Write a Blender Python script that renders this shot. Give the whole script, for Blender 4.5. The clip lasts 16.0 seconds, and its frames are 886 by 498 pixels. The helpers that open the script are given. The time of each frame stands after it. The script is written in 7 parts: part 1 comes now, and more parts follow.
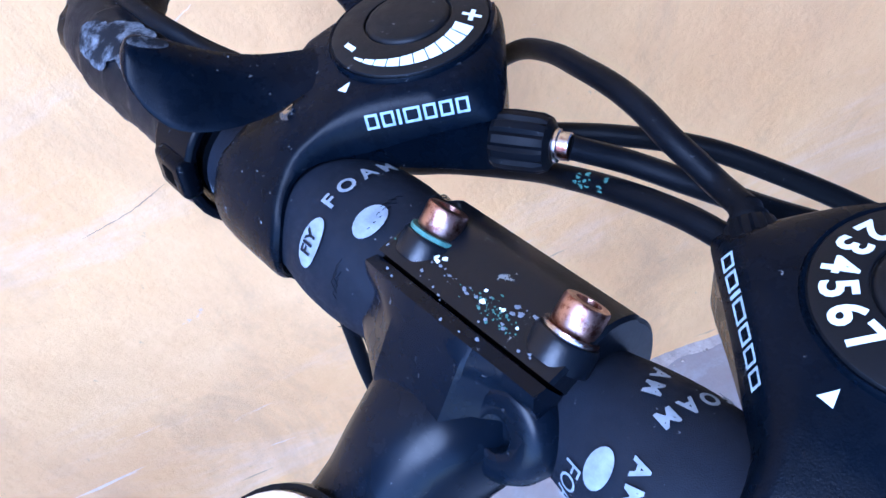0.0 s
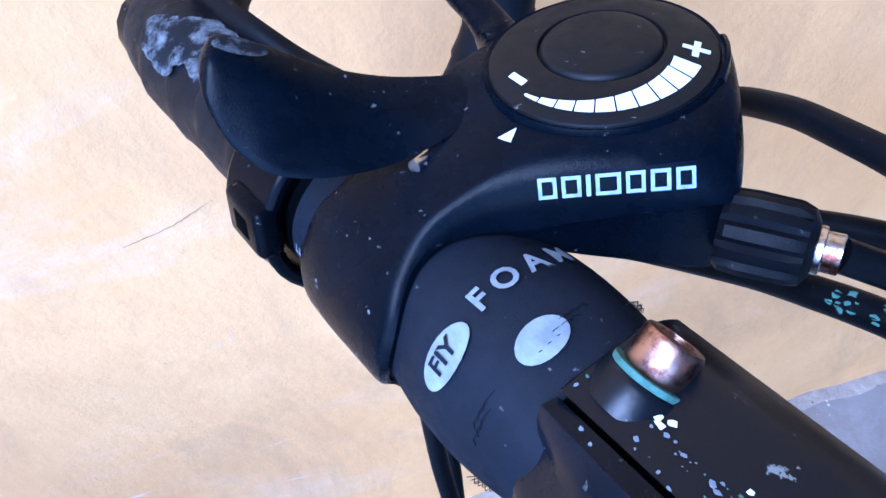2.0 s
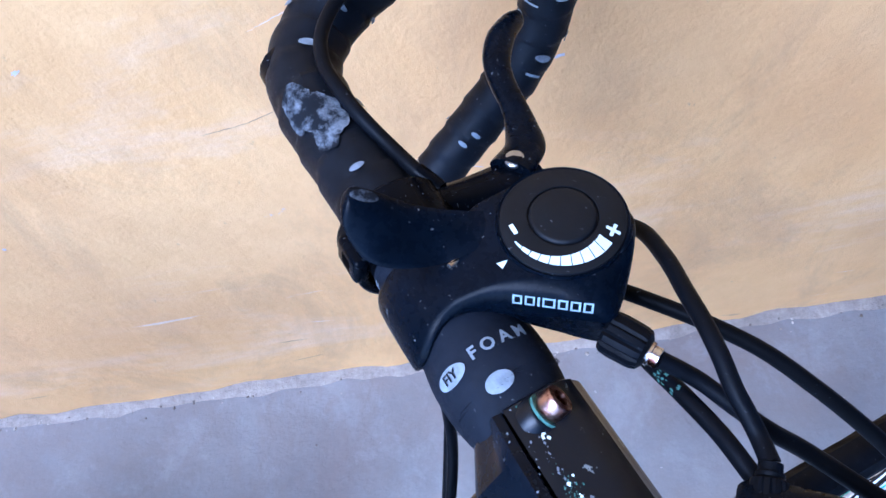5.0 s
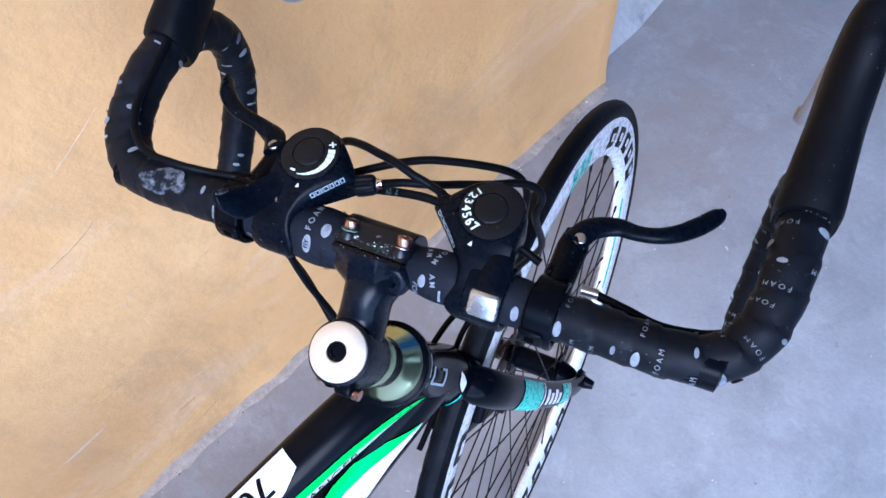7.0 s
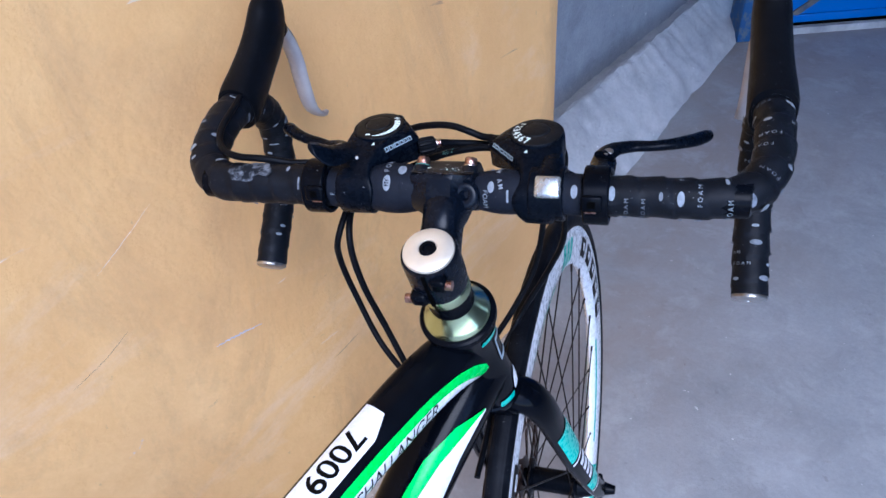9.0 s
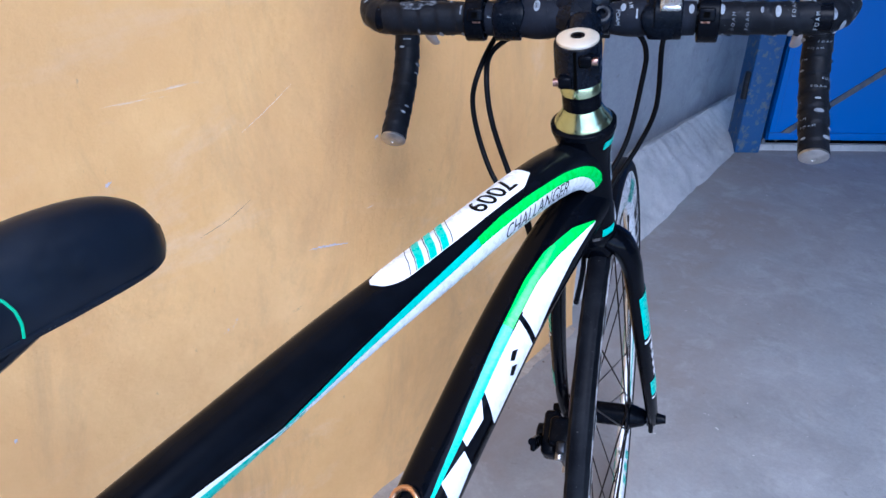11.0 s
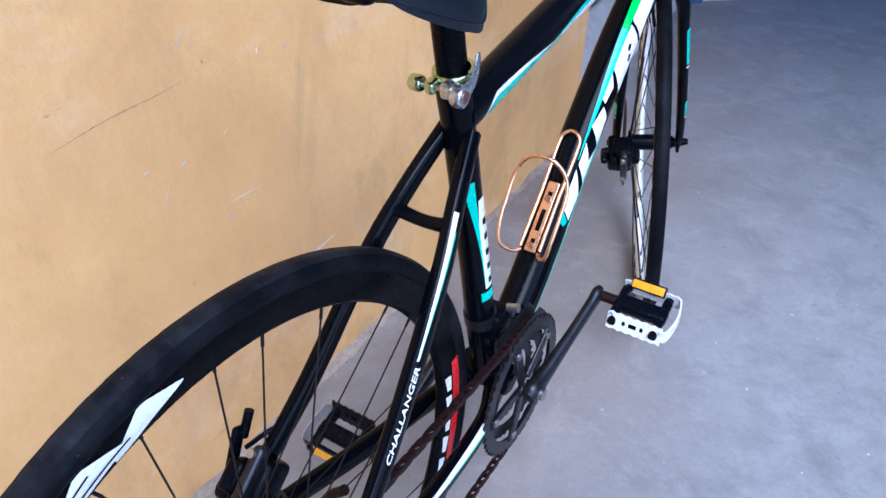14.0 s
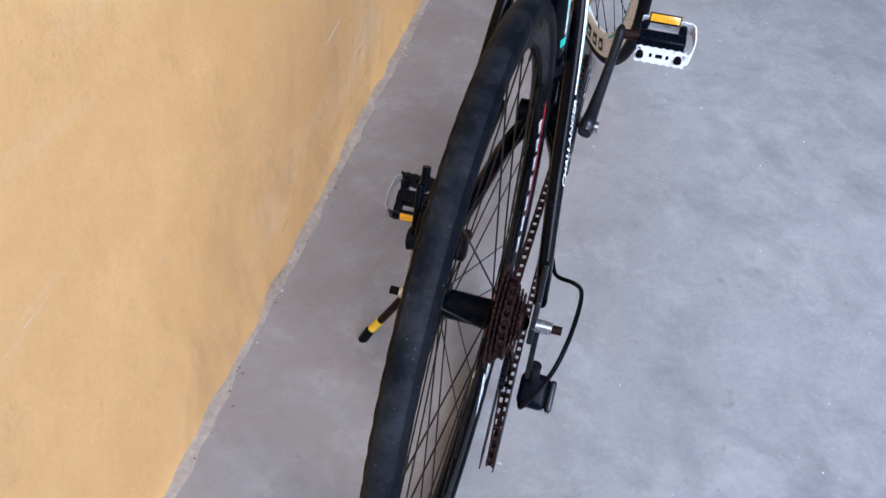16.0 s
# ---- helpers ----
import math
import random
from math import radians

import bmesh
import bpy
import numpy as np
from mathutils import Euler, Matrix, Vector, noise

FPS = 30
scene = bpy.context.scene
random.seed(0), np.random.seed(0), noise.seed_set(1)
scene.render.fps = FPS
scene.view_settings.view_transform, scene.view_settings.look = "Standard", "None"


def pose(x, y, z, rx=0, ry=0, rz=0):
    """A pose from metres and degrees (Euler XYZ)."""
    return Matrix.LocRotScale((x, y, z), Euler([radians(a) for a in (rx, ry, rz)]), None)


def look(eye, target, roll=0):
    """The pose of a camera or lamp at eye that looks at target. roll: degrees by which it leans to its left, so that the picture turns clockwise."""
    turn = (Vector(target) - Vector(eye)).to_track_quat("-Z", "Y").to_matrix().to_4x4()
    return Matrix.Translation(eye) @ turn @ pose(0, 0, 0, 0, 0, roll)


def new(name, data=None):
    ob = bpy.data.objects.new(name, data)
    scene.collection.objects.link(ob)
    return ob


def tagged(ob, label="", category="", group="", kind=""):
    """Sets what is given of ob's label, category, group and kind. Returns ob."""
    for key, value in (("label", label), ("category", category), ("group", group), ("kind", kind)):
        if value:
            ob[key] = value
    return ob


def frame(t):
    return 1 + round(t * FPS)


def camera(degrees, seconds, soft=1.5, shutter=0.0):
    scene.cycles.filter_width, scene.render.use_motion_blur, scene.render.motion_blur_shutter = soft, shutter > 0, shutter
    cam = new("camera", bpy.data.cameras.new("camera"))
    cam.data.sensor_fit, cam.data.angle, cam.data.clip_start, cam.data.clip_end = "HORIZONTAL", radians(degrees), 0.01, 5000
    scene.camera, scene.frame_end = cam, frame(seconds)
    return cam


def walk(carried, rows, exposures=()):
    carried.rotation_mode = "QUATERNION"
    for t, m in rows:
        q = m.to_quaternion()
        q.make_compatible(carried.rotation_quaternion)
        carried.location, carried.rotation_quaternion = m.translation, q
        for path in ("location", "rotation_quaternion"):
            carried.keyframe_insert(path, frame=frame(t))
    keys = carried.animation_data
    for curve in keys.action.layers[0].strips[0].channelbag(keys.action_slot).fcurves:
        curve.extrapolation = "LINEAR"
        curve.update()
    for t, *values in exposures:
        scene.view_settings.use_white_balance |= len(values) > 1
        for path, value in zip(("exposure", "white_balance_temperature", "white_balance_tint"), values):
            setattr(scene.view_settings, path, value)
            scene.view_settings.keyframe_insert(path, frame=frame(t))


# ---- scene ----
from mathutils.bvhtree import BVHTree

cam = camera(60.63, 16.0)
PATH = [
    (0, (0.38768, 1.10153, 0.98774), (-0.18384, 1.16325, 0.16947), -17.045),
    (0.5, (0.37526, 1.09562, 0.98405), (-0.20334, 1.14930, 0.17020), -16.849),
    (1, (0.36490, 1.09328, 0.97428), (-0.22132, 1.14231, 0.16561), -15.927),
    (1.5, (0.35427, 1.08879, 0.96501), (-0.24203, 1.13600, 0.16364), -14.494),
    (2, (0.34174, 1.08629, 0.95903), (-0.26641, 1.12576, 0.16618), -13.288),
    (2.5, (0.33109, 1.08219, 0.95781), (-0.28485, 1.12230, 0.17104), -11.416),
    (3, (0.31827, 1.08148, 0.96343), (-0.28464, 1.11016, 0.16613), -10.960),
    (3.2, (0.31410, 1.08027, 0.96621), (-0.28497, 1.09282, 0.16561), -11.705),
    (5.3, (0.36911, 1.10269, 1.10582), (-0.05052, 1.08163, 0.19837), -10.425),
    (5.5, (0.38797, 1.10613, 1.13374), (-0.02539, 1.10920, 0.22318), -10.432),
    (6, (0.41296, 1.09359, 1.19471), (0.04010, 1.15839, 0.26909), -11.581),
    (6.5, (0.42805, 1.07012, 1.20003), (0.09405, 1.21679, 0.26894), -10.462),
    (7, (0.49018, 1.05323, 1.26345), (0.15924, 1.25578, 0.34179), -12.468),
    (7.5, (0.52932, 0.97880, 1.28968), (0.14935, 1.24680, 0.40435), -14.811),
    (8, (0.54886, 0.88140, 1.29087), (0.13262, 1.25177, 0.46046), -12.417),
    (8.2, (0.56057, 0.85361, 1.28617), (0.13381, 1.26948, 0.48309), -11.069),
    (10.3, (0.62457, 0.65974, 1.01280), (0.06816, 1.31431, 0.50099), -0.710),
    (10.5, (0.63246, 0.61263, 1.01394), (0.07899, 1.27207, 0.50520), -0.226),
    (11, (0.64693, 0.51492, 1.01452), (0.10867, 1.18850, 0.50800), 1.048),
    (11.5, (0.67139, 0.43468, 1.00975), (0.13932, 1.11487, 0.50553), 1.739),
    (12, (0.70021, 0.33744, 1.01479), (0.15195, 1.00407, 0.50980), 1.276),
    (12.5, (0.69987, 0.26041, 1.01154), (0.15776, 0.92581, 0.49835), 0.480),
    (13, (0.66402, 0.15882, 1.00757), (0.16786, 0.84750, 0.47886), 1.193),
    (13.5, (0.65069, 0.06789, 1.00913), (0.20165, 0.76594, 0.45137), 1.977),
    (14, (0.67720, -0.01166, 1.00155), (0.26315, 0.67214, 0.40074), 1.571),
    (14.5, (0.70432, -0.10247, 1.01130), (0.31902, 0.54614, 0.35492), -0.545),
    (15, (0.67956, -0.17598, 1.03770), (0.34588, 0.43988, 0.32400), -1.164),
    (15.5, (0.54220, -0.22130, 1.02985), (0.31236, 0.38649, 0.26974), 1.819),
    (16, (0.41429, -0.24562, 1.01580), (0.28619, 0.36648, 0.23547), 4.809),
]
EXPOSURES = [(0.0, 1.90, 4130, 19), (2.2, 1.90, 4120, 18), (3.2, 1.94, 4110, 17), (5.4, 1.60, 4450, 16), (6.5, 1.45, 4850, 16), (7.0, 1.48, 4900, 16), (7.5, 1.19, 4970, 16), (8.0, 1.17, 5060, 17), (10.4, 1.21, 5080, 14), (13.4, 1.20, 5020, 17), (14.6, 1.20, 5340, 14), (16.0, 1.11, 5600, 12)]
walk(cam, [(t, look(eye, target, roll)) for t, eye, target, roll in PATH], EXPOSURES)


# ---- world and light ----
world = bpy.data.worlds.new("sky")
scene.world = world
world.use_nodes = True
wn = world.node_tree
sky = wn.nodes.new("ShaderNodeTexSky")
sky.sky_type = "NISHITA"
sky.sun_disc = False
sky.sun_elevation = radians(53)
sky.sun_rotation = radians(138)
wn.links.new(sky.outputs[0], wn.nodes["Background"].inputs[0])
wn.nodes["Background"].inputs[1].default_value = 0.20

sun = new("sun", bpy.data.lights.new("sun", "SUN"))
sun.data.energy = 1.3
sun.data.angle = radians(35)
sun.data.color = (1.0, 0.98, 0.95)
sun.matrix_world = look((2.1, -2.3, 4.1), (0, 0, 0))


# ---- materials ----
def nodes_of(name):
    m = bpy.data.materials.new(name)
    m.use_nodes = True
    return m, m.node_tree.nodes, m.node_tree.links, m.node_tree.nodes["Principled BSDF"]


def noise_node(n, l, scale, detail=6.0, rough=0.6, coord="Object", stretch=(1, 1, 1), turn=0.0, warp=0.0):
    tc, mp, t = n.new("ShaderNodeTexCoord"), n.new("ShaderNodeMapping"), n.new("ShaderNodeTexNoise")
    mp.inputs["Scale"].default_value = stretch
    mp.inputs["Rotation"].default_value = (turn, 0, 0)
    t.inputs["Distortion"].default_value = warp
    t.inputs["Scale"].default_value, t.inputs["Detail"].default_value, t.inputs["Roughness"].default_value = scale, detail, rough
    l.new(tc.outputs[coord], mp.inputs[0])
    l.new(mp.outputs[0], t.inputs["Vector"])
    return t


def ramp(n, l, src, stops):
    r = n.new("ShaderNodeValToRGB")
    while len(r.color_ramp.elements) < len(stops):
        r.color_ramp.elements.new(0.5)
    for e, (p, c) in zip(r.color_ramp.elements, stops):
        e.position, e.color = p, (*c, 1) if len(c) == 3 else c
    l.new(src, r.inputs[0])
    return r


def mix(n, l, fac, a, b, mode="MIX"):
    m = n.new("ShaderNodeMix")
    m.data_type, m.blend_type = "RGBA", mode
    for sock, v in ((m.inputs[0], fac), (m.inputs[6], a), (m.inputs[7], b)):
        if isinstance(v, (int, float)):
            sock.default_value = v
        elif isinstance(v, tuple):
            sock.default_value = (*v, 1)
        else:
            l.new(v, sock)
    return m.outputs[2]


def bump(n, l, p, src, strength, dist):
    b = n.new("ShaderNodeBump")
    b.inputs["Strength"].default_value, b.inputs["Distance"].default_value = strength, dist
    l.new(src, b.inputs["Height"])
    l.new(b.outputs[0], p.inputs["Normal"])
    return b


def plain(name, colour, rough=0.4, metal=0.0, vary=0.15, scale=60.0, bumps=0.0, bscale=900.0, dust=0.0, coat=0.0, spec=0.5, specks=0.0):
    """A coated surface with broad mottling, fine grain and specks of dust."""
    m, n, l, p = nodes_of(name)
    t = noise_node(n, l, scale)
    dark = tuple(c * (1 - vary) for c in colour)
    lite = tuple(min(1, c * (1 + vary)) for c in colour)
    col = ramp(n, l, t.outputs[0], [(0.3, dark), (0.7, lite)]).outputs[0]
    if dust:
        d = noise_node(n, l, scale * 9, 8, 0.75)
        f = ramp(n, l, d.outputs[0], [(0.62, (0, 0, 0)), (0.78, (dust,) * 3)])
        col = mix(n, l, f.outputs[0], col, (0.34, 0.31, 0.27))
    if specks:
        d = noise_node(n, l, 620, 3, 0.55)
        z = noise_node(n, l, 45, 4, 0.6)
        f = ramp(n, l, d.outputs[0], [(0.69, (0, 0, 0)), (0.73, (specks,) * 3)])
        w = ramp(n, l, z.outputs[0], [(0.42, (0, 0, 0)), (0.62, (1, 1, 1))])
        col = mix(n, l, mix(n, l, 1.0, f.outputs[0], w.outputs[0], "MULTIPLY"), col, (0.42, 0.43, 0.44))
    l.new(col, p.inputs["Base Color"])
    r = ramp(n, l, noise_node(n, l, scale * 3).outputs[0], [(0.3, (rough * 0.8,) * 3), (0.7, (min(1, rough * 1.2),) * 3)])
    l.new(r.outputs[0], p.inputs["Roughness"])
    p.inputs["Metallic"].default_value = metal
    p.inputs["Specular IOR Level"].default_value = spec
    p.inputs["Coat Weight"].default_value = coat
    p.inputs["Coat Roughness"].default_value = 0.08
    if bumps:
        bump(n, l, p, noise_node(n, l, bscale, 3).outputs[0], bumps, 0.0006)
    return m


def wall_material():
    m, n, l, p = nodes_of("ochre_limewash")
    broad = noise_node(n, l, 1.6, 5, 0.55)
    fine = noise_node(n, l, 14, 8, 0.7)
    col = mix(n, l, 0.5, ramp(n, l, broad.outputs[0], [(0.3, (0.74, 0.415, 0.15)), (0.55, (0.82, 0.475, 0.175)), (0.75, (0.86, 0.545, 0.24))]).outputs[0],
              ramp(n, l, fine.outputs[0], [(0.3, (0.73, 0.40, 0.135)), (0.7, (0.87, 0.535, 0.22))]).outputs[0])
    # pale rubbed patches
    pale = noise_node(n, l, 3.5, 8, 0.74, stretch=(1, 0.55, 1.4), warp=0.4)
    col = mix(n, l, ramp(n, l, pale.outputs[0], [(0.54, (0, 0, 0)), (0.72, (0.5,) * 3)]).outputs[0], col, (0.86, 0.66, 0.45))
    # brown soiling and smears
    soil = noise_node(n, l, 4.5, 8, 0.72, stretch=(1, 1.3, 0.6), turn=0.5, warp=0.6)
    col = mix(n, l, ramp(n, l, soil.outputs[0], [(0.50, (0, 0, 0)), (0.72, (0.55,) * 3)]).outputs[0], col, (0.40, 0.235, 0.115))
    # chips where a bluish older coat shows, and pale scrapes
    chips = noise_node(n, l, 13, 6, 0.62, stretch=(1, 0.8, 1.2), turn=0.7, warp=1.2)
    col = mix(n, l, ramp(n, l, chips.outputs[0], [(0.72, (0, 0, 0)), (0.75, (0.55,) * 3)]).outputs[0], col, (0.60, 0.54, 0.56))
    # broad cloudy patches of thinner and thicker wash
    cloud = noise_node(n, l, 2.6, 7, 0.68, stretch=(1, 1, 0.8), warp=0.8)
    col = mix(n, l, ramp(n, l, cloud.outputs[0], [(0.46, (0, 0, 0)), (0.60, (0.42,) * 3)]).outputs[0], col, (0.71, 0.39, 0.145))
    for turn, lo, tone in ((0.9, 0.735, (0.82, 0.72, 0.60)), (-0.5, 0.745, (0.24, 0.15, 0.09)), (0.35, 0.75, (0.30, 0.20, 0.13))):
        mark = noise_node(n, l, 22, 6, 0.6, stretch=(1, 0.22, 1.9), turn=turn, warp=0.5)
        col = mix(n, l, ramp(n, l, mark.outputs[0], [(lo - 0.045, (0, 0, 0)), (lo - 0.01, (0.6,) * 3)]).outputs[0], col, tone)
    grit = noise_node(n, l, 60, 5, 0.65, stretch=(1, 1, 0.55))
    col = mix(n, l, ramp(n, l, grit.outputs[0], [(0.69, (0, 0, 0)), (0.75, (0.55,) * 3)]).outputs[0], col, (0.38, 0.25, 0.14))
    l.new(col, p.inputs["Base Color"])
    p.inputs["Roughness"].default_value = 0.72
    hi = mix(n, l, 0.5, fine.outputs[0], noise_node(n, l, 70, 8, 0.7).outputs[0])
    bump(n, l, p, hi, 0.35, 0.006)
    return m


def concrete_material(name, a, b, c, scale=2.2, rel=0.35, browner=False):
    m, n, l, p = nodes_of(name)
    broad, mid, fine = noise_node(n, l, scale, 7, 0.62), noise_node(n, l, scale * 5, 8, 0.7), noise_node(n, l, 120, 6, 0.7)
    col = mix(n, l, 0.45, ramp(n, l, broad.outputs[0], [(0.32, a), (0.52, b), (0.72, c)]).outputs[0],
              ramp(n, l, mid.outputs[0], [(0.3, a), (0.7, c)]).outputs[0])
    col = mix(n, l, 0.30, col, ramp(n, l, fine.outputs[0], [(0.3, a), (0.7, c)]).outputs[0])
    blot = noise_node(n, l, 7, 9, 0.72, warp=0.5)
    col = mix(n, l, ramp(n, l, blot.outputs[0], [(0.47, (0, 0, 0)), (0.70, (0.55,) * 3)]).outputs[0], col, tuple(v * 0.64 for v in a))
    stain = noise_node(n, l, 16, 6, 0.66, warp=0.4)
    col = mix(n, l, ramp(n, l, stain.outputs[0], [(0.64, (0, 0, 0)), (0.76, (0.6,) * 3)]).outputs[0], col, (0.15, 0.135, 0.125))
    dots = noise_node(n, l, 48, 3, 0.5)
    col = mix(n, l, ramp(n, l, dots.outputs[0], [(0.70, (0, 0, 0)), (0.74, (0.32,) * 3)]).outputs[0], col, (0.11, 0.10, 0.10))
    pale = noise_node(n, l, 6, 8, 0.7, warp=0.8)
    col = mix(n, l, ramp(n, l, pale.outputs[0], [(0.58, (0, 0, 0)), (0.70, (0.4,) * 3)]).outputs[0], col, c)
    speck = noise_node(n, l, 75, 2, 0.4)
    col = mix(n, l, ramp(n, l, speck.outputs[0], [(0.775, (0, 0, 0)), (0.79, (0.7,) * 3)]).outputs[0], col, (0.75, 0.73, 0.70))
    if browner:
        # brown tint that grows towards the ochre wall, broken by noise, then paler patches
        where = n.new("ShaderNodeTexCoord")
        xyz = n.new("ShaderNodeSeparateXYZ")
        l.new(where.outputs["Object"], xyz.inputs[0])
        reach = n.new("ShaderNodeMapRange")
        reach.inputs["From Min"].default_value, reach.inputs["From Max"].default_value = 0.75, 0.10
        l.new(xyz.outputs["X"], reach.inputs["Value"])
        uneven = noise_node(n, l, 3.2, 8, 0.7, warp=0.6)
        f = mix(n, l, 1.0, reach.outputs[0], ramp(n, l, uneven.outputs[0], [(0.30, (0.15,) * 3), (0.62, (0.9,) * 3)]).outputs[0], "MULTIPLY")
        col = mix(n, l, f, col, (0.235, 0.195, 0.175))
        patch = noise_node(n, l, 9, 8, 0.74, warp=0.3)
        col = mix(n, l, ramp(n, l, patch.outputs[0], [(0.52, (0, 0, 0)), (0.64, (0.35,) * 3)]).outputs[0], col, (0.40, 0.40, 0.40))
    l.new(col, p.inputs["Base Color"])
    p.inputs["Roughness"].default_value = 0.62
    bump(n, l, p, mix(n, l, 0.5, mid.outputs[0], fine.outputs[0]), rel, 0.005)
    return m


def worn_paint(name, base, worn, rough, lo=0.6, hi=0.75, scale=40, metal=0.0, spec=0.5):
    m, n, l, p = nodes_of(name)
    t = noise_node(n, l, scale, 8, 0.72)
    f = ramp(n, l, t.outputs[0], [(lo, (0, 0, 0)), (hi, (1, 1, 1))])
    l.new(mix(n, l, f.outputs[0], base, worn), p.inputs["Base Color"])
    p.inputs["Roughness"].default_value, p.inputs["Metallic"].default_value = rough, metal
    p.inputs["Specular IOR Level"].default_value = spec
    bump(n, l, p, t.outputs[0], 0.15, 0.001)
    return m


MAT_WALL = wall_material()
MAT_FLOOR = concrete_material("cement_floor", (0.206, 0.215, 0.226), (0.290, 0.299, 0.306), (0.386, 0.390, 0.390), browner=True)
MAT_CEMENT = concrete_material("rough_cement", (0.29, 0.29, 0.295), (0.42, 0.415, 0.41), (0.54, 0.525, 0.51), 5.0, 0.7)
MAT_GREYWALL = concrete_material("grey_plaster", (0.22, 0.235, 0.265), (0.30, 0.315, 0.35), (0.40, 0.41, 0.44), 3.0)
MAT_DOOR = worn_paint("blue_door_paint", (0.006, 0.120, 0.44), (0.03, 0.15, 0.40), 0.42, 0.62, 0.72)
MAT_DOORDARK = worn_paint("blue_frame_paint", (0.010, 0.066, 0.185), (0.10, 0.12, 0.14), 0.5, 0.52, 0.62)
MAT_BLACKGLOSS = plain("gloss_black_paint", (0.0013, 0.0019, 0.0036), 0.18, vary=0.3, dust=0.005, coat=0.08, spec=0.05)
MAT_SATIN = plain("satin_black_paint", (0.0018, 0.0025, 0.0044), 0.25, vary=0.25, spec=0.055, specks=0.35)
MAT_PLASTIC = plain("black_plastic", (0.0016, 0.0030, 0.0062), 0.28, vary=0.25, scale=90, bumps=0.12, bscale=2600, spec=0.070, specks=0.5)
MAT_DIAL = plain("matt_black_plastic", (0.0042, 0.0048, 0.0062), 0.48, vary=0.2, scale=90, bumps=0.10, bscale=3000, spec=0.18, specks=0.35)
MAT_RUBBER = plain("black_rubber", (0.0030, 0.0036, 0.0052), 0.42, vary=0.25, bumps=0.2, bscale=2500, spec=0.07, specks=0.25)
MAT_FOAM = plain("black_foam_grip", (0.0085, 0.0105, 0.0165), 0.62, vary=0.18, scale=120, bumps=0.25, bscale=4200, spec=0.10, specks=0.3)
MAT_TAPE = plain("black_bar_tape", (0.0050, 0.0062, 0.0092), 0.46, vary=0.35, scale=80, bumps=0.2, bscale=2500, dust=0.05, spec=0.11, specks=0.3)
MAT_PRINT = plain("pale_grey_print", (0.20, 0.225, 0.255), 0.6, vary=0.3, scale=300)
MAT_SCUFF = plain("pale_scuff", (0.13, 0.145, 0.17), 0.7, vary=0.5, scale=250)
MAT_RUB = worn_paint("rubbed_tape", (0.0080, 0.0095, 0.0130), (0.17, 0.185, 0.21), 0.7, 0.46, 0.62, 95, 0.0, 0.1)
MAT_TOPTUBE = plain("satin_tube_paint", (0.0024, 0.0031, 0.0050), 0.22, vary=0.25, dust=0.005, spec=0.075)
MAT_LOGO = plain("silver_print", (0.30, 0.37, 0.41), 0.5, vary=0.3, scale=700)
MAT_MINT = plain("mint_white_print", (0.66, 0.76, 0.70), 0.5, vary=0.08)
MAT_WHITE = plain("white_lacquer", (0.80, 0.81, 0.82), 0.28, vary=0.05, coat=0.4, dust=0.1)
MAT_TEAL = plain("teal_lacquer", (0.03, 0.50, 0.38), 0.28, vary=0.08, coat=0.12, spec=0.3)
MAT_GREEN = plain("bright_green_lacquer", (0.01, 0.60, 0.06), 0.28, vary=0.08, coat=0.12, spec=0.3)
MAT_RED = plain("red_lacquer", (0.62, 0.012, 0.015), 0.3, vary=0.1, coat=0.3)
MAT_INK = plain("black_ink", (0.0025, 0.0025, 0.003), 0.4, vary=0.2, spec=0.06)
MAT_CHROME = worn_paint("rusted_chrome", (0.62, 0.58, 0.54), (0.17, 0.055, 0.03), 0.26, 0.44, 0.58, 260, 1.0)
MAT_COPPERBOLT = worn_paint("browned_bolt", (0.50, 0.31, 0.24), (0.16, 0.06, 0.04), 0.3, 0.46, 0.6, 300, 1.0)
MAT_STEEL = plain("dull_steel", (0.46, 0.45, 0.44), 0.34, 1.0, 0.2, 90)
MAT_DARKSTEEL = plain("dark_steel", (0.034, 0.036, 0.043), 0.36, 0.85, 0.3, 120, dust=0.06)
MAT_SILVER = plain("silver_paint", (0.50, 0.51, 0.50), 0.26, 0.85, 0.08)
MAT_CAP = plain("pale_gold_cap", (0.80, 0.72, 0.58), 0.36, 0.55, 0.06)
MAT_GOLDGREEN = plain("green_gold_anodised", (0.52, 0.60, 0.36), 0.22, 1.0, 0.2, 40)
MAT_COPPER = plain("copper_anodised", (0.80, 0.48, 0.28), 0.30, 1.0, 0.08)
MAT_RUST = worn_paint("rusted_steel", (0.0085, 0.0022, 0.0020), (0.036, 0.0080, 0.0055), 0.6, 0.46, 0.70, 260, 0.3, 0.25)
MAT_ROTOR = worn_paint("browned_rotor", (0.040, 0.018, 0.013), (0.02, 0.009, 0.006), 0.45, 0.45, 0.65, 120, 0.6)
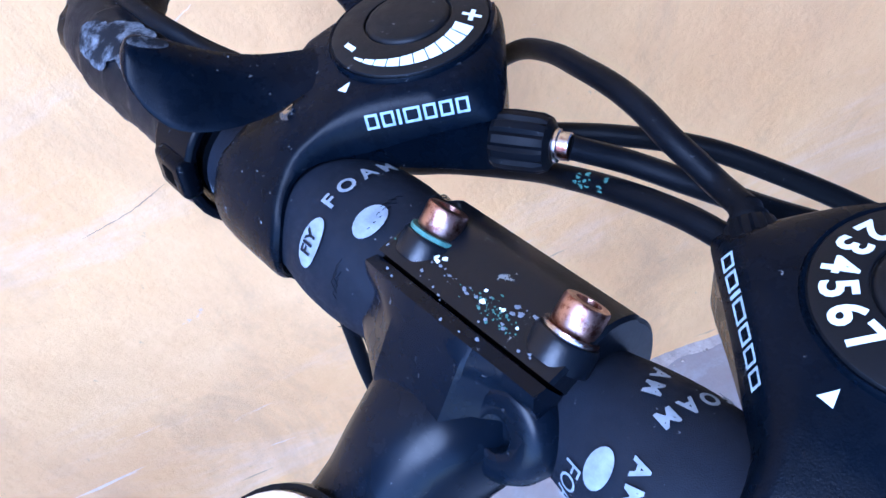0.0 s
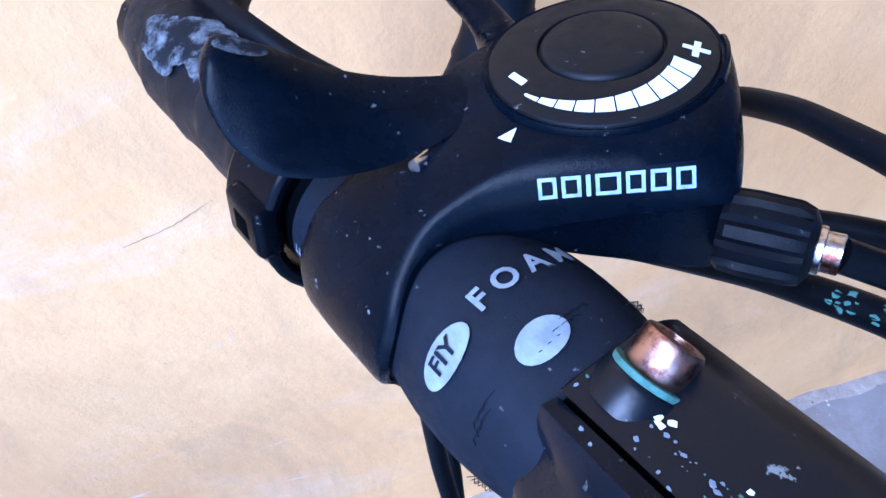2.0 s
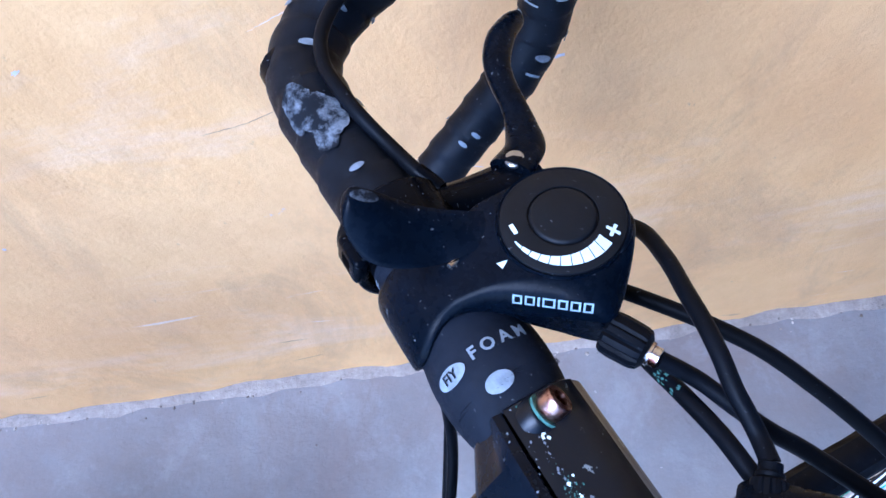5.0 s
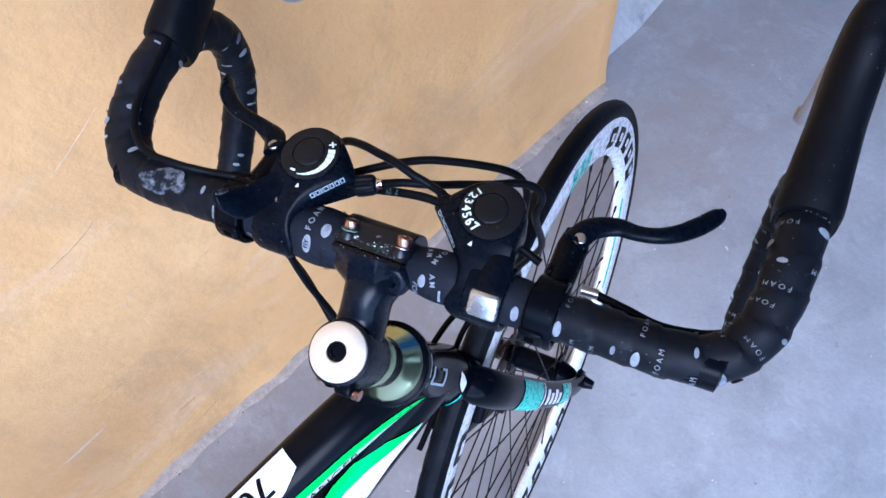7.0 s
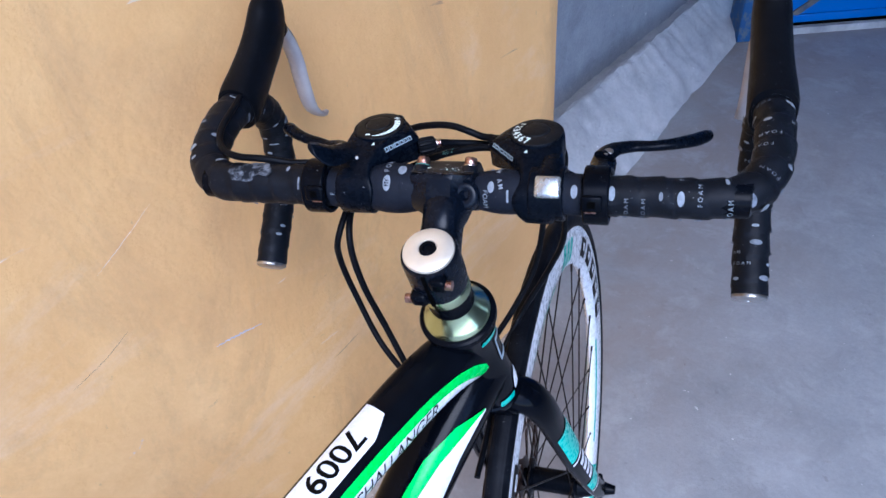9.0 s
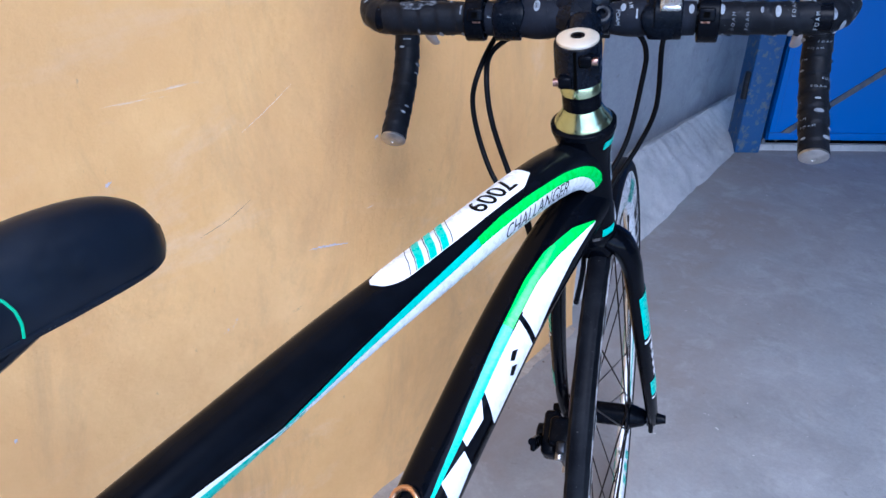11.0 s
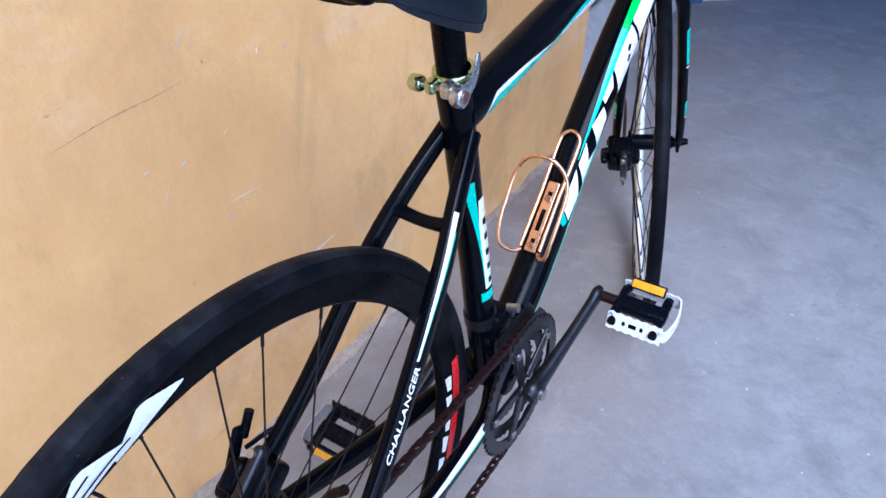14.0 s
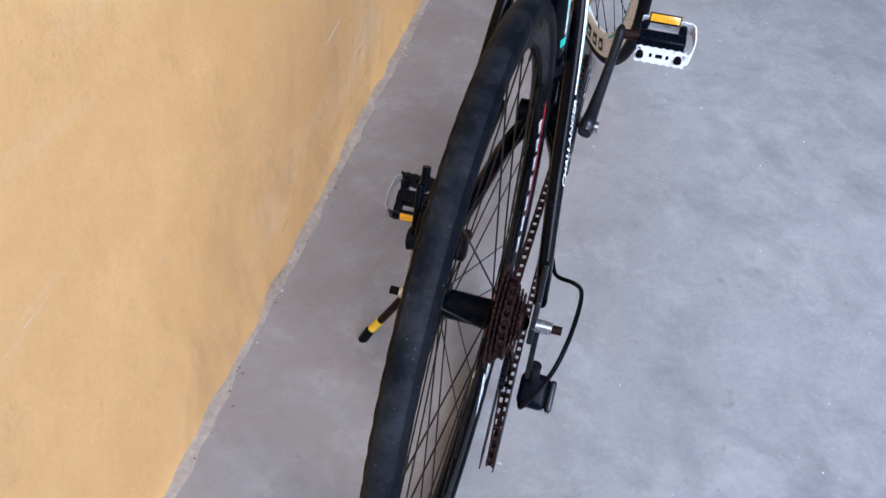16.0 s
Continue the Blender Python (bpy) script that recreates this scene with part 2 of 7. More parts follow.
def tyre_material(name, base, dusty, amount):
    """Rubber with soft cloudy dust, finer scuffs and pale specks."""
    m, n, l, p = nodes_of(name)
    cloud = noise_node(n, l, 13, 7, 0.7)
    fine = noise_node(n, l, 210, 5, 0.7)
    col = mix(n, l, ramp(n, l, cloud.outputs[0], [(0.44, (0, 0, 0)), (0.74, (amount,) * 3)]).outputs[0], base, dusty)
    col = mix(n, l, ramp(n, l, fine.outputs[0], [(0.54, (0, 0, 0)), (0.74, (0.22,) * 3)]).outputs[0], col, tuple(v * 0.8 for v in dusty))
    spot = noise_node(n, l, 420, 2, 0.5)
    col = mix(n, l, ramp(n, l, spot.outputs[0], [(0.73, (0, 0, 0)), (0.78, (0.4,) * 3)]).outputs[0], col, (0.26, 0.25, 0.23))
    l.new(col, p.inputs["Base Color"])
    p.inputs["Roughness"].default_value = 0.5
    p.inputs["Specular IOR Level"].default_value = 0.07
    bump(n, l, p, fine.outputs[0], 0.4, 0.0006)
    return m


MAT_TYRE = tyre_material("dusty_tyre_rubber", (0.0022, 0.0028, 0.0046), (0.036, 0.039, 0.045), 0.28)
MAT_TYREDUST = tyre_material("grey_dusted_rubber", (0.0042, 0.0058, 0.0090), (0.062, 0.068, 0.080), 0.45)
MAT_RIMBLACK = plain("black_rim", (0.0020, 0.0022, 0.0030), 0.30, vary=0.3, dust=0.006, spec=0.05)
MAT_SADDLE = plain("black_vinyl", (0.0036, 0.0064, 0.0125), 0.36, vary=0.2, scale=50, bumps=0.10, bscale=1500, dust=0.006, spec=0.34)
MAT_UNDER = plain("dull_base_plastic", (0.0025, 0.0028, 0.0036), 0.7, spec=0.03)
MAT_AMBER = plain("amber_reflector", (0.75, 0.36, 0.01), 0.18, vary=0.2, scale=200, coat=0.6)
MAT_YELLOW = plain("yellow_print", (0.85, 0.55, 0.02), 0.4, vary=0.06)
MAT_BLUE = plain("blue_print", (0.025, 0.16, 0.50), 0.4, vary=0.15)
MAT_PALEBLUE = plain("pale_blue_print", (0.38, 0.55, 0.78), 0.4, vary=0.2)
MAT_CHIPPED = worn_paint("chipped_black_paint", (0.0030, 0.0042, 0.0070), (0.16, 0.17, 0.165), 0.30, 0.645, 0.67, 170, 0.0, 0.30)
MAT_STEM = plain("stem_paint", (0.0024, 0.0042, 0.0085), 0.26, vary=0.3, scale=50, spec=0.15, specks=0.4)
MAT_VERDIGRIS = plain("verdigris", (0.06, 0.14, 0.115), 0.8, vary=0.5, scale=600)
MAT_PEDALWHITE = worn_paint("scuffed_white_pedal", (0.76, 0.77, 0.80), (0.10, 0.10, 0.11), 0.4, 0.60, 0.64, 90)
# near-black colour that stands in for shade inside gaps, slots and sockets
MAT_HOLE_SHADE = plain("hole_shade_black", (0.001, 0.001, 0.001), 0.9, spec=0.02)
MAT_SPOKE = plain("brown_black_spoke", (0.012, 0.009, 0.008), 0.45, 0.4, vary=0.5, scale=40, spec=0.2)
MAT_LEVERGREY = plain("grey_lever", (0.36, 0.34, 0.34), 0.4, 0.3, 0.15)


# ---- mesh helpers ----
class Geo:
    def __init__(self):
        self.v, self.f = [], []

    def add(self, verts, faces):
        k = len(self.v)
        self.v += [tuple(p) for p in verts]
        self.f += [tuple(i + k for i in q) for q in faces]
        return self

    def join(self, other, m=None):
        return self.add([m @ Vector(p) for p in other.v] if m else other.v, other.f)

    def moved(self, m):
        self.v = [tuple(m @ Vector(p)) for p in self.v]
        return self

    def mesh(self, name, material, smooth=True, angle=40):
        me = bpy.data.meshes.new(name)
        me.from_pydata(self.v, [], self.f)
        bm = bmesh.new()
        bm.from_mesh(me)
        bmesh.ops.recalc_face_normals(bm, faces=bm.faces)
        lim = radians(angle)
        for fa in bm.faces:
            fa.smooth = smooth
        for e in bm.edges:
            if len(e.link_faces) == 2 and e.calc_face_angle(0) > lim:
                e.smooth = False
        bm.to_mesh(me)
        bm.free()
        me.materials.append(material)
        return me


def part(name, geo, material, parent, label="", m=None, smooth=True, angle=40, bevel=0.0):
    ob = new(name, geo.mesh(name, material, smooth, angle) if isinstance(geo, Geo) else geo)
    ob.parent = parent
    if m is not None:
        ob.matrix_basis = m
    if bevel:
        b = ob.modifiers.new("bevel", "BEVEL")
        b.width, b.segments, b.limit_method = bevel, 2, "ANGLE"
    return tagged(ob, label)


def smooth_path(pts, per=8):
    """A smooth line through the points (rows may carry radii as further columns)."""
    p = np.array(pts, float)
    q = np.vstack([2 * p[0] - p[1], p, 2 * p[-1] - p[-2]])
    out = []
    for i in range(1, len(q) - 2):
        for k in range(per):
            t = k / per
            a, b, c, d = q[i - 1], q[i], q[i + 1], q[i + 2]
            out.append(0.5 * (2 * b + (c - a) * t + (2 * a - 5 * b + 4 * c - d) * t * t + (3 * b - a - 3 * c + d) * t ** 3))
    out.append(p[-1])
    return np.array(out)


def finer(geo2, most=0.003):
    """The same flat drawing with short edges, so that it can follow a curve."""
    bm = bmesh.new()
    vs = [bm.verts.new(p) for p in geo2.v]
    for q in geo2.f:
        if len(set(q)) > 2:
            bm.faces.new([vs[i] for i in q])
    for _ in range(4):
        bmesh.ops.triangulate(bm, faces=bm.faces)
        long = [e for e in bm.edges if e.calc_length() > most]
        if not long:
            break
        bmesh.ops.subdivide_edges(bm, edges=long, cuts=1)
    bmesh.ops.triangulate(bm, faces=bm.faces)
    bm.verts.index_update()
    g = Geo().add([v.co[:] for v in bm.verts], [[v.index for v in q.verts] for q in bm.faces])
    bm.free()
    return g


class Tube:
    """A tube along a path; rows are x, y, z, r or x, y, z, rx, ry. Angle 0 lies on the side axis, 90 degrees above it."""

    def __init__(self, rows, per=8, side=None, smooth=True, power=1.0):
        p = smooth_path(rows, per) if smooth else np.array(rows, float)
        self.P = p[:, :3]
        self.rx = p[:, 3]
        self.ry = p[:, 4] if p.shape[1] > 4 else p[:, 3]
        self.power = power
        T = np.gradient(self.P, axis=0)
        T /= np.linalg.norm(T, axis=1)[:, None]
        X = np.zeros_like(T)
        if side is not None:
            X[:] = side
        else:
            x = np.cross(T[0], (0.3, 0.2, 1.0))
            for i in range(len(T)):
                x = x - T[i] * (x @ T[i])
                x /= np.linalg.norm(x)
                X[i] = x
        X = X - T * (X * T).sum(1)[:, None]
        X /= np.linalg.norm(X, axis=1)[:, None]
        self.T, self.X, self.Y = T, X, np.cross(X, T)
        d = np.r_[0, np.cumsum(np.linalg.norm(np.diff(self.P, axis=0), axis=1))]
        self.length, self.s = d[-1], d

    def at(self, s, ang, off=0.0):
        """The surface point s metres along the tube at an angle in degrees."""
        g = lambda col: np.interp(s, self.s, col)
        P, X, Y = (np.array([g(a[:, k]) for k in range(3)]) for a in (self.P, self.X, self.Y))
        c, n = math.cos(radians(ang)), math.sin(radians(ang))
        c, n = (math.copysign(abs(v) ** self.power, v) for v in (c, n))
        return P + X * c * (g(self.rx) + off) + Y * n * (g(self.ry) + off)

    def geo(self, n=20, caps=True, off=0.0, s0=None, s1=None):
        ss = self.s if s0 is None else np.linspace(s0, s1, max(3, int((s1 - s0) / self.length * len(self.s)) + 2))
        g = Geo()
        v = [self.at(s, 360 * k / n, off) for s in ss for k in range(n)]
        f = [(i * n + k, i * n + (k + 1) % n, (i + 1) * n + (k + 1) % n, (i + 1) * n + k) for i in range(len(ss) - 1) for k in range(n)]
        if caps:
            f += [tuple(range(n))[::-1], tuple((len(ss) - 1) * n + k for k in range(n))]
        return g.add(v, f)

    def patch(self, s0, s1, lo, hi, off=0.0005, ns=24, na=6):
        """A thin lying strip between two angles (numbers or functions of 0..1 along it)."""
        fn = lambda a: a if callable(a) else (lambda t, a=a: a)
        lo, hi = fn(lo), fn(hi)
        g = Geo()
        v = []
        for i in range(ns + 1):
            t = i / ns
            for k in range(na + 1):
                v.append(self.at(s0 + (s1 - s0) * t, lo(t) + (hi(t) - lo(t)) * k / na, off))
        f = [(i * (na + 1) + k, i * (na + 1) + k + 1, (i + 1) * (na + 1) + k + 1, (i + 1) * (na + 1) + k) for i in range(ns) for k in range(na)]
        return g.add(v, f)

    def wrap(self, geo2, s, ang, sdir=1, adir=1, off=0.0007):
        """Lays a flat drawing (x along the tube, y round it) on the surface."""
        geo2 = finer(geo2)
        g = Geo()
        v = []
        for x, y, *_ in geo2.v:
            ss = s + sdir * x
            r = max(1e-4, (np.interp(ss, self.s, self.rx) + np.interp(ss, self.s, self.ry)) / 2)
            v.append(self.at(ss, ang + adir * math.degrees(y / r), off))
        return g.add(v, geo2.f)


def lathe(profile, n=32, m=None, caps=True):
    """Turns (radius, height) rows round the z axis."""
    g = Geo()
    v = [(r * math.cos(2 * math.pi * k / n), r * math.sin(2 * math.pi * k / n), h) for r, h in profile for k in range(n)]
    f = [(i * n + k, i * n + (k + 1) % n, (i + 1) * n + (k + 1) % n, (i + 1) * n + k) for i in range(len(profile) - 1) for k in range(n)]
    if caps:
        f += [tuple(range(n))[::-1], tuple((len(profile) - 1) * n + k for k in range(n))]
    g.add(v, f)
    return g.moved(m) if m else g


def box(x0, x1, y0, y1, z0, z1, m=None):
    g = Geo().add([(x, y, z) for x in (x0, x1) for y in (y0, y1) for z in (z0, z1)],
                  [(0, 1, 3, 2), (4, 6, 7, 5), (0, 4, 5, 1), (2, 3, 7, 6), (0, 2, 6, 4), (1, 5, 7, 3)])
    return g.moved(m) if m else g


def soft_box(sx, sy, sz, r, m=None, seg=3):
    """A block with rounded edges, centred."""
    bm = bmesh.new()
    bmesh.ops.create_cube(bm, size=1.0)
    bmesh.ops.scale(bm, vec=(sx, sy, sz), verts=bm.verts)
    bmesh.ops.bevel(bm, geom=list(bm.edges), offset=r, segments=seg, profile=0.5, affect="EDGES")
    g = Geo().add([v.co[:] for v in bm.verts], [[v.index for v in f.verts] for f in bm.faces])
    bm.free()
    return g.moved(m) if m else g


def loft(rings, caps=True):
    n = len(rings[0])
    g = Geo()
    f = [(i * n + k, i * n + (k + 1) % n, (i + 1) * n + (k + 1) % n, (i + 1) * n + k) for i in range(len(rings) - 1) for k in range(n)]
    if caps:
        f += [tuple(range(n))[::-1], tuple((len(rings) - 1) * n + k for k in range(n))]
    return g.add([p for r in rings for p in r], f)


def plate(outline, thick, m=None):
    """A flat plate from an outline in x, y, with its thickness along z."""
    n = len(outline)
    g = Geo().add([(x, y, z) for z in (-thick / 2, thick / 2) for x, y in outline],
                  [tuple(range(n))[::-1], tuple(range(n, 2 * n))] + [(k, (k + 1) % n, n + (k + 1) % n, n + k) for k in range(n)])
    return g.moved(m) if m else g


def frame_to(origin, z_axis, x_hint=(1, 0, 0)):
    """A pose at origin whose z axis points along z_axis and whose x axis leans to x_hint."""
    z = Vector(z_axis).normalized()
    x = Vector(x_hint)
    x = (x - z * x.dot(z)).normalized()
    y = z.cross(x)
    return Matrix(((x.x, y.x, z.x, origin[0]), (x.y, y.y, z.y, origin[1]), (x.z, y.z, z.z, origin[2]), (0, 0, 0, 1)))


def rod(a, b, r, n=12, r2=None):
    a, b = Vector(a), Vector(b)
    d = b - a
    hint = (1, 0, 0) if abs(d.normalized().x) < 0.9 else (0, 1, 0)
    return lathe([(r, 0), (r if r2 is None else r2, d.length)], n, frame_to(a, d, hint))


def letters(text, size, shear=0.0, bold=0.0):
    """Flat lettering in the built-in font, centred."""
    cu = bpy.data.curves.new("lettering", "FONT")
    cu.body, cu.size, cu.align_x, cu.align_y, cu.shear, cu.offset, cu.resolution_u = text, size, "CENTER", "CENTER", shear, bold, 3
    ob = bpy.data.objects.new("lettering", cu)
    scene.collection.objects.link(ob)
    me = ob.evaluated_get(bpy.context.evaluated_depsgraph_get()).to_mesh()
    g = Geo().add([v.co[:] for v in me.vertices], [tuple(p.vertices) for p in me.polygons])
    ob.to_mesh_clear()
    bpy.data.objects.remove(ob)
    bpy.data.curves.remove(cu)
    return g


def disc2(rx, ry, n=16, x=0, y=0, turn=0):
    c, s = math.cos(radians(turn)), math.sin(radians(turn))
    pts = [(rx * math.cos(2 * math.pi * k / n), ry * math.sin(2 * math.pi * k / n)) for k in range(n)]
    return Geo().add([(x + a * c - b * s, y + a * s + b * c, 0) for a, b in pts], [tuple(range(n))])


def quad2(x0, x1, y0, y1, lean=0.0, n=1):
    """A flat bar, split along x in n pieces so that it can bend."""
    g = Geo()
    v, f = [], []
    for k in range(n + 1):
        x = x0 + (x1 - x0) * k / n
        v += [(x, y0, 0), (x + lean, y1, 0)]
    f = [(2 * k, 2 * k + 2, 2 * k + 3, 2 * k + 1) for k in range(n)]
    return g.add(v, f)


def ring_plate(r0, r1, thick, n=48, teeth=0, depth=0.0, m=None):
    """A flat ring round x; its outer edge may be toothed."""
    g = Geo()
    v, f = [], []
    n = teeth * 4 if teeth else n
    for k in range(n):
        a = 2 * math.pi * k / n
        ro = r1 - (depth if teeth and k % 4 in (0, 3) else 0)
        for r in (r0, ro):
            for x in (-thick / 2, thick / 2):
                v.append((x, r * math.cos(a), r * math.sin(a)))
    for k in range(n):
        a, b = 4 * k, 4 * ((k + 1) % n)
        f += [(a, b, b + 1, a + 1), (a + 2, a + 3, b + 3, b + 2), (a, a + 2, b + 2, b), (a + 1, b + 1, b + 3, a + 3)]
    g.add(v, f)
    return g.moved(m) if m else g


# ---- the place ----
FLOOR_Z = -0.005


def setting(name, geo, material, label, category, kind="structure", bevel=0.0):
    ob = new(name, geo.mesh(name, material, False))
    if bevel:
        b = ob.modifiers.new("bevel", "BEVEL")
        b.width, b.segments, b.limit_method = bevel, 2, "ANGLE"
    return tagged(ob, label, category, "", kind)


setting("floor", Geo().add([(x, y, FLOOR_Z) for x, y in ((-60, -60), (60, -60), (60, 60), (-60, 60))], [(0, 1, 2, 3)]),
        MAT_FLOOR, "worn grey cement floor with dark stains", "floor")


def rough_wall():
    """The wall's plaster face, with a slightly wavy surface and foot."""
    g = Geo()
    ny, nz = 260, 60
    y0, y1, z0, z1 = -3.2, 1.80, FLOOR_Z - 0.03, 2.9
    for i in range(ny + 1):
        for k in range(nz + 1):
            y, z = y0 + (y1 - y0) * i / ny, z0 + (z1 - z0) * (k / nz) ** 1.6
            d = 0.006 * noise.noise(Vector((y * 1.7, z * 1.7, 0))) + 0.0018 * noise.noise(Vector((y * 9, z * 9, 3)))
            d += 0.003 * max(0.0, 1 - z / 0.05) ** 2 * (0.6 + 0.4 * noise.noise(Vector((y * 6, 0, 9))))
            d += 0.009 * max(0.0, 1 - z / 0.035) * noise.noise(Vector((y * 14, z * 20, 5)))
            g.v.append((d if i < ny else d - 0.004, y, z))
    w = nz + 1
    g.f = [(i * w + k, (i + 1) * w + k, (i + 1) * w + k + 1, i * w + k + 1) for i in range(ny) for k in range(nz)]
    back = len(g.v)
    g.v += [(-0.23, y0, z0), (-0.23, y1, z0), (-0.23, y1, z1), (-0.23, y0, z1)]
    a, b = list(range(ny * w, ny * w + w)), list(range(0, w))
    g.f += [tuple(a + [back + 2, back + 1]), tuple(b[::-1] + [back + 0, back + 3]), (back, back + 1, back + 2, back + 3)]
    g.f += [tuple([i * w + nz for i in range(ny + 1)] + [back + 2, back + 3])]
    return g


wall = new("wall_west", rough_wall().mesh("wall_west", MAT_WALL, True, 50))
tagged(wall, "ochre limewashed plaster wall with chips and scuffs", "wall", "", "structure")

# scratches and chips in the limewash
MAT_SCRATCH = plain("brown_scratch", (0.40, 0.24, 0.125), 0.8, vary=0.3, scale=60)
MAT_PALE = plain("pale_plaster", (0.80, 0.62, 0.43), 0.8, vary=0.2, scale=80)
MAT_OLDBLUE = plain("bluish_old_coat", (0.58, 0.52, 0.54), 0.8, vary=0.25, scale=80)


def wall_x(y, z):
    return 0.006 * noise.noise(Vector((y * 1.7, z * 1.7, 0))) + 0.0018 * noise.noise(Vector((y * 9, z * 9, 3))) + 0.0008


def scratch(pts, width, mat, seed):
    rg = random.Random(seed)
    line = smooth_path([(y, z, 0) for y, z in pts], 14)
    g = Geo()
    n = len(line)
    for i, (y, z, _) in enumerate(line):
        w = width * math.sin(math.pi * (i + 0.4) / n) ** 0.6 * rg.uniform(0.35, 1.1)
        j = rg.uniform(-0.3, 0.3) * width
        g.v += [(wall_x(y, z), y, z + j - w / 2), (wall_x(y, z), y, z + j + w / 2)]
    g.f = [(2 * i, 2 * i + 2, 2 * i + 3, 2 * i + 1) for i in range(n - 1)]
    part("scratch", g, mat, wall)


def chip(y, z, ry, rz, turn, mat, seed):
    rg = random.Random(seed)
    n = 13
    g = Geo()
    for i in range(n):
        q = 6.2832 * i / n
        s = rg.uniform(0.45, 1.15)
        p, r = ry * s * math.cos(q), rz * s * math.sin(q)
        yy, zz = y + p * math.cos(turn) - r * math.sin(turn), z + p * math.sin(turn) + r * math.cos(turn)
        g.v.append((wall_x(yy, zz), yy, zz))
    g.f = [tuple(range(n))]
    part("chip", g, mat, wall)


scratch([(0.339, 0.616), (0.407, 0.624), (0.470, 0.625), (0.516, 0.628)], 0.0014, MAT_SCRATCH, 1)
scratch([(0.906, 0.605), (0.945, 0.613), (0.976, 0.625)], 0.0012, MAT_SCRATCH, 2)
scratch([(0.975, 0.706), (1.010, 0.722), (1.049, 0.742)], 0.0014, MAT_PALE, 3)
scratch([(1.055, 0.524), (1.085, 0.517), (1.120, 0.507)], 0.0035, MAT_OLDBLUE, 4)
scratch([(0.514, 0.665), (0.524, 0.674), (0.533, 0.685)], 0.0034, MAT_OLDBLUE, 5)
scratch([(0.454, 0.488), (0.463, 0.499), (0.469, 0.511)], 0.0034, MAT_OLDBLUE, 6)
for k, (y, z, ry, rz, turn, m) in enumerate(((0.527, 0.746, 0.013, 0.004, -0.4, 0), (0.440, 0.756, 0.011, 0.005, 0.4, 1), (0.497, 0.530, 0.007, 0.0035, 0.5, 0), (0.442, 0.543, 0.007, 0.004, 0.1, 1),
                                             (0.558, 0.417, 0.006, 0.0045, 0.2, 0), (0.675, 0.481, 0.004, 0.005, 0.0, 0), (0.691, 0.615, 0.005, 0.003, 0.8, 0), (0.550, 0.640, 0.003, 0.0045, 0.2, 2),
                                             (0.551, 0.745, 0.003, 0.005, -0.3, 2), (0.506, 0.756, 0.004, 0.003, 0.0, 0), (0.569, 0.540, 0.009, 0.002, 0.6, 1), (0.641, 0.623, 0.003, 0.008, -0.2, 1),
                                             (0.820, 0.700, 0.006, 0.003, 0.5, 0), (1.180, 0.640, 0.006, 0.003, 0.4, 0),
                                             (0.180, 0.330, 0.004, 0.002, 0.3, 0), (0.060, 0.220, 0.003, 0.002, 0.7, 1), (-0.120, 0.300, 0.004, 0.002, 0.2, 1))):
    chip(y, z, ry * 0.7, rz * 0.7, turn, (MAT_OLDBLUE, MAT_PALE, MAT_SCRATCH)[m], 40 + k)

setting("wall_recess", box(-0.47, -0.30, 1.80, 5.2, FLOOR_Z, 2.9), MAT_GREYWALL, "grey plastered wall beyond the ochre one", "wall")


def cement_fillet():
    """A hand-thrown, broken bank of cement between floor and wall."""
    g = Geo()
    n, m = 210, 24
    rows = np.array([(-0.048, FLOOR_Z - 0.004), (-0.070, 0.012), (-0.105, 0.042), (-0.150, 0.085), (-0.190, 0.118), (-0.208, 0.128), (-0.219, 0.124), (-0.234, 0.096), (-0.262, 0.070), (-0.320, 0.060)])
    s = np.linspace(0, 1, m)
    rx, rz = (np.interp(s, np.linspace(0, 1, len(rows)), rows[:, k]) for k in (0, 1))
    for i in range(n + 1):
        y = 1.83 + 1.75 * i / n
        for k in range(m):
            j = noise.noise(Vector((y * 6, k * 0.30, 0))) + 0.5 * noise.noise(Vector((y * 24, k * 0.8, 4)))
            lump = abs(noise.noise(Vector((y * 13, k * 0.5, 7))))
            rise = min(1.0, rz[k] / 0.10) * (-0.055 * (y - 2.60) + 0.010 * noise.noise(Vector((y * 9, 2, 1))) + 0.006 * noise.noise(Vector((y * 31, 5, 1))))
            g.v.append((rx[k] + 0.006 * j - 0.045 * (y - 2.2) * (1 - k / m), y, rz[k] + (0.0035 * j + 0.006 * lump + rise if k else 0)))
    g.f = [(i * m + k, (i + 1) * m + k, (i + 1) * m + k + 1, i * m + k + 1) for i in range(n) for k in range(m - 1)]
    g.f += [tuple(range(m)), tuple(n * m + k for k in range(m))[::-1]]
    return g


fil = new("plinth", cement_fillet().mesh("plinth", MAT_CEMENT, True, 30))
tagged(fil, "rough broken cement fillet along the wall foot", "plinth", "", "structure")

DOOR = pose(-0.075, 3.10, FLOOR_Z, 0, 0, 40)
door = new("door_1")
door.matrix_basis = DOOR
tagged(door, "blue painted sheet-metal door in a blue frame", "door", "", "structure")
part("leaf", box(0.062, 0.95, 0.0, 0.035, 0.03, 2.0), MAT_DOOR, door, bevel=0.003)
part("post", box(-0.055, 0.030, -0.045, 0.05, 0.0, 2.1), MAT_DOORDARK, door, "chipped blue door post", bevel=0.004)
# near-black strip painted in for the shade between post and leaf
part("gap_shade", box(0.030, 0.062, 0.022, 0.045, 0.0, 2.1), MAT_HOLE_SHADE, door, "black strip for the shaded gap beside the leaf")
part("stop", box(0.0305, 0.040, -0.020, 0.020, 0.0, 2.1), MAT_DOORDARK, door)
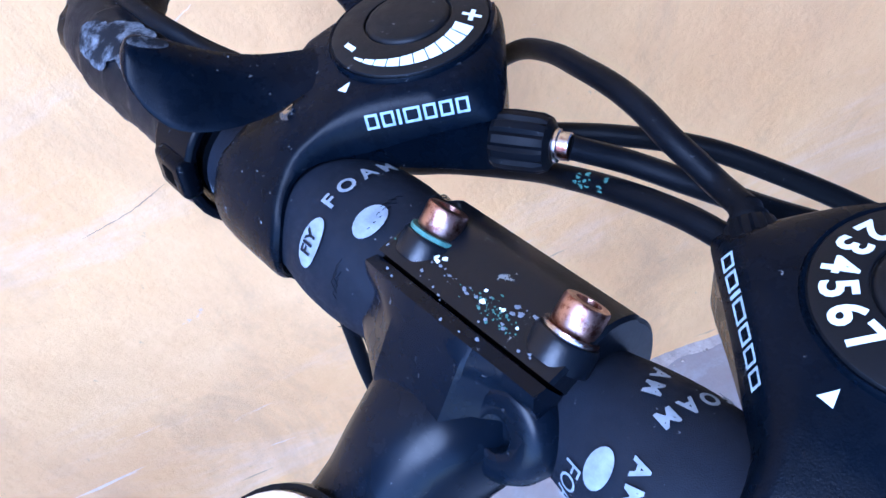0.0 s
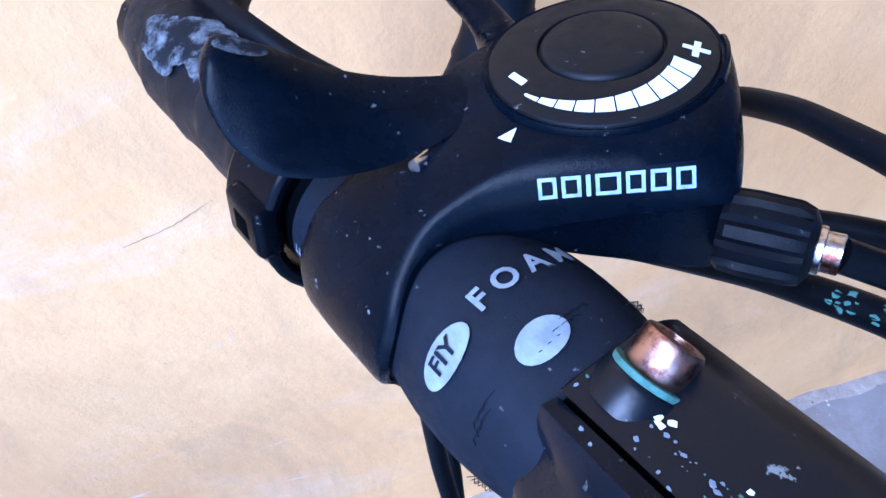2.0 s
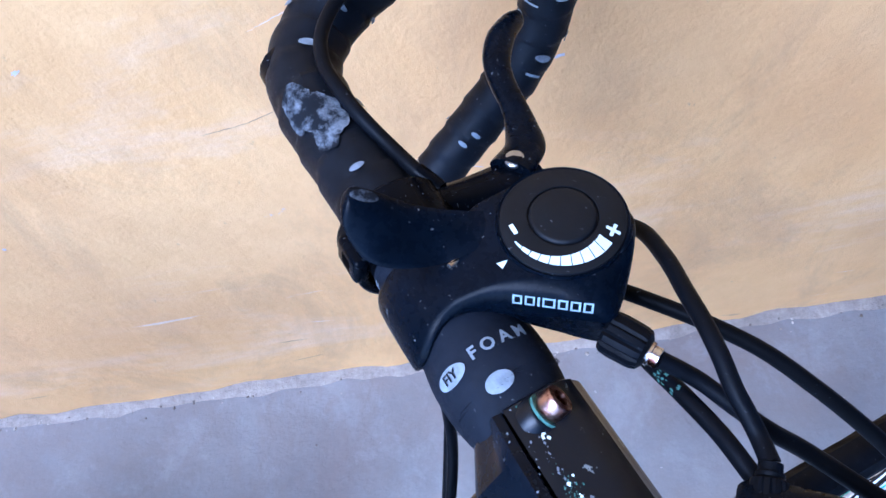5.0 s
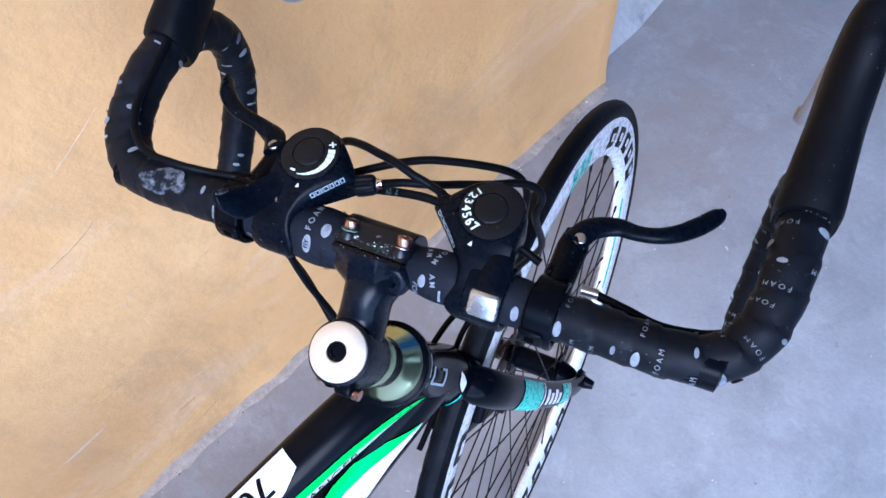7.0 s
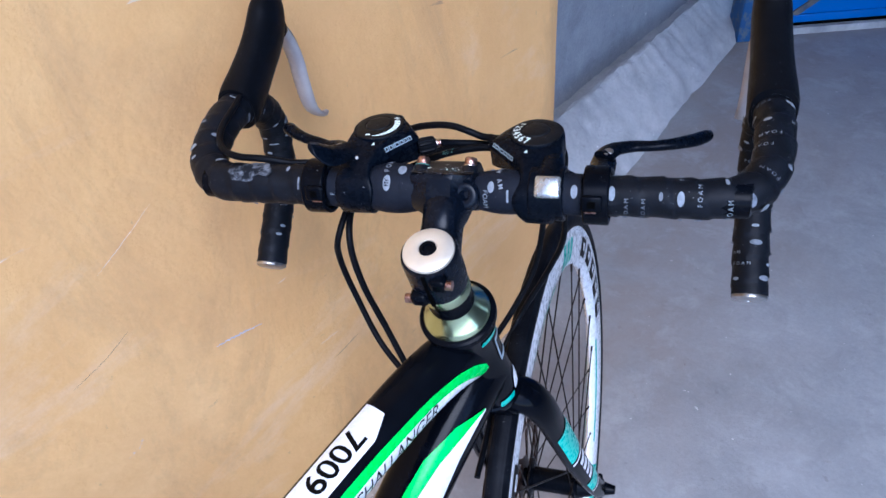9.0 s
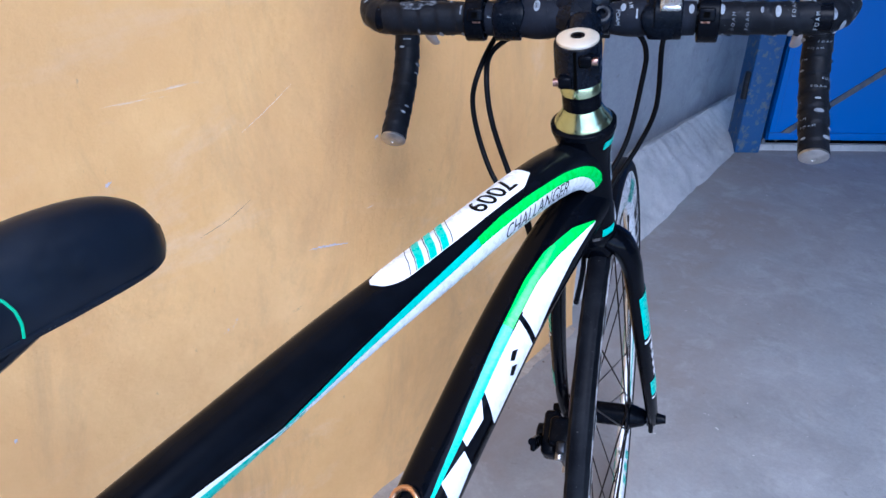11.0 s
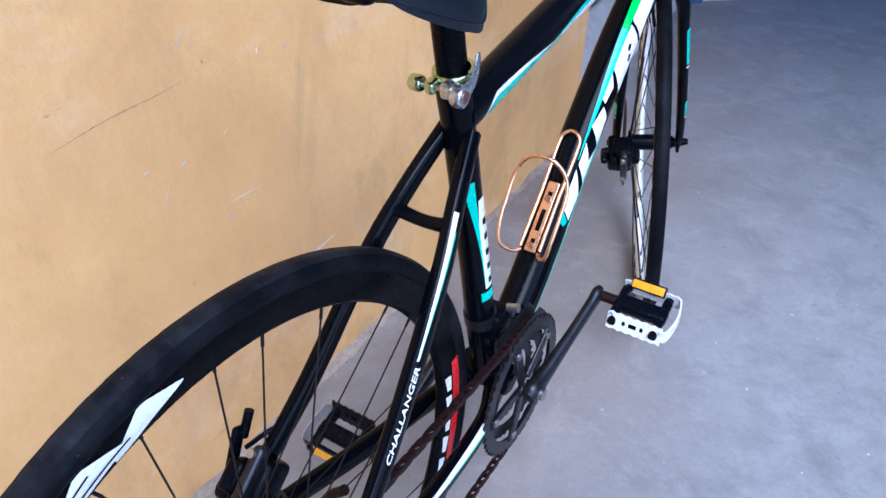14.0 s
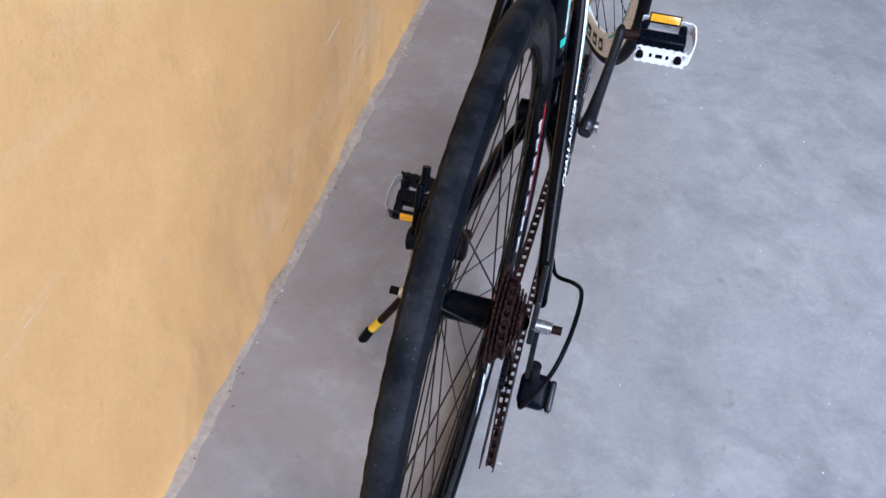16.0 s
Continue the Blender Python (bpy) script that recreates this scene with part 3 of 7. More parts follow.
part("bottom_rail", box(0.064, 0.95, -0.010, -0.0005, 0.035, 0.060), MAT_DOOR, door, bevel=0.002)
part("stile", box(0.064, 0.086, -0.010, -0.0005, 0.062, 2.0), MAT_DOOR, door, bevel=0.002)
MAT_BRACE = worn_paint("scuffed_brace", (0.045, 0.060, 0.085), (0.13, 0.115, 0.10), 0.5, 0.42, 0.62, 30)
brace = box(0, 1.05, -0.008, -0.0005, -0.010, 0.010)
part("brace", brace, MAT_BRACE, door, "scuffed grey diagonal brace", pose(0.090, 0, 0.034, 0, -38, 0), bevel=0.002)
# black strip stands for the shaded gap below the leaf
part("sill_shade", box(0.064, 0.95, -0.004, 0.004, 0.018, 0.0295), MAT_HOLE_SHADE, door)
part("hinge", rod((-0.060, -0.03, 0.19), (-0.060, -0.03, 0.28), 0.011), MAT_DARKSTEEL, door, "rusty steel hinge")
part("threshold", box(0.0, 0.95, -0.02, 0.05, 0.0, 0.022), MAT_CEMENT, door)
setting("wall_north", box(0.94, 6.0, -0.02, 0.16, 0.0, 2.9, DOOR), MAT_GREYWALL, "grey plastered wall beside the blue door", "wall")
setting("lintel", box(-0.45, 6.0, -0.02, 0.16, 2.1, 2.9, DOOR @ pose(0, 0.165, 0)), MAT_GREYWALL, "grey plaster over the blue door", "wall")

# added slabs, unseen, to block sky: deep at far end, shallow over the bicycle
setting("ceiling", box(-0.5, 0.30, -3.4, 6.0, 2.9, 3.05), MAT_GREYWALL, "unseen grey slab added to block sky", "ceiling")
setting("shade_slab_2", box(0.30, 4.2, 0.60, 6.0, 2.9, 3.05), MAT_GREYWALL, "unseen grey slab added to block sky", "ceiling")
# unseen wall, added to keep sun off the ochre wall's near end
setting("shade_wall_south", box(-0.23, 1.25, -1.90, -1.75, FLOOR_Z, 2.9), MAT_GREYWALL, "unseen grey wall added to shade the near end", "wall")
# another added wall out of view, which dims the floor by the door
setting("shade_wall_east", box(4.2, 4.4, 1.0, 6.0, FLOOR_Z, 3.05), MAT_GREYWALL, "unseen grey wall added to darken the far floor", "wall")

# dirt gathered in the angle between wall and floor
dirt = Geo()
N = 420
for i in range(N + 1):
    y = -1.7 + 3.49 * i / N
    k = 0.5 + 0.5 * noise.noise(Vector((y * 5, 1, 0))) + 0.5 * noise.noise(Vector((y * 23, 2, 0)))
    w, h = 0.007 + 0.014 * max(0.05, k), 0.0015 + 0.0045 * max(0.1, k)
    dirt.v += [(-0.006, y, FLOOR_Z + h), (0.006, y, FLOOR_Z + h * 0.8), (0.006 + w * 0.5, y, FLOOR_Z + h * 0.35), (0.006 + w, y, FLOOR_Z - 0.0006)]
dirt.f = [(i * 4 + k, i * 4 + 4 + k, i * 4 + 5 + k, i * 4 + 1 + k) for i in range(N) for k in range(3)]
MAT_DIRT = concrete_material("swept_dirt", (0.20, 0.165, 0.135), (0.36, 0.30, 0.245), (0.58, 0.50, 0.42), 14, 0.8)
tagged(new("dirt_line", dirt.mesh("dirt_line", MAT_DIRT, True, 60)), "brownish dirt gathered along the wall foot", "dirt", "", "stuff")

# grit and flakes of plaster lying along the wall and on the floor
grit = Geo()
gr = random.Random(21)
for k in range(420):
    near = k < 330
    x = 0.006 + abs(gr.gauss(0, 0.011)) if near else gr.uniform(0.05, 1.4)
    y = gr.uniform(-1.2, 1.78) if near else gr.uniform(-0.6, 2.6)
    s = gr.uniform(0.0008, 0.0030) * (1.15 if near else 0.7)
    n = gr.choice((5, 6))
    h = s * gr.uniform(0.25, 0.6)
    ring = [(x + s * gr.uniform(0.6, 1.3) * math.cos(6.2832 * i / n), y + s * gr.uniform(0.6, 1.3) * math.sin(6.2832 * i / n)) for i in range(n)]
    grit.add([(p, q, FLOOR_Z - 0.0005) for p, q in ring] + [(x + (p - x) * 0.55, y + (q - y) * 0.55, FLOOR_Z + h) for p, q in ring],
             [tuple(range(n, 2 * n))] + [(i, (i + 1) % n, n + (i + 1) % n, n + i) for i in range(n)])
MAT_GRIT = worn_paint("plaster_grit", (0.17, 0.14, 0.115), (0.55, 0.48, 0.40), 0.85, 0.50, 0.56, 9)
tagged(new("grit", grit.mesh("grit", MAT_GRIT, False)), "small brown and pale plaster flakes on the floor", "debris", "", "stuff")

# ---- the bicycle: frame, wheels, drive ----
# Bicycle axes: x to its right, y ahead from the rear axle, z up.
BIKE = pose(0.369, 0.217, 0, 0, -2.06, -0.6)
bike = new("bicycle")
bike.matrix_basis = BIKE
tagged(bike, "black road bicycle with teal, green and white trim", "bicycle")
STEER = pose(0, 0.841, 0.856, 15, 0, 0) @ pose(0, 0, 0, 0, 0, 24.1)
BAR = STEER @ pose(0, 0, 0, 0, 2.7, 0)
REAR = (0, 0.005, 0.328)
BB = (0, 0.412, 0.268)

top_tube = Tube([(0, 0.335, 0.671, 0.0190, 0.0195), (0, 0.45, 0.693, 0.0195, 0.0200), (0, 0.56, 0.713, 0.0198, 0.0198), (0, 0.66, 0.727, 0.0200, 0.0190),
                 (0, 0.76, 0.741, 0.0202, 0.0185), (0, 0.825, 0.744, 0.0208, 0.0205), (0, 0.872, 0.734, 0.0205, 0.025)], 10, (1, 0, 0), power=0.9)
down_tube = Tube([(0, 0.416, 0.264, 0.0235, 0.0265), (0, 0.523, 0.358, 0.0250, 0.0280), (0, 0.629, 0.486, 0.0255, 0.0280), (0, 0.700, 0.561, 0.0255, 0.0280),
                  (0, 0.770, 0.627, 0.0252, 0.0275), (0, 0.840, 0.677, 0.0245, 0.0265), (0, 0.885, 0.699, 0.0225, 0.025)], 10, (1, 0, 0), power=0.88)
seat_tube = Tube([(0, 0.412, 0.262, 0.0185), (0, 0.392, 0.357, 0.0185), (0, 0.372, 0.470, 0.0175), (0, 0.352, 0.575, 0.017), (0, 0.337, 0.655, 0.017), (0, 0.3243, 0.716, 0.0178)], 6, (1, 0, 0))
HEAD_AXIS = Vector((0, -math.sin(radians(15)), math.cos(radians(15))))
HEAD_TOP = Vector((0, 0.841, 0.856))




AXIS_M = frame_to(HEAD_TOP, HEAD_AXIS)
frame_geo = Geo()
frame_geo.join(down_tube.geo(24)).join(seat_tube.geo(20))
frame_geo.join(lathe([(0.0235, -0.196), (0.0245, -0.19), (0.0225, -0.17), (0.0215, -0.135), (0.0225, -0.105), (0.0265, -0.090), (0.0275, -0.0845)], 28, AXIS_M))
frame_geo.join(lathe([(0.019, -0.036), (0.0215, -0.034), (0.0215, 0.034), (0.019, 0.036)], 24, frame_to(BB, (1, 0, 0), (0, 1, 0))))
bike_frame = part("frame", frame_geo, MAT_BLACKGLOSS, bike, "gloss black painted frame")
part("top_tube", top_tube.geo(24), MAT_TOPTUBE, bike_frame, "satin black top tube")
stays = {}
for sgn, nm in ((1, "right"), (-1, "left")):
    stays[nm] = Tube([(sgn * 0.014, 0.338, 0.655, 0.0086, 0.0098), (sgn * 0.028, 0.287, 0.608, 0.0084, 0.0108), (sgn * 0.041, 0.235, 0.553, 0.0086, 0.0118),
                      (sgn * 0.053, 0.140, 0.448, 0.0088, 0.0116), (sgn * 0.065, 0.045, 0.365, 0.0075, 0.0100)], 8, (1, 0, 0), power=0.8)
    part("seat_stay", stays[nm].geo(18), MAT_BLACKGLOSS, bike)
    stays[nm + "_low"] = Tube([(sgn * 0.020, 0.392, 0.263, 0.012, 0.015), (sgn * 0.038, 0.335, 0.262, 0.0108, 0.0145), (sgn * 0.051, 0.22, 0.280, 0.0100, 0.0138),
                               (sgn * 0.062, 0.10, 0.310, 0.0092, 0.0128), (sgn * 0.067, 0.04, 0.325, 0.0075, 0.0100)], 8, (1, 0, 0), power=0.8)
    part("chain_stay", stays[nm + "_low"].geo(18), MAT_BLACKGLOSS, bike)
    drop = [(0.055, 0.050), (0.040, 0.058), (0.016, 0.022), (-0.014, 0.016), (-0.020, -0.004), (-0.010, -0.020), (0.008, -0.018), (0.020, -0.006), (0.050, -0.014), (0.058, -0.004), (0.030, 0.008), (0.030, 0.022)]
    part("dropout", plate(drop, 0.006, frame_to((sgn * 0.066, 0, 0.331), (1, 0, 0), (0, 1, 0))), MAT_DARKSTEEL, bike, "worn grey metal dropout", bevel=0.001)
part("stay_bridge", Tube([(-0.032, 0.268, 0.593, 0.0075), (0, 0.270, 0.588, 0.0065), (0.032, 0.268, 0.593, 0.0075)], 5).geo(12), MAT_BLACKGLOSS, bike)

# painted trim of the frame
y_to_s = lambda y: float(np.interp(y, top_tube.P[:, 1], top_tube.s))
arch = lambda t: max(0, t - 0.80) / 0.20
seam = lambda t: -23 + 35 * t ** 0.85
curve = lambda xs, ys: (lambda s: float(np.interp(s, xs, ys)))
along = lambda f, a, b: (lambda t: f(a + (b - a) * t))
A0, A1 = y_to_s(0.69), y_to_s(0.872)
arch_hi = curve([A0, 0.390, 0.424, 0.476, 0.503, 0.522, 0.537, A1], [33, 39, 37, 29, 20, 10, -3, -25])
arch_lo = curve([A0, 0.421, 0.472, 0.500, 0.515, 0.530, A1], [13, 13, 9, 0, -9, -23, -48])
part("stripe", top_tube.patch(A0, A1, along(arch_lo, A0, A1), along(arch_hi, A0, A1), 0.0006, 48), MAT_GREEN, bike_frame, "bright green stripe")
part("stripe", top_tube.patch(y_to_s(0.49), y_to_s(0.69), seam, lambda t: seam(t) + 4 + 16 * t ** 0.7, 0.0006), MAT_TEAL, bike_frame, "teal stripe")
part("stripe", top_tube.patch(y_to_s(0.49), y_to_s(0.69), lambda t: -30 - 8 * t, lambda t: seam(t) - 0.3, 0.0006), MAT_WHITE, bike_frame, "white stripe")
part("stripe", top_tube.patch(A0, A1 - 0.004, lambda t: -40 - 22 * arch(t) ** 1.5, lambda t: max(-39 - 22 * arch(t) ** 1.5, arch_lo(A0 + (A1 - 0.004 - A0) * t) - 0.3), 0.0006, 48), MAT_WHITE, bike_frame, "white stripe")
low = lambda t: 1 + 6 * math.sin(math.pi * t) - 22 * t
part("stripe", top_tube.patch(y_to_s(0.352), y_to_s(0.515), lambda t: -42 + 8 * t, lambda t: low(t) - 36 * max(0, 1 - t / 0.17) ** 1.4, 0.0006), MAT_TEAL, bike_frame, "teal stripe")
part("stripe", top_tube.patch(y_to_s(0.352), y_to_s(0.505), lambda t: low(t) + 0.3 - 34 * max(0, 1 - t / 0.16) ** 1.4, lambda t: low(t) + 1 + 15 * (1 - t) ** 0.7 * min(1, 0.15 + t / 0.2) - 33 * max(0, 1 - t / 0.16) ** 1.4, 0.0006), MAT_WHITE, bike_frame, "white stripe")
part("lettering", top_tube.wrap(letters("CHALLANGER", 0.0140, 0.35), 0.433, -7, 1, 1, 0.001), MAT_INK, bike_frame, "thin black italic lettering")
# panel on the crown of the top tube
s0, s1 = y_to_s(0.600), 0.446
part("panel", top_tube.patch(s0, s1, lambda t: 94 - 36 * math.sqrt(max(0, 1 - (1 - min(1, t / 0.16)) ** 2)) + 30 * max(0, t - 0.90) / 0.10 * 0.7,
                             lambda t: 97 + 27 * math.sqrt(max(0, 1 - (1 - min(1, t / 0.22)) ** 2)), 0.0006, 48, 8), MAT_WHITE, bike_frame, "white top-tube panel with teal bars")
for k in range(3):
    a = s0 + 0.0555 + 0.0135 * k
    part("panel_bar", top_tube.wrap(quad2(-0.0037, 0.0037, -0.0112, 0.0112, -0.020, 1), a, 92, 1, -1, 0.001), MAT_TEAL, bike_frame)
for k in range(5):
    part("panel_line", top_tube.wrap(quad2(-0.0004, 0.0004, -0.0112, 0.0112, -0.020, 1), s0 + (0.0445, 0.0508, 0.0642, 0.0777, 0.0905)[k], 92, 1, -1, 0.0011), MAT_INK, bike_frame)
NUMBER = letters("7009", 0.0185, -0.1, 0.0003)
part("lettering", top_tube.wrap(Geo().add([(x * 1.32, y, 0) for x, y, *_ in NUMBER.v], NUMBER.f), 0.401, 93, -1, -1, 0.001), MAT_INK, bike_frame, "black model number")
# down tube: pale panel, blocks that stand for the maker's name, stripe

def tube_quad(name, tube, corners, mat, label="", off=0.0007, n=8):
    """A painted four-sided field on a tube; corners as metres along it and degrees round it."""
    g = Geo()
    (a, b, c, d) = (np.array(q, float) for q in corners)
    for i in range(n + 1):
        for k in range(n + 1):
            t, u = i / n, k / n
            g.v.append(tuple(tube.at(*((a * (1 - t) + b * t) * (1 - u) + (d * (1 - t) + c * t) * u), off)))
    g.f = [(i * (n + 1) + k, (i + 1) * (n + 1) + k, (i + 1) * (n + 1) + k + 1, i * (n + 1) + k + 1) for i in range(n) for k in range(n)]
    return part(name, g, mat, bike_frame, label)


green_lo = curve([0.305, 0.393, 0.422, 0.478, 0.507, 0.535, 0.563, 0.600, 0.614], [50, 47.5, 48, 51.5, 55, 56, 47, 22, 11])
green_hi = curve([0.305, 0.389, 0.418, 0.474, 0.507, 0.531, 0.560, 0.592, 0.614], [52, 62, 67, 74, 76, 79, 74, 50, 13])
part("stripe", down_tube.patch(0.490, 0.614, along(green_lo, 0.490, 0.614), along(green_hi, 0.490, 0.614), 0.0009, 50), MAT_GREEN, bike_frame, "bright green stripe")
white_lo = curve([0.495, 0.531, 0.572, 0.612, 0.6145], [-6, 3, 10, 8, 9])
part("panel", down_tube.patch(0.506, 0.6145, along(white_lo, 0.506, 0.6145), along(lambda s: green_lo(s) - 1.5, 0.506, 0.6145), 0.0006, 50, 8), MAT_WHITE, bike_frame, "white down-tube panel")
tube_quad("panel", down_tube, ((0.506, 50), (0.506, -4), (0.495, -5), (0.504, 50)), MAT_WHITE)
part("stripe", down_tube.patch(0.305, 0.4898, along(green_lo, 0.305, 0.4898), along(green_hi, 0.305, 0.4898), 0.0009, 40), MAT_TEAL, bike_frame, "teal stripe")
part("stripe", down_tube.patch(0.05, 0.345, lambda t: -11 + 3 * t, lambda t: -4 + 5 * t, 0.0009, 30), MAT_TEAL, bike_frame, "teal edge line")
# slanting white blocks stand for the maker's name
tube_quad("name_block", down_tube, ((0.499, 51), (0.434, 50), (0.413, -6), (0.489, -5)), MAT_WHITE, "white lettering block")
for a, b in ((0.474, 27), (0.463, 12)):
    tube_quad("name_gap", down_tube, ((a, b + 8), (a - 0.008, b + 2), (a - 0.006, b - 7), (a + 0.004, b - 2)), MAT_INK, "", 0.0011, 2)
tube_quad("name_block", down_tube, ((0.427, 48), (0.391, 48), (0.387, 33), (0.413, 26)), MAT_WHITE, "white lettering block")
tube_quad("name_block", down_tube, ((0.383, 34), (0.352, 48), (0.334, -4), (0.374, 2)), MAT_WHITE, "white lettering block")
tube_quad("name_block", down_tube, ((0.330, 46), (0.299, 44), (0.279, -4), (0.304, 0)), MAT_WHITE, "white lettering block")
tube_quad("name_block", down_tube, ((0.304, 14), (0.300, 6), (0.300, -3), (0.331, 0)), MAT_WHITE, "white lettering block")
tube_quad("name_block", down_tube, ((0.293, 46), (0.240, 48), (0.226, 4), (0.264, 0)), MAT_WHITE, "white lettering block")
tube_quad("tip", down_tube, ((0.234, 36), (0.220, 40), (0.216, 20), (0.224, 10)), MAT_TEAL, "", 0.0010, 4)
# seat tube trim
part("panel", seat_tube.patch(0.185, 0.318, lambda t: -34 + 10 * t, lambda t: 22 - 30 * max(0, t - 0.75), 0.0006, 24), MAT_WHITE, bike_frame, "white seat-tube panel")
part("stripe", seat_tube.patch(0.195, 0.345, lambda t: 21 + 2 * t, lambda t: 24 + 46 * t * t - 120 * max(0, t - 0.9), 0.0008, 24), MAT_TEAL, bike_frame, "teal wedge")
part("stripe", seat_tube.patch(0.166, 0.180, -34, 42, 0.0008, 4), MAT_TEAL, bike_frame, "teal band")
for a in (0.192, 0.214, 0.236, 0.260, 0.282):
    part("name_block", seat_tube.patch(a, a + 0.009, -16, 6, 0.0011, 4), MAT_INK, bike_frame)
# stays
part("stripe", stays["right"].patch(0.082, 0.222, lambda t: -62 + 10 * t, lambda t: -26 - 14 * t, 0.0006), MAT_WHITE, bike_frame, "white stay stripe")
part("stripe", stays["right"].patch(0.100, 0.220, lambda t: -26 - 14 * t, lambda t: -18 - 20 * t, 0.0007), MAT_TEAL, bike_frame, "thin teal edge")
NAME = letters("CHALLANGER", 0.0122, 0.2, 0.0002)
part("lettering", stays["right"].wrap(Geo().add([(x * 1.2, y * 0.64, 0) for x, y, *_ in NAME.v], NAME.f), 0.274, -34, -1, -1, 0.001), MAT_WHITE, bike_frame, "white italic lettering")
part("stripe", stays["right_low"].patch(0.07, 0.25, lambda t: -70 + 22 * t, -24, 0.0006), MAT_WHITE, bike_frame, "white stay stripe")
part("stripe", stays["right_low"].patch(0.08, 0.19, -24, lambda t: -14 - 6 * t, 0.0007), MAT_TEAL, bike_frame, "thin teal edge")
def head_patch(name, mat, rows, label="", off=0.0006, n=10):
    """A painted field on the head tube: rows of (height, first angle, last angle)."""
    g = Geo()
    for h, a0, a1 in rows:
        rad = float(np.interp(h, [-0.196, -0.19, -0.17, -0.135, -0.105, -0.090, -0.0845], [0.0235, 0.0245, 0.0225, 0.0215, 0.0225, 0.0265, 0.0275])) + off
        for k in range(n + 1):
            a = radians(a0 + (a1 - a0) * k / n)
            g.v.append((rad * math.cos(a), rad * math.sin(a), h))
    w = n + 1
    g.f = [(i * w + k, i * w + k + 1, (i + 1) * w + k + 1, (i + 1) * w + k) for i in range(len(rows) - 1) for k in range(n)]
    part(name, g, mat, bike_frame, label, AXIS_M)


head_patch("head_mark", MAT_TEAL, [(-0.0985, -20, 16), (-0.0950, -20, 17), (-0.0905, -18, 18)], "teal mark")
head_patch("head_mark", MAT_TEAL, [(-0.1955, -32, 2), (-0.1905, -32, 4), (-0.1870, -30, 6)], "teal mark")
head_patch("head_mark", MAT_WHITE, [(-0.0925, 24, 58), (-0.0900, 24, 58), (-0.0872, 26, 60)], "white line")
head_patch("head_mark", MAT_WHITE, [(-0.1870, 10, 30), (-0.1800, 16, 42), (-0.1740, 26, 48)], "white line")
# outlined head badge
for rows in ([(-0.1410, 12, 46), (-0.1370, 12, 46)], [(-0.1120, 12, 46), (-0.1080, 14, 44)], [(-0.1370, 12, 17), (-0.1250, 12, 17), (-0.1120, 12, 17)], [(-0.1370, 41, 46), (-0.1290, 41, 46)]):
    head_patch("head_badge", MAT_LOGO, rows, "pale outlined badge", 0.0007, 6)

# headset, spacers
part("headset_race", lathe([(0.026, -0.0855), (0.0285, -0.084), (0.0285, -0.0795), (0.0265, -0.078)], 32), MAT_SATIN, bike, "", AXIS_M)
cone = part("headset_cone", lathe([(0.0250, -0.0785), (0.0250, -0.0768), (0.0225, -0.0735), (0.0190, -0.0685), (0.0170, -0.0640), (0.0165, -0.0628)], 36), MAT_GOLDGREEN, bike, "shiny green-gold conical headset spacer", AXIS_M)
part("spacer", lathe([(0.0160, -0.0630), (0.0166, -0.0624), (0.0166, -0.0490), (0.0160, -0.0484)], 30), MAT_SATIN, bike, "", AXIS_M)
part("spacer", lathe([(0.0165, -0.0486), (0.0175, -0.0478), (0.0175, -0.0400), (0.0165, -0.0388)], 30), MAT_GOLDGREEN, bike, "thin gold spacer", AXIS_M)

# ---- wheels ----


def revolve_x(profile, n=96):
    """Turns closed rows of (x, radius) round the x axis."""
    g = Geo()
    m = len(profile)
    g.v = [(x, r * math.cos(2 * math.pi * k / n), r * math.sin(2 * math.pi * k / n)) for k in range(n) for x, r in profile]
    g.f = [(k * m + i, ((k + 1) % n) * m + i, ((k + 1) % n) * m + (i + 1) % m, k * m + (i + 1) % m) for k in range(n) for i in range(m)]
    return g


RIM_PROFILE = [(-0.0092, 0.316), (-0.0098, 0.308), (-0.0092, 0.298), (-0.0060, 0.287), (-0.002, 0.2835), (0.002, 0.2835), (0.0060, 0.287), (0.0092, 0.298), (0.0098, 0.308), (0.0092, 0.316), (0.006, 0.310), (-0.006, 0.310)]


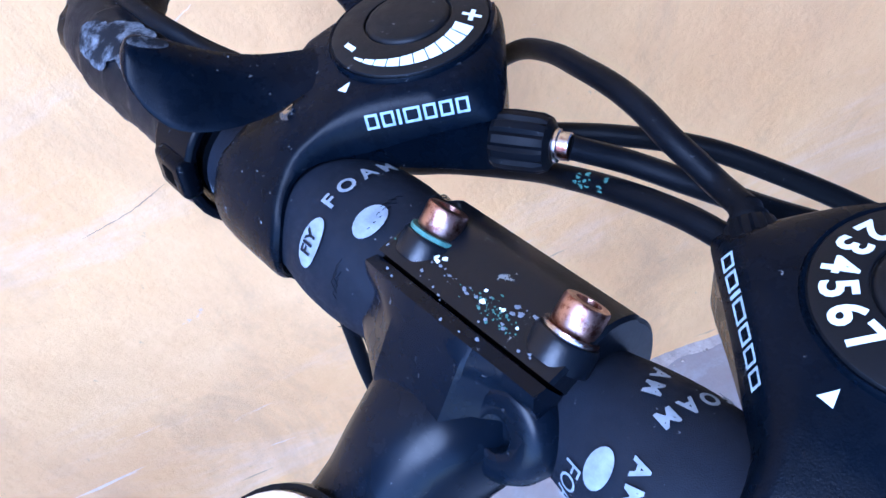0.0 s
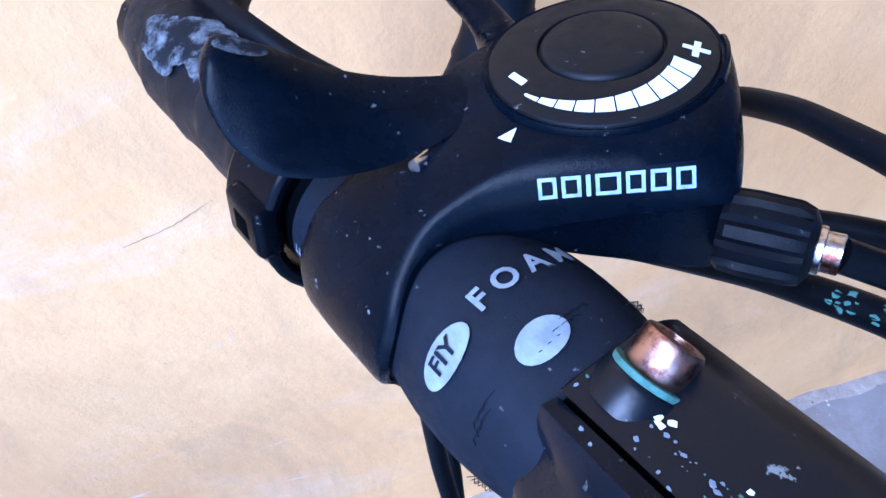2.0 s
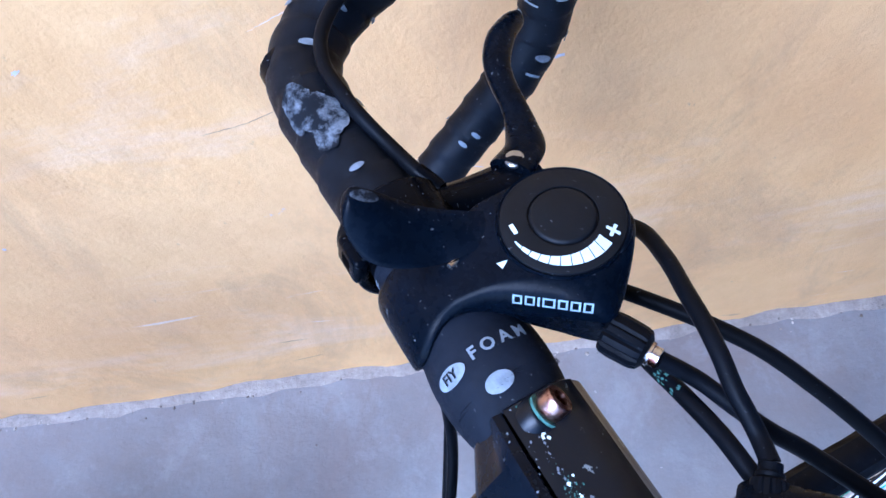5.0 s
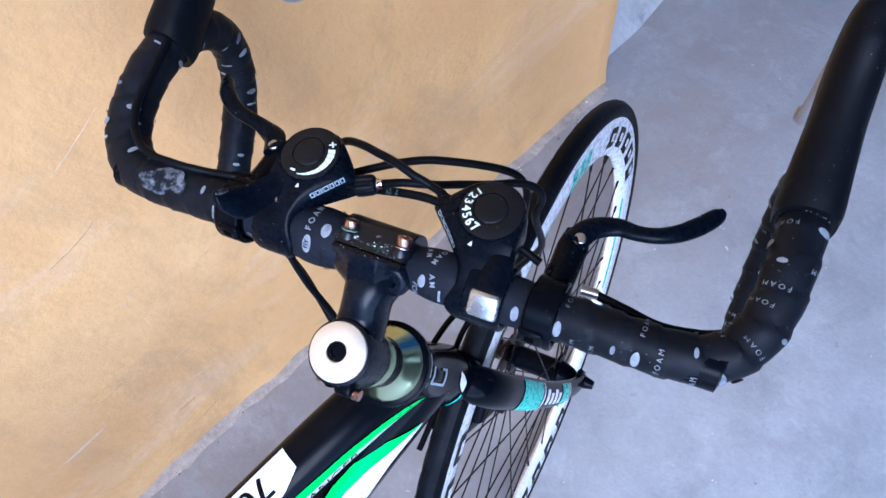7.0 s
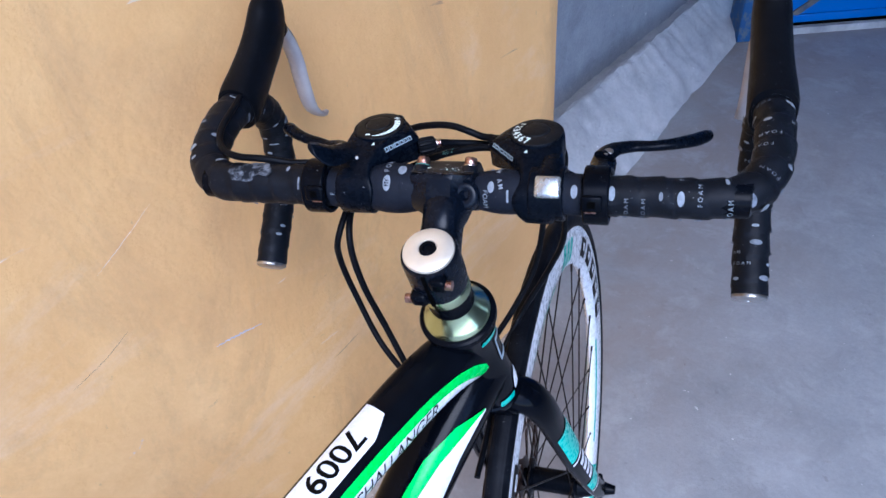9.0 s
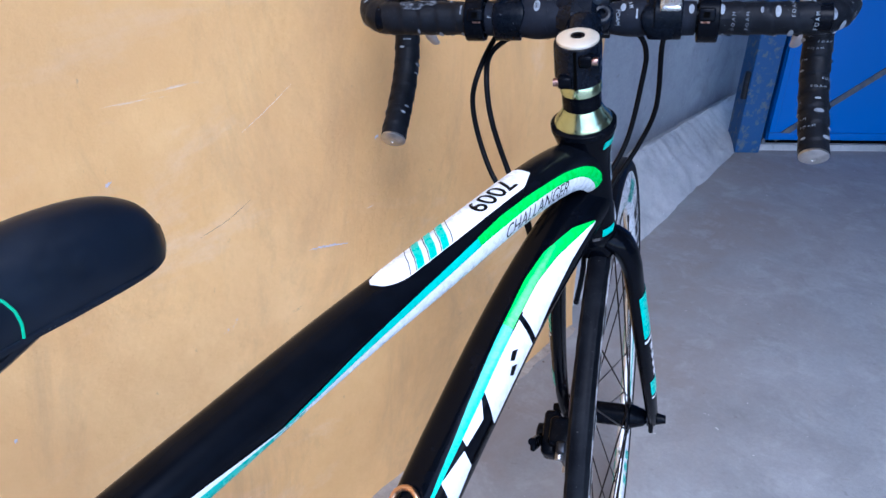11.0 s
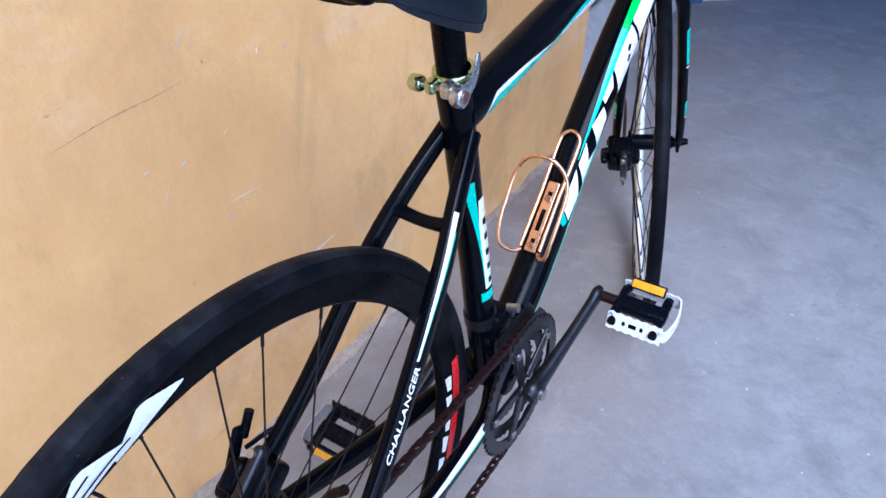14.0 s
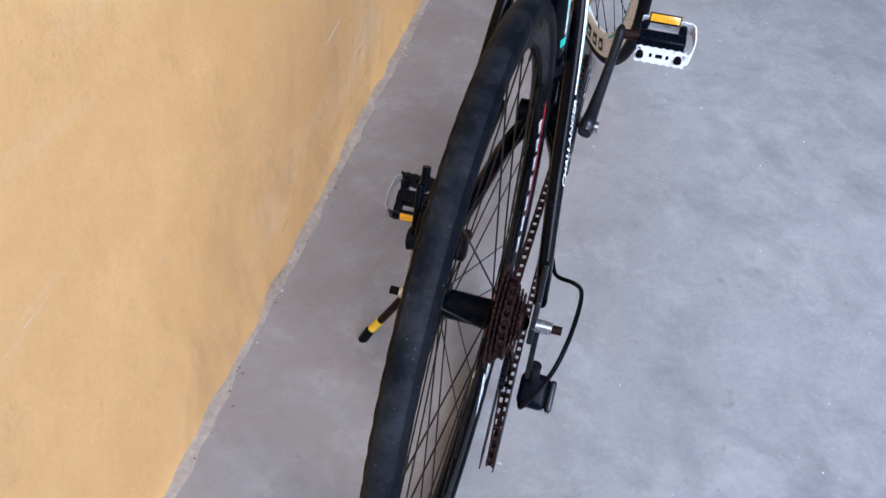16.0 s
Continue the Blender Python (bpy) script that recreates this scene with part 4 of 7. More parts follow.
def wheel(name, m, rim_mat, label, hub_half, hub_r, tyre_mat, inner, half):
    deep = (0.316 - inner) / 0.0325
    rim = part(name, revolve_x([(x, 0.316 - (0.316 - r) * deep if r != 0.310 else r) for x, r in RIM_PROFILE]), rim_mat, bike, label, m, angle=30)
    tread = []
    for k in range(23):
        a = radians(-60 + 300 * k / 22)
        x, r = half * math.cos(a), 0.3222 + 0.0112 * math.sin(a)
        if 8 <= k <= 14 and k % 2:
            r -= 0.0010
        tread.append((x, r))
    skin = revolve_x(tread, 270)
    for k in range(270):
        for i in (4, 5, 6, 7, 15, 16, 17, 18):
            if (k + (i if i < 11 else 22 - i)) % 3 == 0:
                x, y, z = skin.v[k * 23 + i]
                skin.v[k * 23 + i] = (x * 0.93, y * 0.9965, z * 0.9965)
    crown = [f for q, f in enumerate(skin.f) if 8 <= q % 23 <= 13]
    tyre = part("tyre", Geo().add(skin.v, [f for q, f in enumerate(skin.f) if not 8 <= q % 23 <= 13]), MAT_TYRE, rim, "black rubber road tyre", angle=60)
    part("tread", Geo().add(skin.v, crown), tyre_mat, tyre, "dusty grey tread band", angle=60)
    hub = revolve_x([(-hub_half, 0.005), (-hub_half, 0.010), (-hub_half + 0.012, 0.012), (-0.036, 0.020), (-0.034, 0.0235), (-0.031, 0.0235), (-0.028, hub_r),
                     (0.018, hub_r), (0.021, 0.0235), (0.024, 0.0235), (0.026, 0.016), (hub_half - 0.006, 0.011), (hub_half, 0.005)], 32)
    part("hub", hub, MAT_SATIN, rim, "black hub")
    meshes = []
    for sx, fl in ((-1, -0.0325), (1, 0.0225)):
        for lead in (-1, 1):
            a0, a1 = radians(90 + lead * 62), radians(90)
            p0 = (fl, 0.021 * math.cos(a0), 0.021 * math.sin(a0))
            p1 = (sx * 0.002, (inner + 0.0025) * math.cos(a1), (inner + 0.0025) * math.sin(a1))
            g = rod(p0, p1, 0.00090, 6)
            d = (Vector(p1) - Vector(p0)).normalized()
            g.join(rod(Vector(p1) - d * 0.012, Vector(p1) + d * 0.004, 0.0015, 6))
            meshes.append(g.mesh("spoke", MAT_SPOKE))
    for k in range(32):
        part("spoke", meshes[k % 4], None, rim, "", Matrix.Rotation(2 * math.pi * k / 32 + (0.02 if k % 2 else -0.02), 4, "X"))
    part("valve", rod((0, 0, -inner - 0.0015), (0, 0, -inner + 0.0345), 0.003, 8), MAT_STEEL, rim, "", Matrix.Rotation(0.4, 4, "X"))
    return rim


rear_m = Matrix.Translation(REAR)
rear_true = rear_m @ pose(-0.0008, 0, 0, 0, 0, -0.7)  # the wheel sits slightly askew
rear = wheel("rear_wheel", rear_true, MAT_RIMBLACK, "black deep-section rear wheel with white and red graphics", 0.062, 0.0165, MAT_TYREDUST, 0.2835, 0.0142)
FORK = STEER @ Matrix.Rotation(radians(-1.2), 4, "Z")
front_m = FORK @ Matrix.Translation((0, 0.04, -0.553))
front_true = front_m @ pose(0.0025, 0, 0, 0, 1.0, 0)  # a slight lean in the fork
front = wheel("front_wheel", front_true, MAT_WHITE, "white deep-section front wheel with teal stripes", 0.048, 0.0145, MAT_TYRE, 0.2690, 0.0112)


def rim_mark(parent, r0, r1, a0, a1, mat, side=1, n=10, label="", off=0.0006):
    xs = lambda r: float(np.interp(r, [0.2675, 0.2722, 0.2863, 0.3004, 0.312], [0.002, 0.0060, 0.0092, 0.0098, 0.0092])) + off
    g = Geo()
    rows = 4
    for k in range(n + 1):
        a = radians(a0 + (a1 - a0) * k / n)
        for j in range(rows + 1):
            q = r0 + (r1 - r0) * j / rows
            r = 0.2690 + (q - 0.2675) * 1.056
            g.v.append((side * xs(q), r * math.cos(a), r * math.sin(a)))
    w = rows + 1
    g.f = [(i * w + k, (i + 1) * w + k, (i + 1) * w + k + 1, i * w + k + 1) for i in range(n) for k in range(rows)]
    return part("rim_mark", g, mat, parent, label)


def streak(parent, a0, a1, lo, hi, mat, side, off=0.0006, label="", n=18):
    """A mark along the rim whose inner and outer edges follow functions of 0..1."""
    xs = lambda q: float(np.interp(q, [0, 0.17, 0.5, 0.82, 1], [0.0045, 0.0070, 0.0092, 0.0098, 0.0092])) + off
    g = Geo()
    for k in range(n + 1):
        t = k / n
        an = radians(a0 + (a1 - a0) * t)
        for m in range(5):
            q = lo(t) + (hi(t) - lo(t)) * m / 4
            r = 0.2855 + 0.0295 * q
            g.v.append((side * xs(q), r * math.cos(an), r * math.sin(an)))
    g.f = [(i * 5 + k, (i + 1) * 5 + k, (i + 1) * 5 + k + 1, i * 5 + k + 1) for i in range(n) for k in range(4)]
    part("rim_mark", g, mat, parent, label)


for side in (1, -1):
    # teal bars and dark blocks for the maker's name on the white front rim
    for base in (0, 120, 240):
        for k in range(3):
            rim_mark(front, 0.275, 0.303, base + 44 + 4.0 * k, base + 46.6 + 4.0 * k, MAT_TEAL, side, 3)
        for k in range(5):
            a = base + 30 - 9.5 * k
            rim_mark(front, 0.279, 0.302, a - 6.0, a, MAT_INK, side, 5)
            rim_mark(front, 0.286, 0.2955, a - 4.4, a - 1.6, MAT_WHITE, side, 3, "", 0.0011)
        rim_mark(front, 0.273, 0.278, base + 62, base + 98, MAT_TEAL, side, 20, "thin teal line")
    # red stripes, white blocks and tapering white streaks on the black rear rim
    streak(rear, 10, -27, lambda t: 0.56 - 0.06 * min(1, t * 4) + 0.22 * max(0, t - 0.7) / 0.3, lambda t: 0.99, MAT_RED, side, label="red stripe")
    for k in range(7):
        a = 6.0 - 6.3 * k
        streak(rear, a, a - 4.6, lambda t: 0.14 + 0.08 * t, lambda t: 0.45 - 0.02 * t, MAT_WHITE, side, n=4)
    for base in (0, 180):
        # a jagged white flash, a red block, and a run of leaf-shaped white strokes
        streak(rear, base + 95, base + 107, lambda t: 0.60 - 0.56 * t ** 0.8, lambda t: 0.64 + 0.30 * min(1, t * 2.2) - 0.66 * max(0, t - 0.55) / 0.45, MAT_WHITE, side, label="jagged white flash")
        streak(rear, base + 104.5, base + 118, lambda t: 0.30 - 0.26 * t, lambda t: 0.46 + 0.48 * min(1, t * 2.5) - 0.62 * max(0, t - 0.5) / 0.5, MAT_WHITE, side, 0.0009)
        streak(rear, base + 104, base + 118, lambda t: 0.42 - 0.20 * t, lambda t: 0.49 - 0.20 * t, MAT_INK, side, 0.0013)
        streak(rear, base + 110, base + 120, lambda t: 0.66 - 0.30 * t, lambda t: 0.72 - 0.28 * t, MAT_INK, side, 0.0013)
        streak(rear, base + 117, base + 130, lambda t: 0.06, lambda t: 0.35 + 0.52 * min(1, t * 1.6), MAT_RED, side, 0.0007, "red block")
        for k in range(6 if base == 0 else 1):
            a = base + 130 + 8.2 * k
            streak(rear, a, a + 9.4, lambda t: 0.18 + 0.34 * t, lambda t: 0.22 + 0.34 * t + 0.34 * math.sin(math.pi * min(1, 0.12 + t * 0.88)) ** 1.3, MAT_WHITE, side, 0.0006 + 0.0002 * (k % 2), "leaf-shaped white stroke")
            streak(rear, a + 1.5, a + 8.0, lambda t: 0.30 + 0.16 * t, lambda t: 0.37 + 0.14 * t, MAT_INK, side, 0.0013, n=8)

# brake discs, on the left of each hub
def rotor(parent, x, r):
    g = ring_plate(r - 0.0042, r, 0.0018, 72)
    g.join(ring_plate(r - 0.0160, r - 0.0125, 0.0018, 72))
    for k in range(36):
        m = Matrix.Rotation(2 * math.pi * k / 36, 4, "X") @ Matrix.Translation((0, 0, r - 0.0125)) @ Matrix.Rotation(0.55 if k % 3 else -0.55, 4, "X")
        g.join(box(-0.0009, 0.0009, -0.0016, 0.0016, -0.002, 0.0105), m)
    for k in range(6):
        m = Matrix.Rotation(2 * math.pi * k / 6, 4, "X")
        g.join(box(-0.0009, 0.0009, -0.0030, 0.0030, 0.0, r - 0.036), m @ Matrix.Translation((0, 0.013, 0.019)) @ Matrix.Rotation(0.42, 4, "X"))
        g.join(box(-0.0008, 0.0008, -0.0018, 0.0018, 0.0, 0.020), m @ Matrix.Translation((0, -0.004, r - 0.034)) @ Matrix.Rotation(-0.5, 4, "X"))
    g.join(ring_plate(0.012, 0.026, 0.0018, 24))
    part("brake_disc", g, MAT_ROTOR, parent, "brown rusted brake disc with cut-outs", Matrix.Translation((x, 0, 0)))


rotor(rear, -0.046, 0.080)
rotor(front, -0.043, 0.080)


def caliper(m):
    g = soft_box(0.034, 0.066, 0.038, 0.007)
    g.join(soft_box(0.020, 0.034, 0.056, 0.006, Matrix.Translation((-0.016, 0.006, 0))))
    c = part("brake_caliper", g, MAT_SATIN, bike, "black mechanical disc brake caliper", m)
    part("caliper_arm", soft_box(0.007, 0.062, 0.014, 0.003, pose(-0.030, 0.020, 0.014, 24, 0, 0)), MAT_SATIN, c)
    part("adjuster", lathe([(0.012, 0), (0.014, 0.003), (0.014, 0.012), (0.010, 0.014)], 18, frame_to((-0.024, -0.012, -0.004), (-1, 0, 0), (0, 1, 0))), MAT_RUBBER, c)
    part("adjuster", lathe([(0.011, 0), (0.013, 0.003), (0.013, 0.012), (0.009, 0.014)], 18, frame_to((0.016, -0.012, -0.002), (1, 0, 0), (0, 1, 0))), MAT_RUBBER, c)
    part("cable_stop", rod((-0.028, 0.040, 0.016), (-0.028, 0.066, 0.026), 0.0048, 10), MAT_SATIN, c)
    part("bare_cable", rod((-0.030, -0.050, -0.004), (-0.028, 0.050, 0.020), 0.0009, 6), MAT_STEEL, c, "bare brake cable end")
    part("mount", soft_box(0.012, 0.086, 0.016, 0.004, Matrix.Translation((0.002, 0, 0.022))), MAT_DARKSTEEL, c)
    for y in (-0.034, 0.034):
        part("bolt", rod((0.0, y, 0.026), (0.0, y, 0.036), 0.0046, 10), MAT_STEEL, c)
    return c


caliper(rear_m @ pose(-0.052, 0.050, 0.055, 40, 0, 0))
caliper(front_m @ pose(-0.044, -0.066, 0.030, 110, 0, 0))

# axle ends
for sgn in (1, -1):
    ax = part("axle_nut", rod((sgn * 0.069, 0, 0), (sgn * 0.086, 0, 0), 0.0078, 12, 0.0068), MAT_SILVER, bike, "worn metal axle nut", rear_m)
    part("axle_tip", rod((sgn * 0.086, 0, 0), (sgn * 0.097, 0, 0), 0.0048, 10), MAT_RUST if sgn > 0 else MAT_RUBBER, ax)
    fx = part("axle_nut", rod((sgn * 0.058, 0, 0), (sgn * 0.072, 0, 0), 0.0085, 12, 0.005), MAT_SATIN, bike, "black axle nut", front_m)
    part("axle_collar", rod((sgn * 0.049, 0, 0), (sgn * 0.058, 0, 0), 0.011, 14), MAT_DARKSTEEL, fx)

# ---- fork ----
fk = Geo()
fk.join(lathe([(0.0235, -0.2065), (0.0245, -0.2035), (0.0245, -0.1985), (0.0225, -0.1965)], 28))
fk.join(soft_box(0.046, 0.038, 0.028, 0.011, Matrix.Translation((0, 0.004, -0.221))))
fork = part("fork", fk, MAT_BLACKGLOSS, bike, "gloss black fork with teal bands", FORK)
for sgn in (1, -1):
    bl = Tube([(sgn * 0.014, 0.002, -0.212, 0.012, 0.016), (sgn * 0.028, 0.003, -0.222, 0.0120, 0.0165), (sgn * 0.037, 0.004, -0.247, 0.0105, 0.0165), (sgn * 0.041, 0.006, -0.29, 0.0095, 0.0165),
               (sgn * 0.047, 0.010, -0.37, 0.0092, 0.0155), (sgn * 0.052, 0.018, -0.45, 0.0085, 0.0140), (sgn * 0.055, 0.030, -0.52, 0.0075, 0.0115), (sgn * 0.056, 0.039, -0.553, 0.006, 0.010)], 8, (1, 0, 0))
    b = part("blade", bl.geo(18), MAT_BLACKGLOSS, fork)
    side = 0 if sgn > 0 else 180
    part("band", bl.patch(0.085, 0.150, side - 60, side + 60, 0.0006, 12, 12), MAT_TEAL, b, "teal band")
    part("band", bl.patch(0.232, 0.262, side - 60, side + 60, 0.0006, 8, 12), MAT_TEAL, b, "teal band")
    part("band", bl.patch(0.154, 0.158, side - 60, side + 60, 0.0007, 3, 12), MAT_WHITE, b)
    part("band", bl.patch(0.266, 0.269, side - 60, side + 60, 0.0007, 3, 12), MAT_WHITE, b)
    for k in range(4):
        part("name_block", bl.patch(0.166 + 0.016 * k, 0.177 + 0.016 * k, side - 26, side + (20 if k % 2 else 34), 0.0007, 3, 6), MAT_WHITE, b)
    part("fork_end", soft_box(0.006, 0.026, 0.032, 0.002, Matrix.Translation((sgn * 0.054, 0.040, -0.553))), MAT_SATIN, b)

# ---- drive: cassette, chainrings, cranks, chain, derailleur ----
SPROCKETS = [(0.0575, 28), (0.0505, 24), (0.0455, 22), (0.0415, 20), (0.0375, 18), (0.0335, 16), (0.0295, 14)]
freewheel = part("freewheel", revolve_x([(0.022, 0.014), (0.022, 0.022), (0.054, 0.020), (0.056, 0.012)], 28), MAT_RUST, bike, "rusted seven-sprocket freewheel", rear_m)
for k, (r, teeth) in enumerate(SPROCKETS):
    part("sprocket", ring_plate(0.018, r + 0.002, 0.0020, teeth=teeth, depth=0.0042), MAT_RUST, freewheel, "", Matrix.Translation((0.0255 + 0.0042 * k, 0, 0)), False)

CRANK_ANGLE = radians(22.5)
ch = ring_plate(0.078, 0.0985, 0.0032, teeth=48, depth=0.0045)
for k in range(5):
    a = 2 * math.pi * k / 5 + 0.3
    ch.join(soft_box(0.005, 0.016, 0.070, 0.002), Matrix.Rotation(a, 4, "X") @ Matrix.Translation((0.002, 0, 0.048)))
chainset = part("chainset", ch, MAT_DARKSTEEL, bike, "dark worn triple chainset", Matrix.Translation((BB[0] + 0.051, BB[1], BB[2])), False)
part("chainring", ring_plate(0.060, 0.0785, 0.0030, teeth=38, depth=0.0045), MAT_DARKSTEEL, chainset, "", Matrix.Translation((-0.008, 0, 0)), False)
part("chainring", ring_plate(0.044, 0.0585, 0.0030, teeth=28, depth=0.0045), MAT_DARKSTEEL, chainset, "", Matrix.Translation((-0.016, 0, 0)), False)
for k in range(5):
    a = 2 * math.pi * k / 5 + 0.3
    part("bolt", rod((0.001, 0, 0), (0.006, 0, 0), 0.0055, 10), MAT_STEEL, chainset, "", Matrix.Rotation(a, 4, "X") @ Matrix.Translation((0, 0, 0.074)))


def crank(sgn, angle):
    """One arm with its pedal; angle from straight ahead, upwards."""
    c, s = math.cos(angle), math.sin(angle)
    at = lambda d, x, up=0: (sgn * x, BB[1] + d * c - up * s, BB[2] + d * s + up * c)
    t = Tube([(*at(-0.012, 0.066), 0.010, 0.015), (*at(0.0, 0.068), 0.012, 0.0185), (*at(0.025, 0.071), 0.0095, 0.0135), (*at(0.09, 0.078), 0.0075, 0.0105),
              (*at(0.145, 0.083), 0.0075, 0.0115), (*at(0.164, 0.084), 0.0078, 0.0135), (*at(0.174, 0.084), 0.005, 0.008)], 6, (1, 0, 0), power=0.8)
    arm = part("crank", t.geo(16), MAT_DARKSTEEL, bike, "scuffed dark grey crank arm")
    part("crank_bolt", rod(at(0, 0.078), at(0, 0.084), 0.0085, 14), MAT_STEEL, arm)
    e = at(0.164, 0.084)
    part("pedal_axle", rod(e, (e[0] + sgn * 0.034, e[1], e[2]), 0.0075, 12), MAT_RUST, arm, "rusty pedal axle")
    return Vector(e)


def pedal(e, sgn, tilt):
    plate_mat = MAT_PEDALWHITE if sgn > 0 else MAT_DARKSTEEL
    m = Matrix.Translation((e.x + sgn * 0.026, e.y, e.z)) @ Matrix.Rotation(radians(tilt), 4, "X") @ Matrix.Diagonal((sgn * 0.88, 0.90, 0.90, 1))
    core = soft_box(0.080, 0.026, 0.020, 0.006, Matrix.Translation((0.042, 0, 0)))
    for x in (0.008, 0.074):
        core.join(soft_box(0.014, 0.062, 0.016, 0.005, Matrix.Translation((x, 0, 0))))
    p = part("pedal", core, MAT_PLASTIC, bike, "white scuffed metal cage pedal with amber reflectors", m)
    for y in (-0.034, 0.034):
        holed = y * sgn < 0
        g = Geo()
        n = 14
        zt = [0.0125 + (0.0022 if k % 2 else 0) for k in range(n)]
        top = [(0.002 + 0.084 * k / (n - 1), zt[k]) for k in range(n)]
        stand = Matrix.Translation((0, y, 0)) @ Matrix.Rotation(radians(90 - (28 if holed else 0)), 4, "X")
        g.join(plate([*top, *[(x, -z) for x, z in top[::-1]]], 0.0022, stand))
        part("cage_plate", g, plate_mat, p, "scuffed toothed cage plate", smooth=False)
        if holed:
            for x, w in ((0.028, 0.005), (0.042, 0.012), (0.056, 0.005)):
                part("hole", soft_box(w, 0.007, 0.0034, 0.001, stand @ Matrix.Translation((x, 0, 0))), MAT_INK, p)
        else:
            up = 0.012 if sgn > 0 else 0.004
            tip = Matrix.Translation((0.040, y, up)) @ Matrix.Rotation(radians(38 if sgn > 0 else 52), 4, "X")
            part("reflector_base", soft_box(0.054, 0.017, 0.008, 0.0015, tip), MAT_PLASTIC, p)
            part("reflector", soft_box(0.050, 0.0125, 0.004, 0.001, tip @ Matrix.Translation((0, 0, 0.0045))), MAT_AMBER, p, "amber reflector")
        for x in (0.010, 0.074):
            part("bolt", rod((x, y - 0.006, 0), (x, y + 0.006, 0), 0.0065, 10), MAT_INK, p)
    loop = Tube([(0.083, -0.034, 0, 0.0022, 0.0125), (0.091, -0.031, 0, 0.0022, 0.0125), (0.095, -0.018, 0, 0.0022, 0.011), (0.097, 0, 0, 0.0022, 0.009), (0.095, 0.018, 0, 0.0022, 0.011), (0.091, 0.031, 0, 0.0022, 0.0125), (0.083, 0.034, 0, 0.0022, 0.0125)], 6)
    g = Geo()
    n = len(loop.P)
    for i in range(n):
        h = loop.ry[i]
        nrm = np.cross(loop.T[i], (0, 0, 1))
        for dz in (-h, h):
            for o in (-0.0011, 0.0011):
                q = loop.P[i] + nrm * o
                g.v.append((q[0], q[1], q[2] + dz))
    for i in range(n - 1):
        a, b = 4 * i, 4 * i + 4
        g.f += [(a, b, b + 2, a + 2), (a + 1, a + 3, b + 3, b + 1), (a, a + 1, b + 1, b), (a + 2, b + 2, b + 3, a + 3)]
    part("cage_loop", g, MAT_PEDALWHITE if sgn > 0 else MAT_LEVERGREY, p, "scuffed cage end")


pedal(crank(1, CRANK_ANGLE), 1, 16)
pedal(crank(-1, CRANK_ANGLE + math.pi + 0.17), -1, 16)

# chain: a closed line of links round chainring, freewheel and the two guide wheels
SP_X, SP_R = 0.0255 + 0.0042 * 3, 0.0415
JOCKEY = [(0.046, -0.018, 0.256, 0.0205), (0.053, -0.082, 0.200, 0.0205)]


def chain_line():
    cr, cc = 0.096, Vector((0.051 - 0.004, BB[1], BB[2]))
    rc = Vector((SP_X, REAR[1], REAR[2]))
    pts = []
    for k in range(15):
        a = radians(97 - 190 * k / 14)
        pts.append((cc.x, cc.y + cr * math.cos(a), cc.z + cr * math.sin(a)))
    j2, j1 = Vector(JOCKEY[1][:3]), Vector(JOCKEY[0][:3])
    for k in range(7):
        a = radians(-88 - 150 * k / 6)
        pts.append((j2.x, j2.y + 0.021 * math.cos(a), j2.z + 0.021 * math.sin(a)))
    for k in range(5):
        a = radians(-40 + 100 * k / 4)
        pts.append((j1.x, j1.y + 0.021 * math.cos(a), j1.z + 0.021 * math.sin(a)))
    for k in range(13):
        a = radians(-72 - 190 * k / 12)
        pts.append((rc.x, rc.y + SP_R * math.cos(a), rc.z + SP_R * math.sin(a)))
    pts.append(pts[0])
    return np.array(pts)


line = chain_line()
cum = np.r_[0, np.cumsum(np.linalg.norm(np.diff(line, axis=0), axis=1))]
count = int(cum[-1] / 0.0127)
pitch = cum[-1] / count
spots = [Vector([np.interp(k * pitch, cum, line[:, i]) for i in range(3)]) for k in range(count)]
rollers = Geo()
for p in spots:
    rollers.join(rod((p.x - 0.0036, p.y, p.z), (p.x + 0.0036, p.y, p.z), 0.0034, 8))
chain = part("chain", rollers, MAT_RUST, bike, "red-brown rusted chain")
lk = [(0.0062 * math.cos(a) * (0.75 if abs(math.sin(a)) > 0.9 else 1) + c, 0.0044 * math.sin(a)) for c, a0 in ((0.0064, -90), (-0.0064, 90)) for a in [radians(a0 + 30 * k) for k in range(7)]]
link_mesh = []
for x in (0.0026, 0.0038):
    g = plate(lk, 0.001, Matrix.Translation((0, 0, x)))
    g.join(plate(lk, 0.001, Matrix.Translation((0, 0, -x))))
    link_mesh.append(g.mesh("link", MAT_RUST, False))
for k in range(count):
    a, b = spots[k], spots[(k + 1) % count]
    d = (b - a).normalized()
    part("link", link_mesh[k % 2], None, chain, "", frame_to((a + b) / 2, Vector((1, 0, 0)) - d * d.x, d))

# rear derailleur and its cable loop
rd = part("rear_derailleur", soft_box(0.034, 0.040, 0.030, 0.008), MAT_PLASTIC, bike, "black rear derailleur with a grey end cap", pose(0.082, -0.024, 0.240, 25, 0, 0))
part("end_cap", soft_box(0.008, 0.036, 0.028, 0.003, Matrix.Translation((0.020, -0.002, 0))), MAT_DARKSTEEL, rd, "grey end cap")
part("pivot_bolt", rod((-0.004, 0.010, 0.010), (-0.004, 0.024, 0.040), 0.007, 12), MAT_DARKSTEEL, rd)
cage_out = [(-0.010, 0.274), (-0.028, 0.270), (-0.100, 0.208), (-0.108, 0.184), (-0.094, 0.176), (-0.070, 0.186), (-0.004, 0.246)]
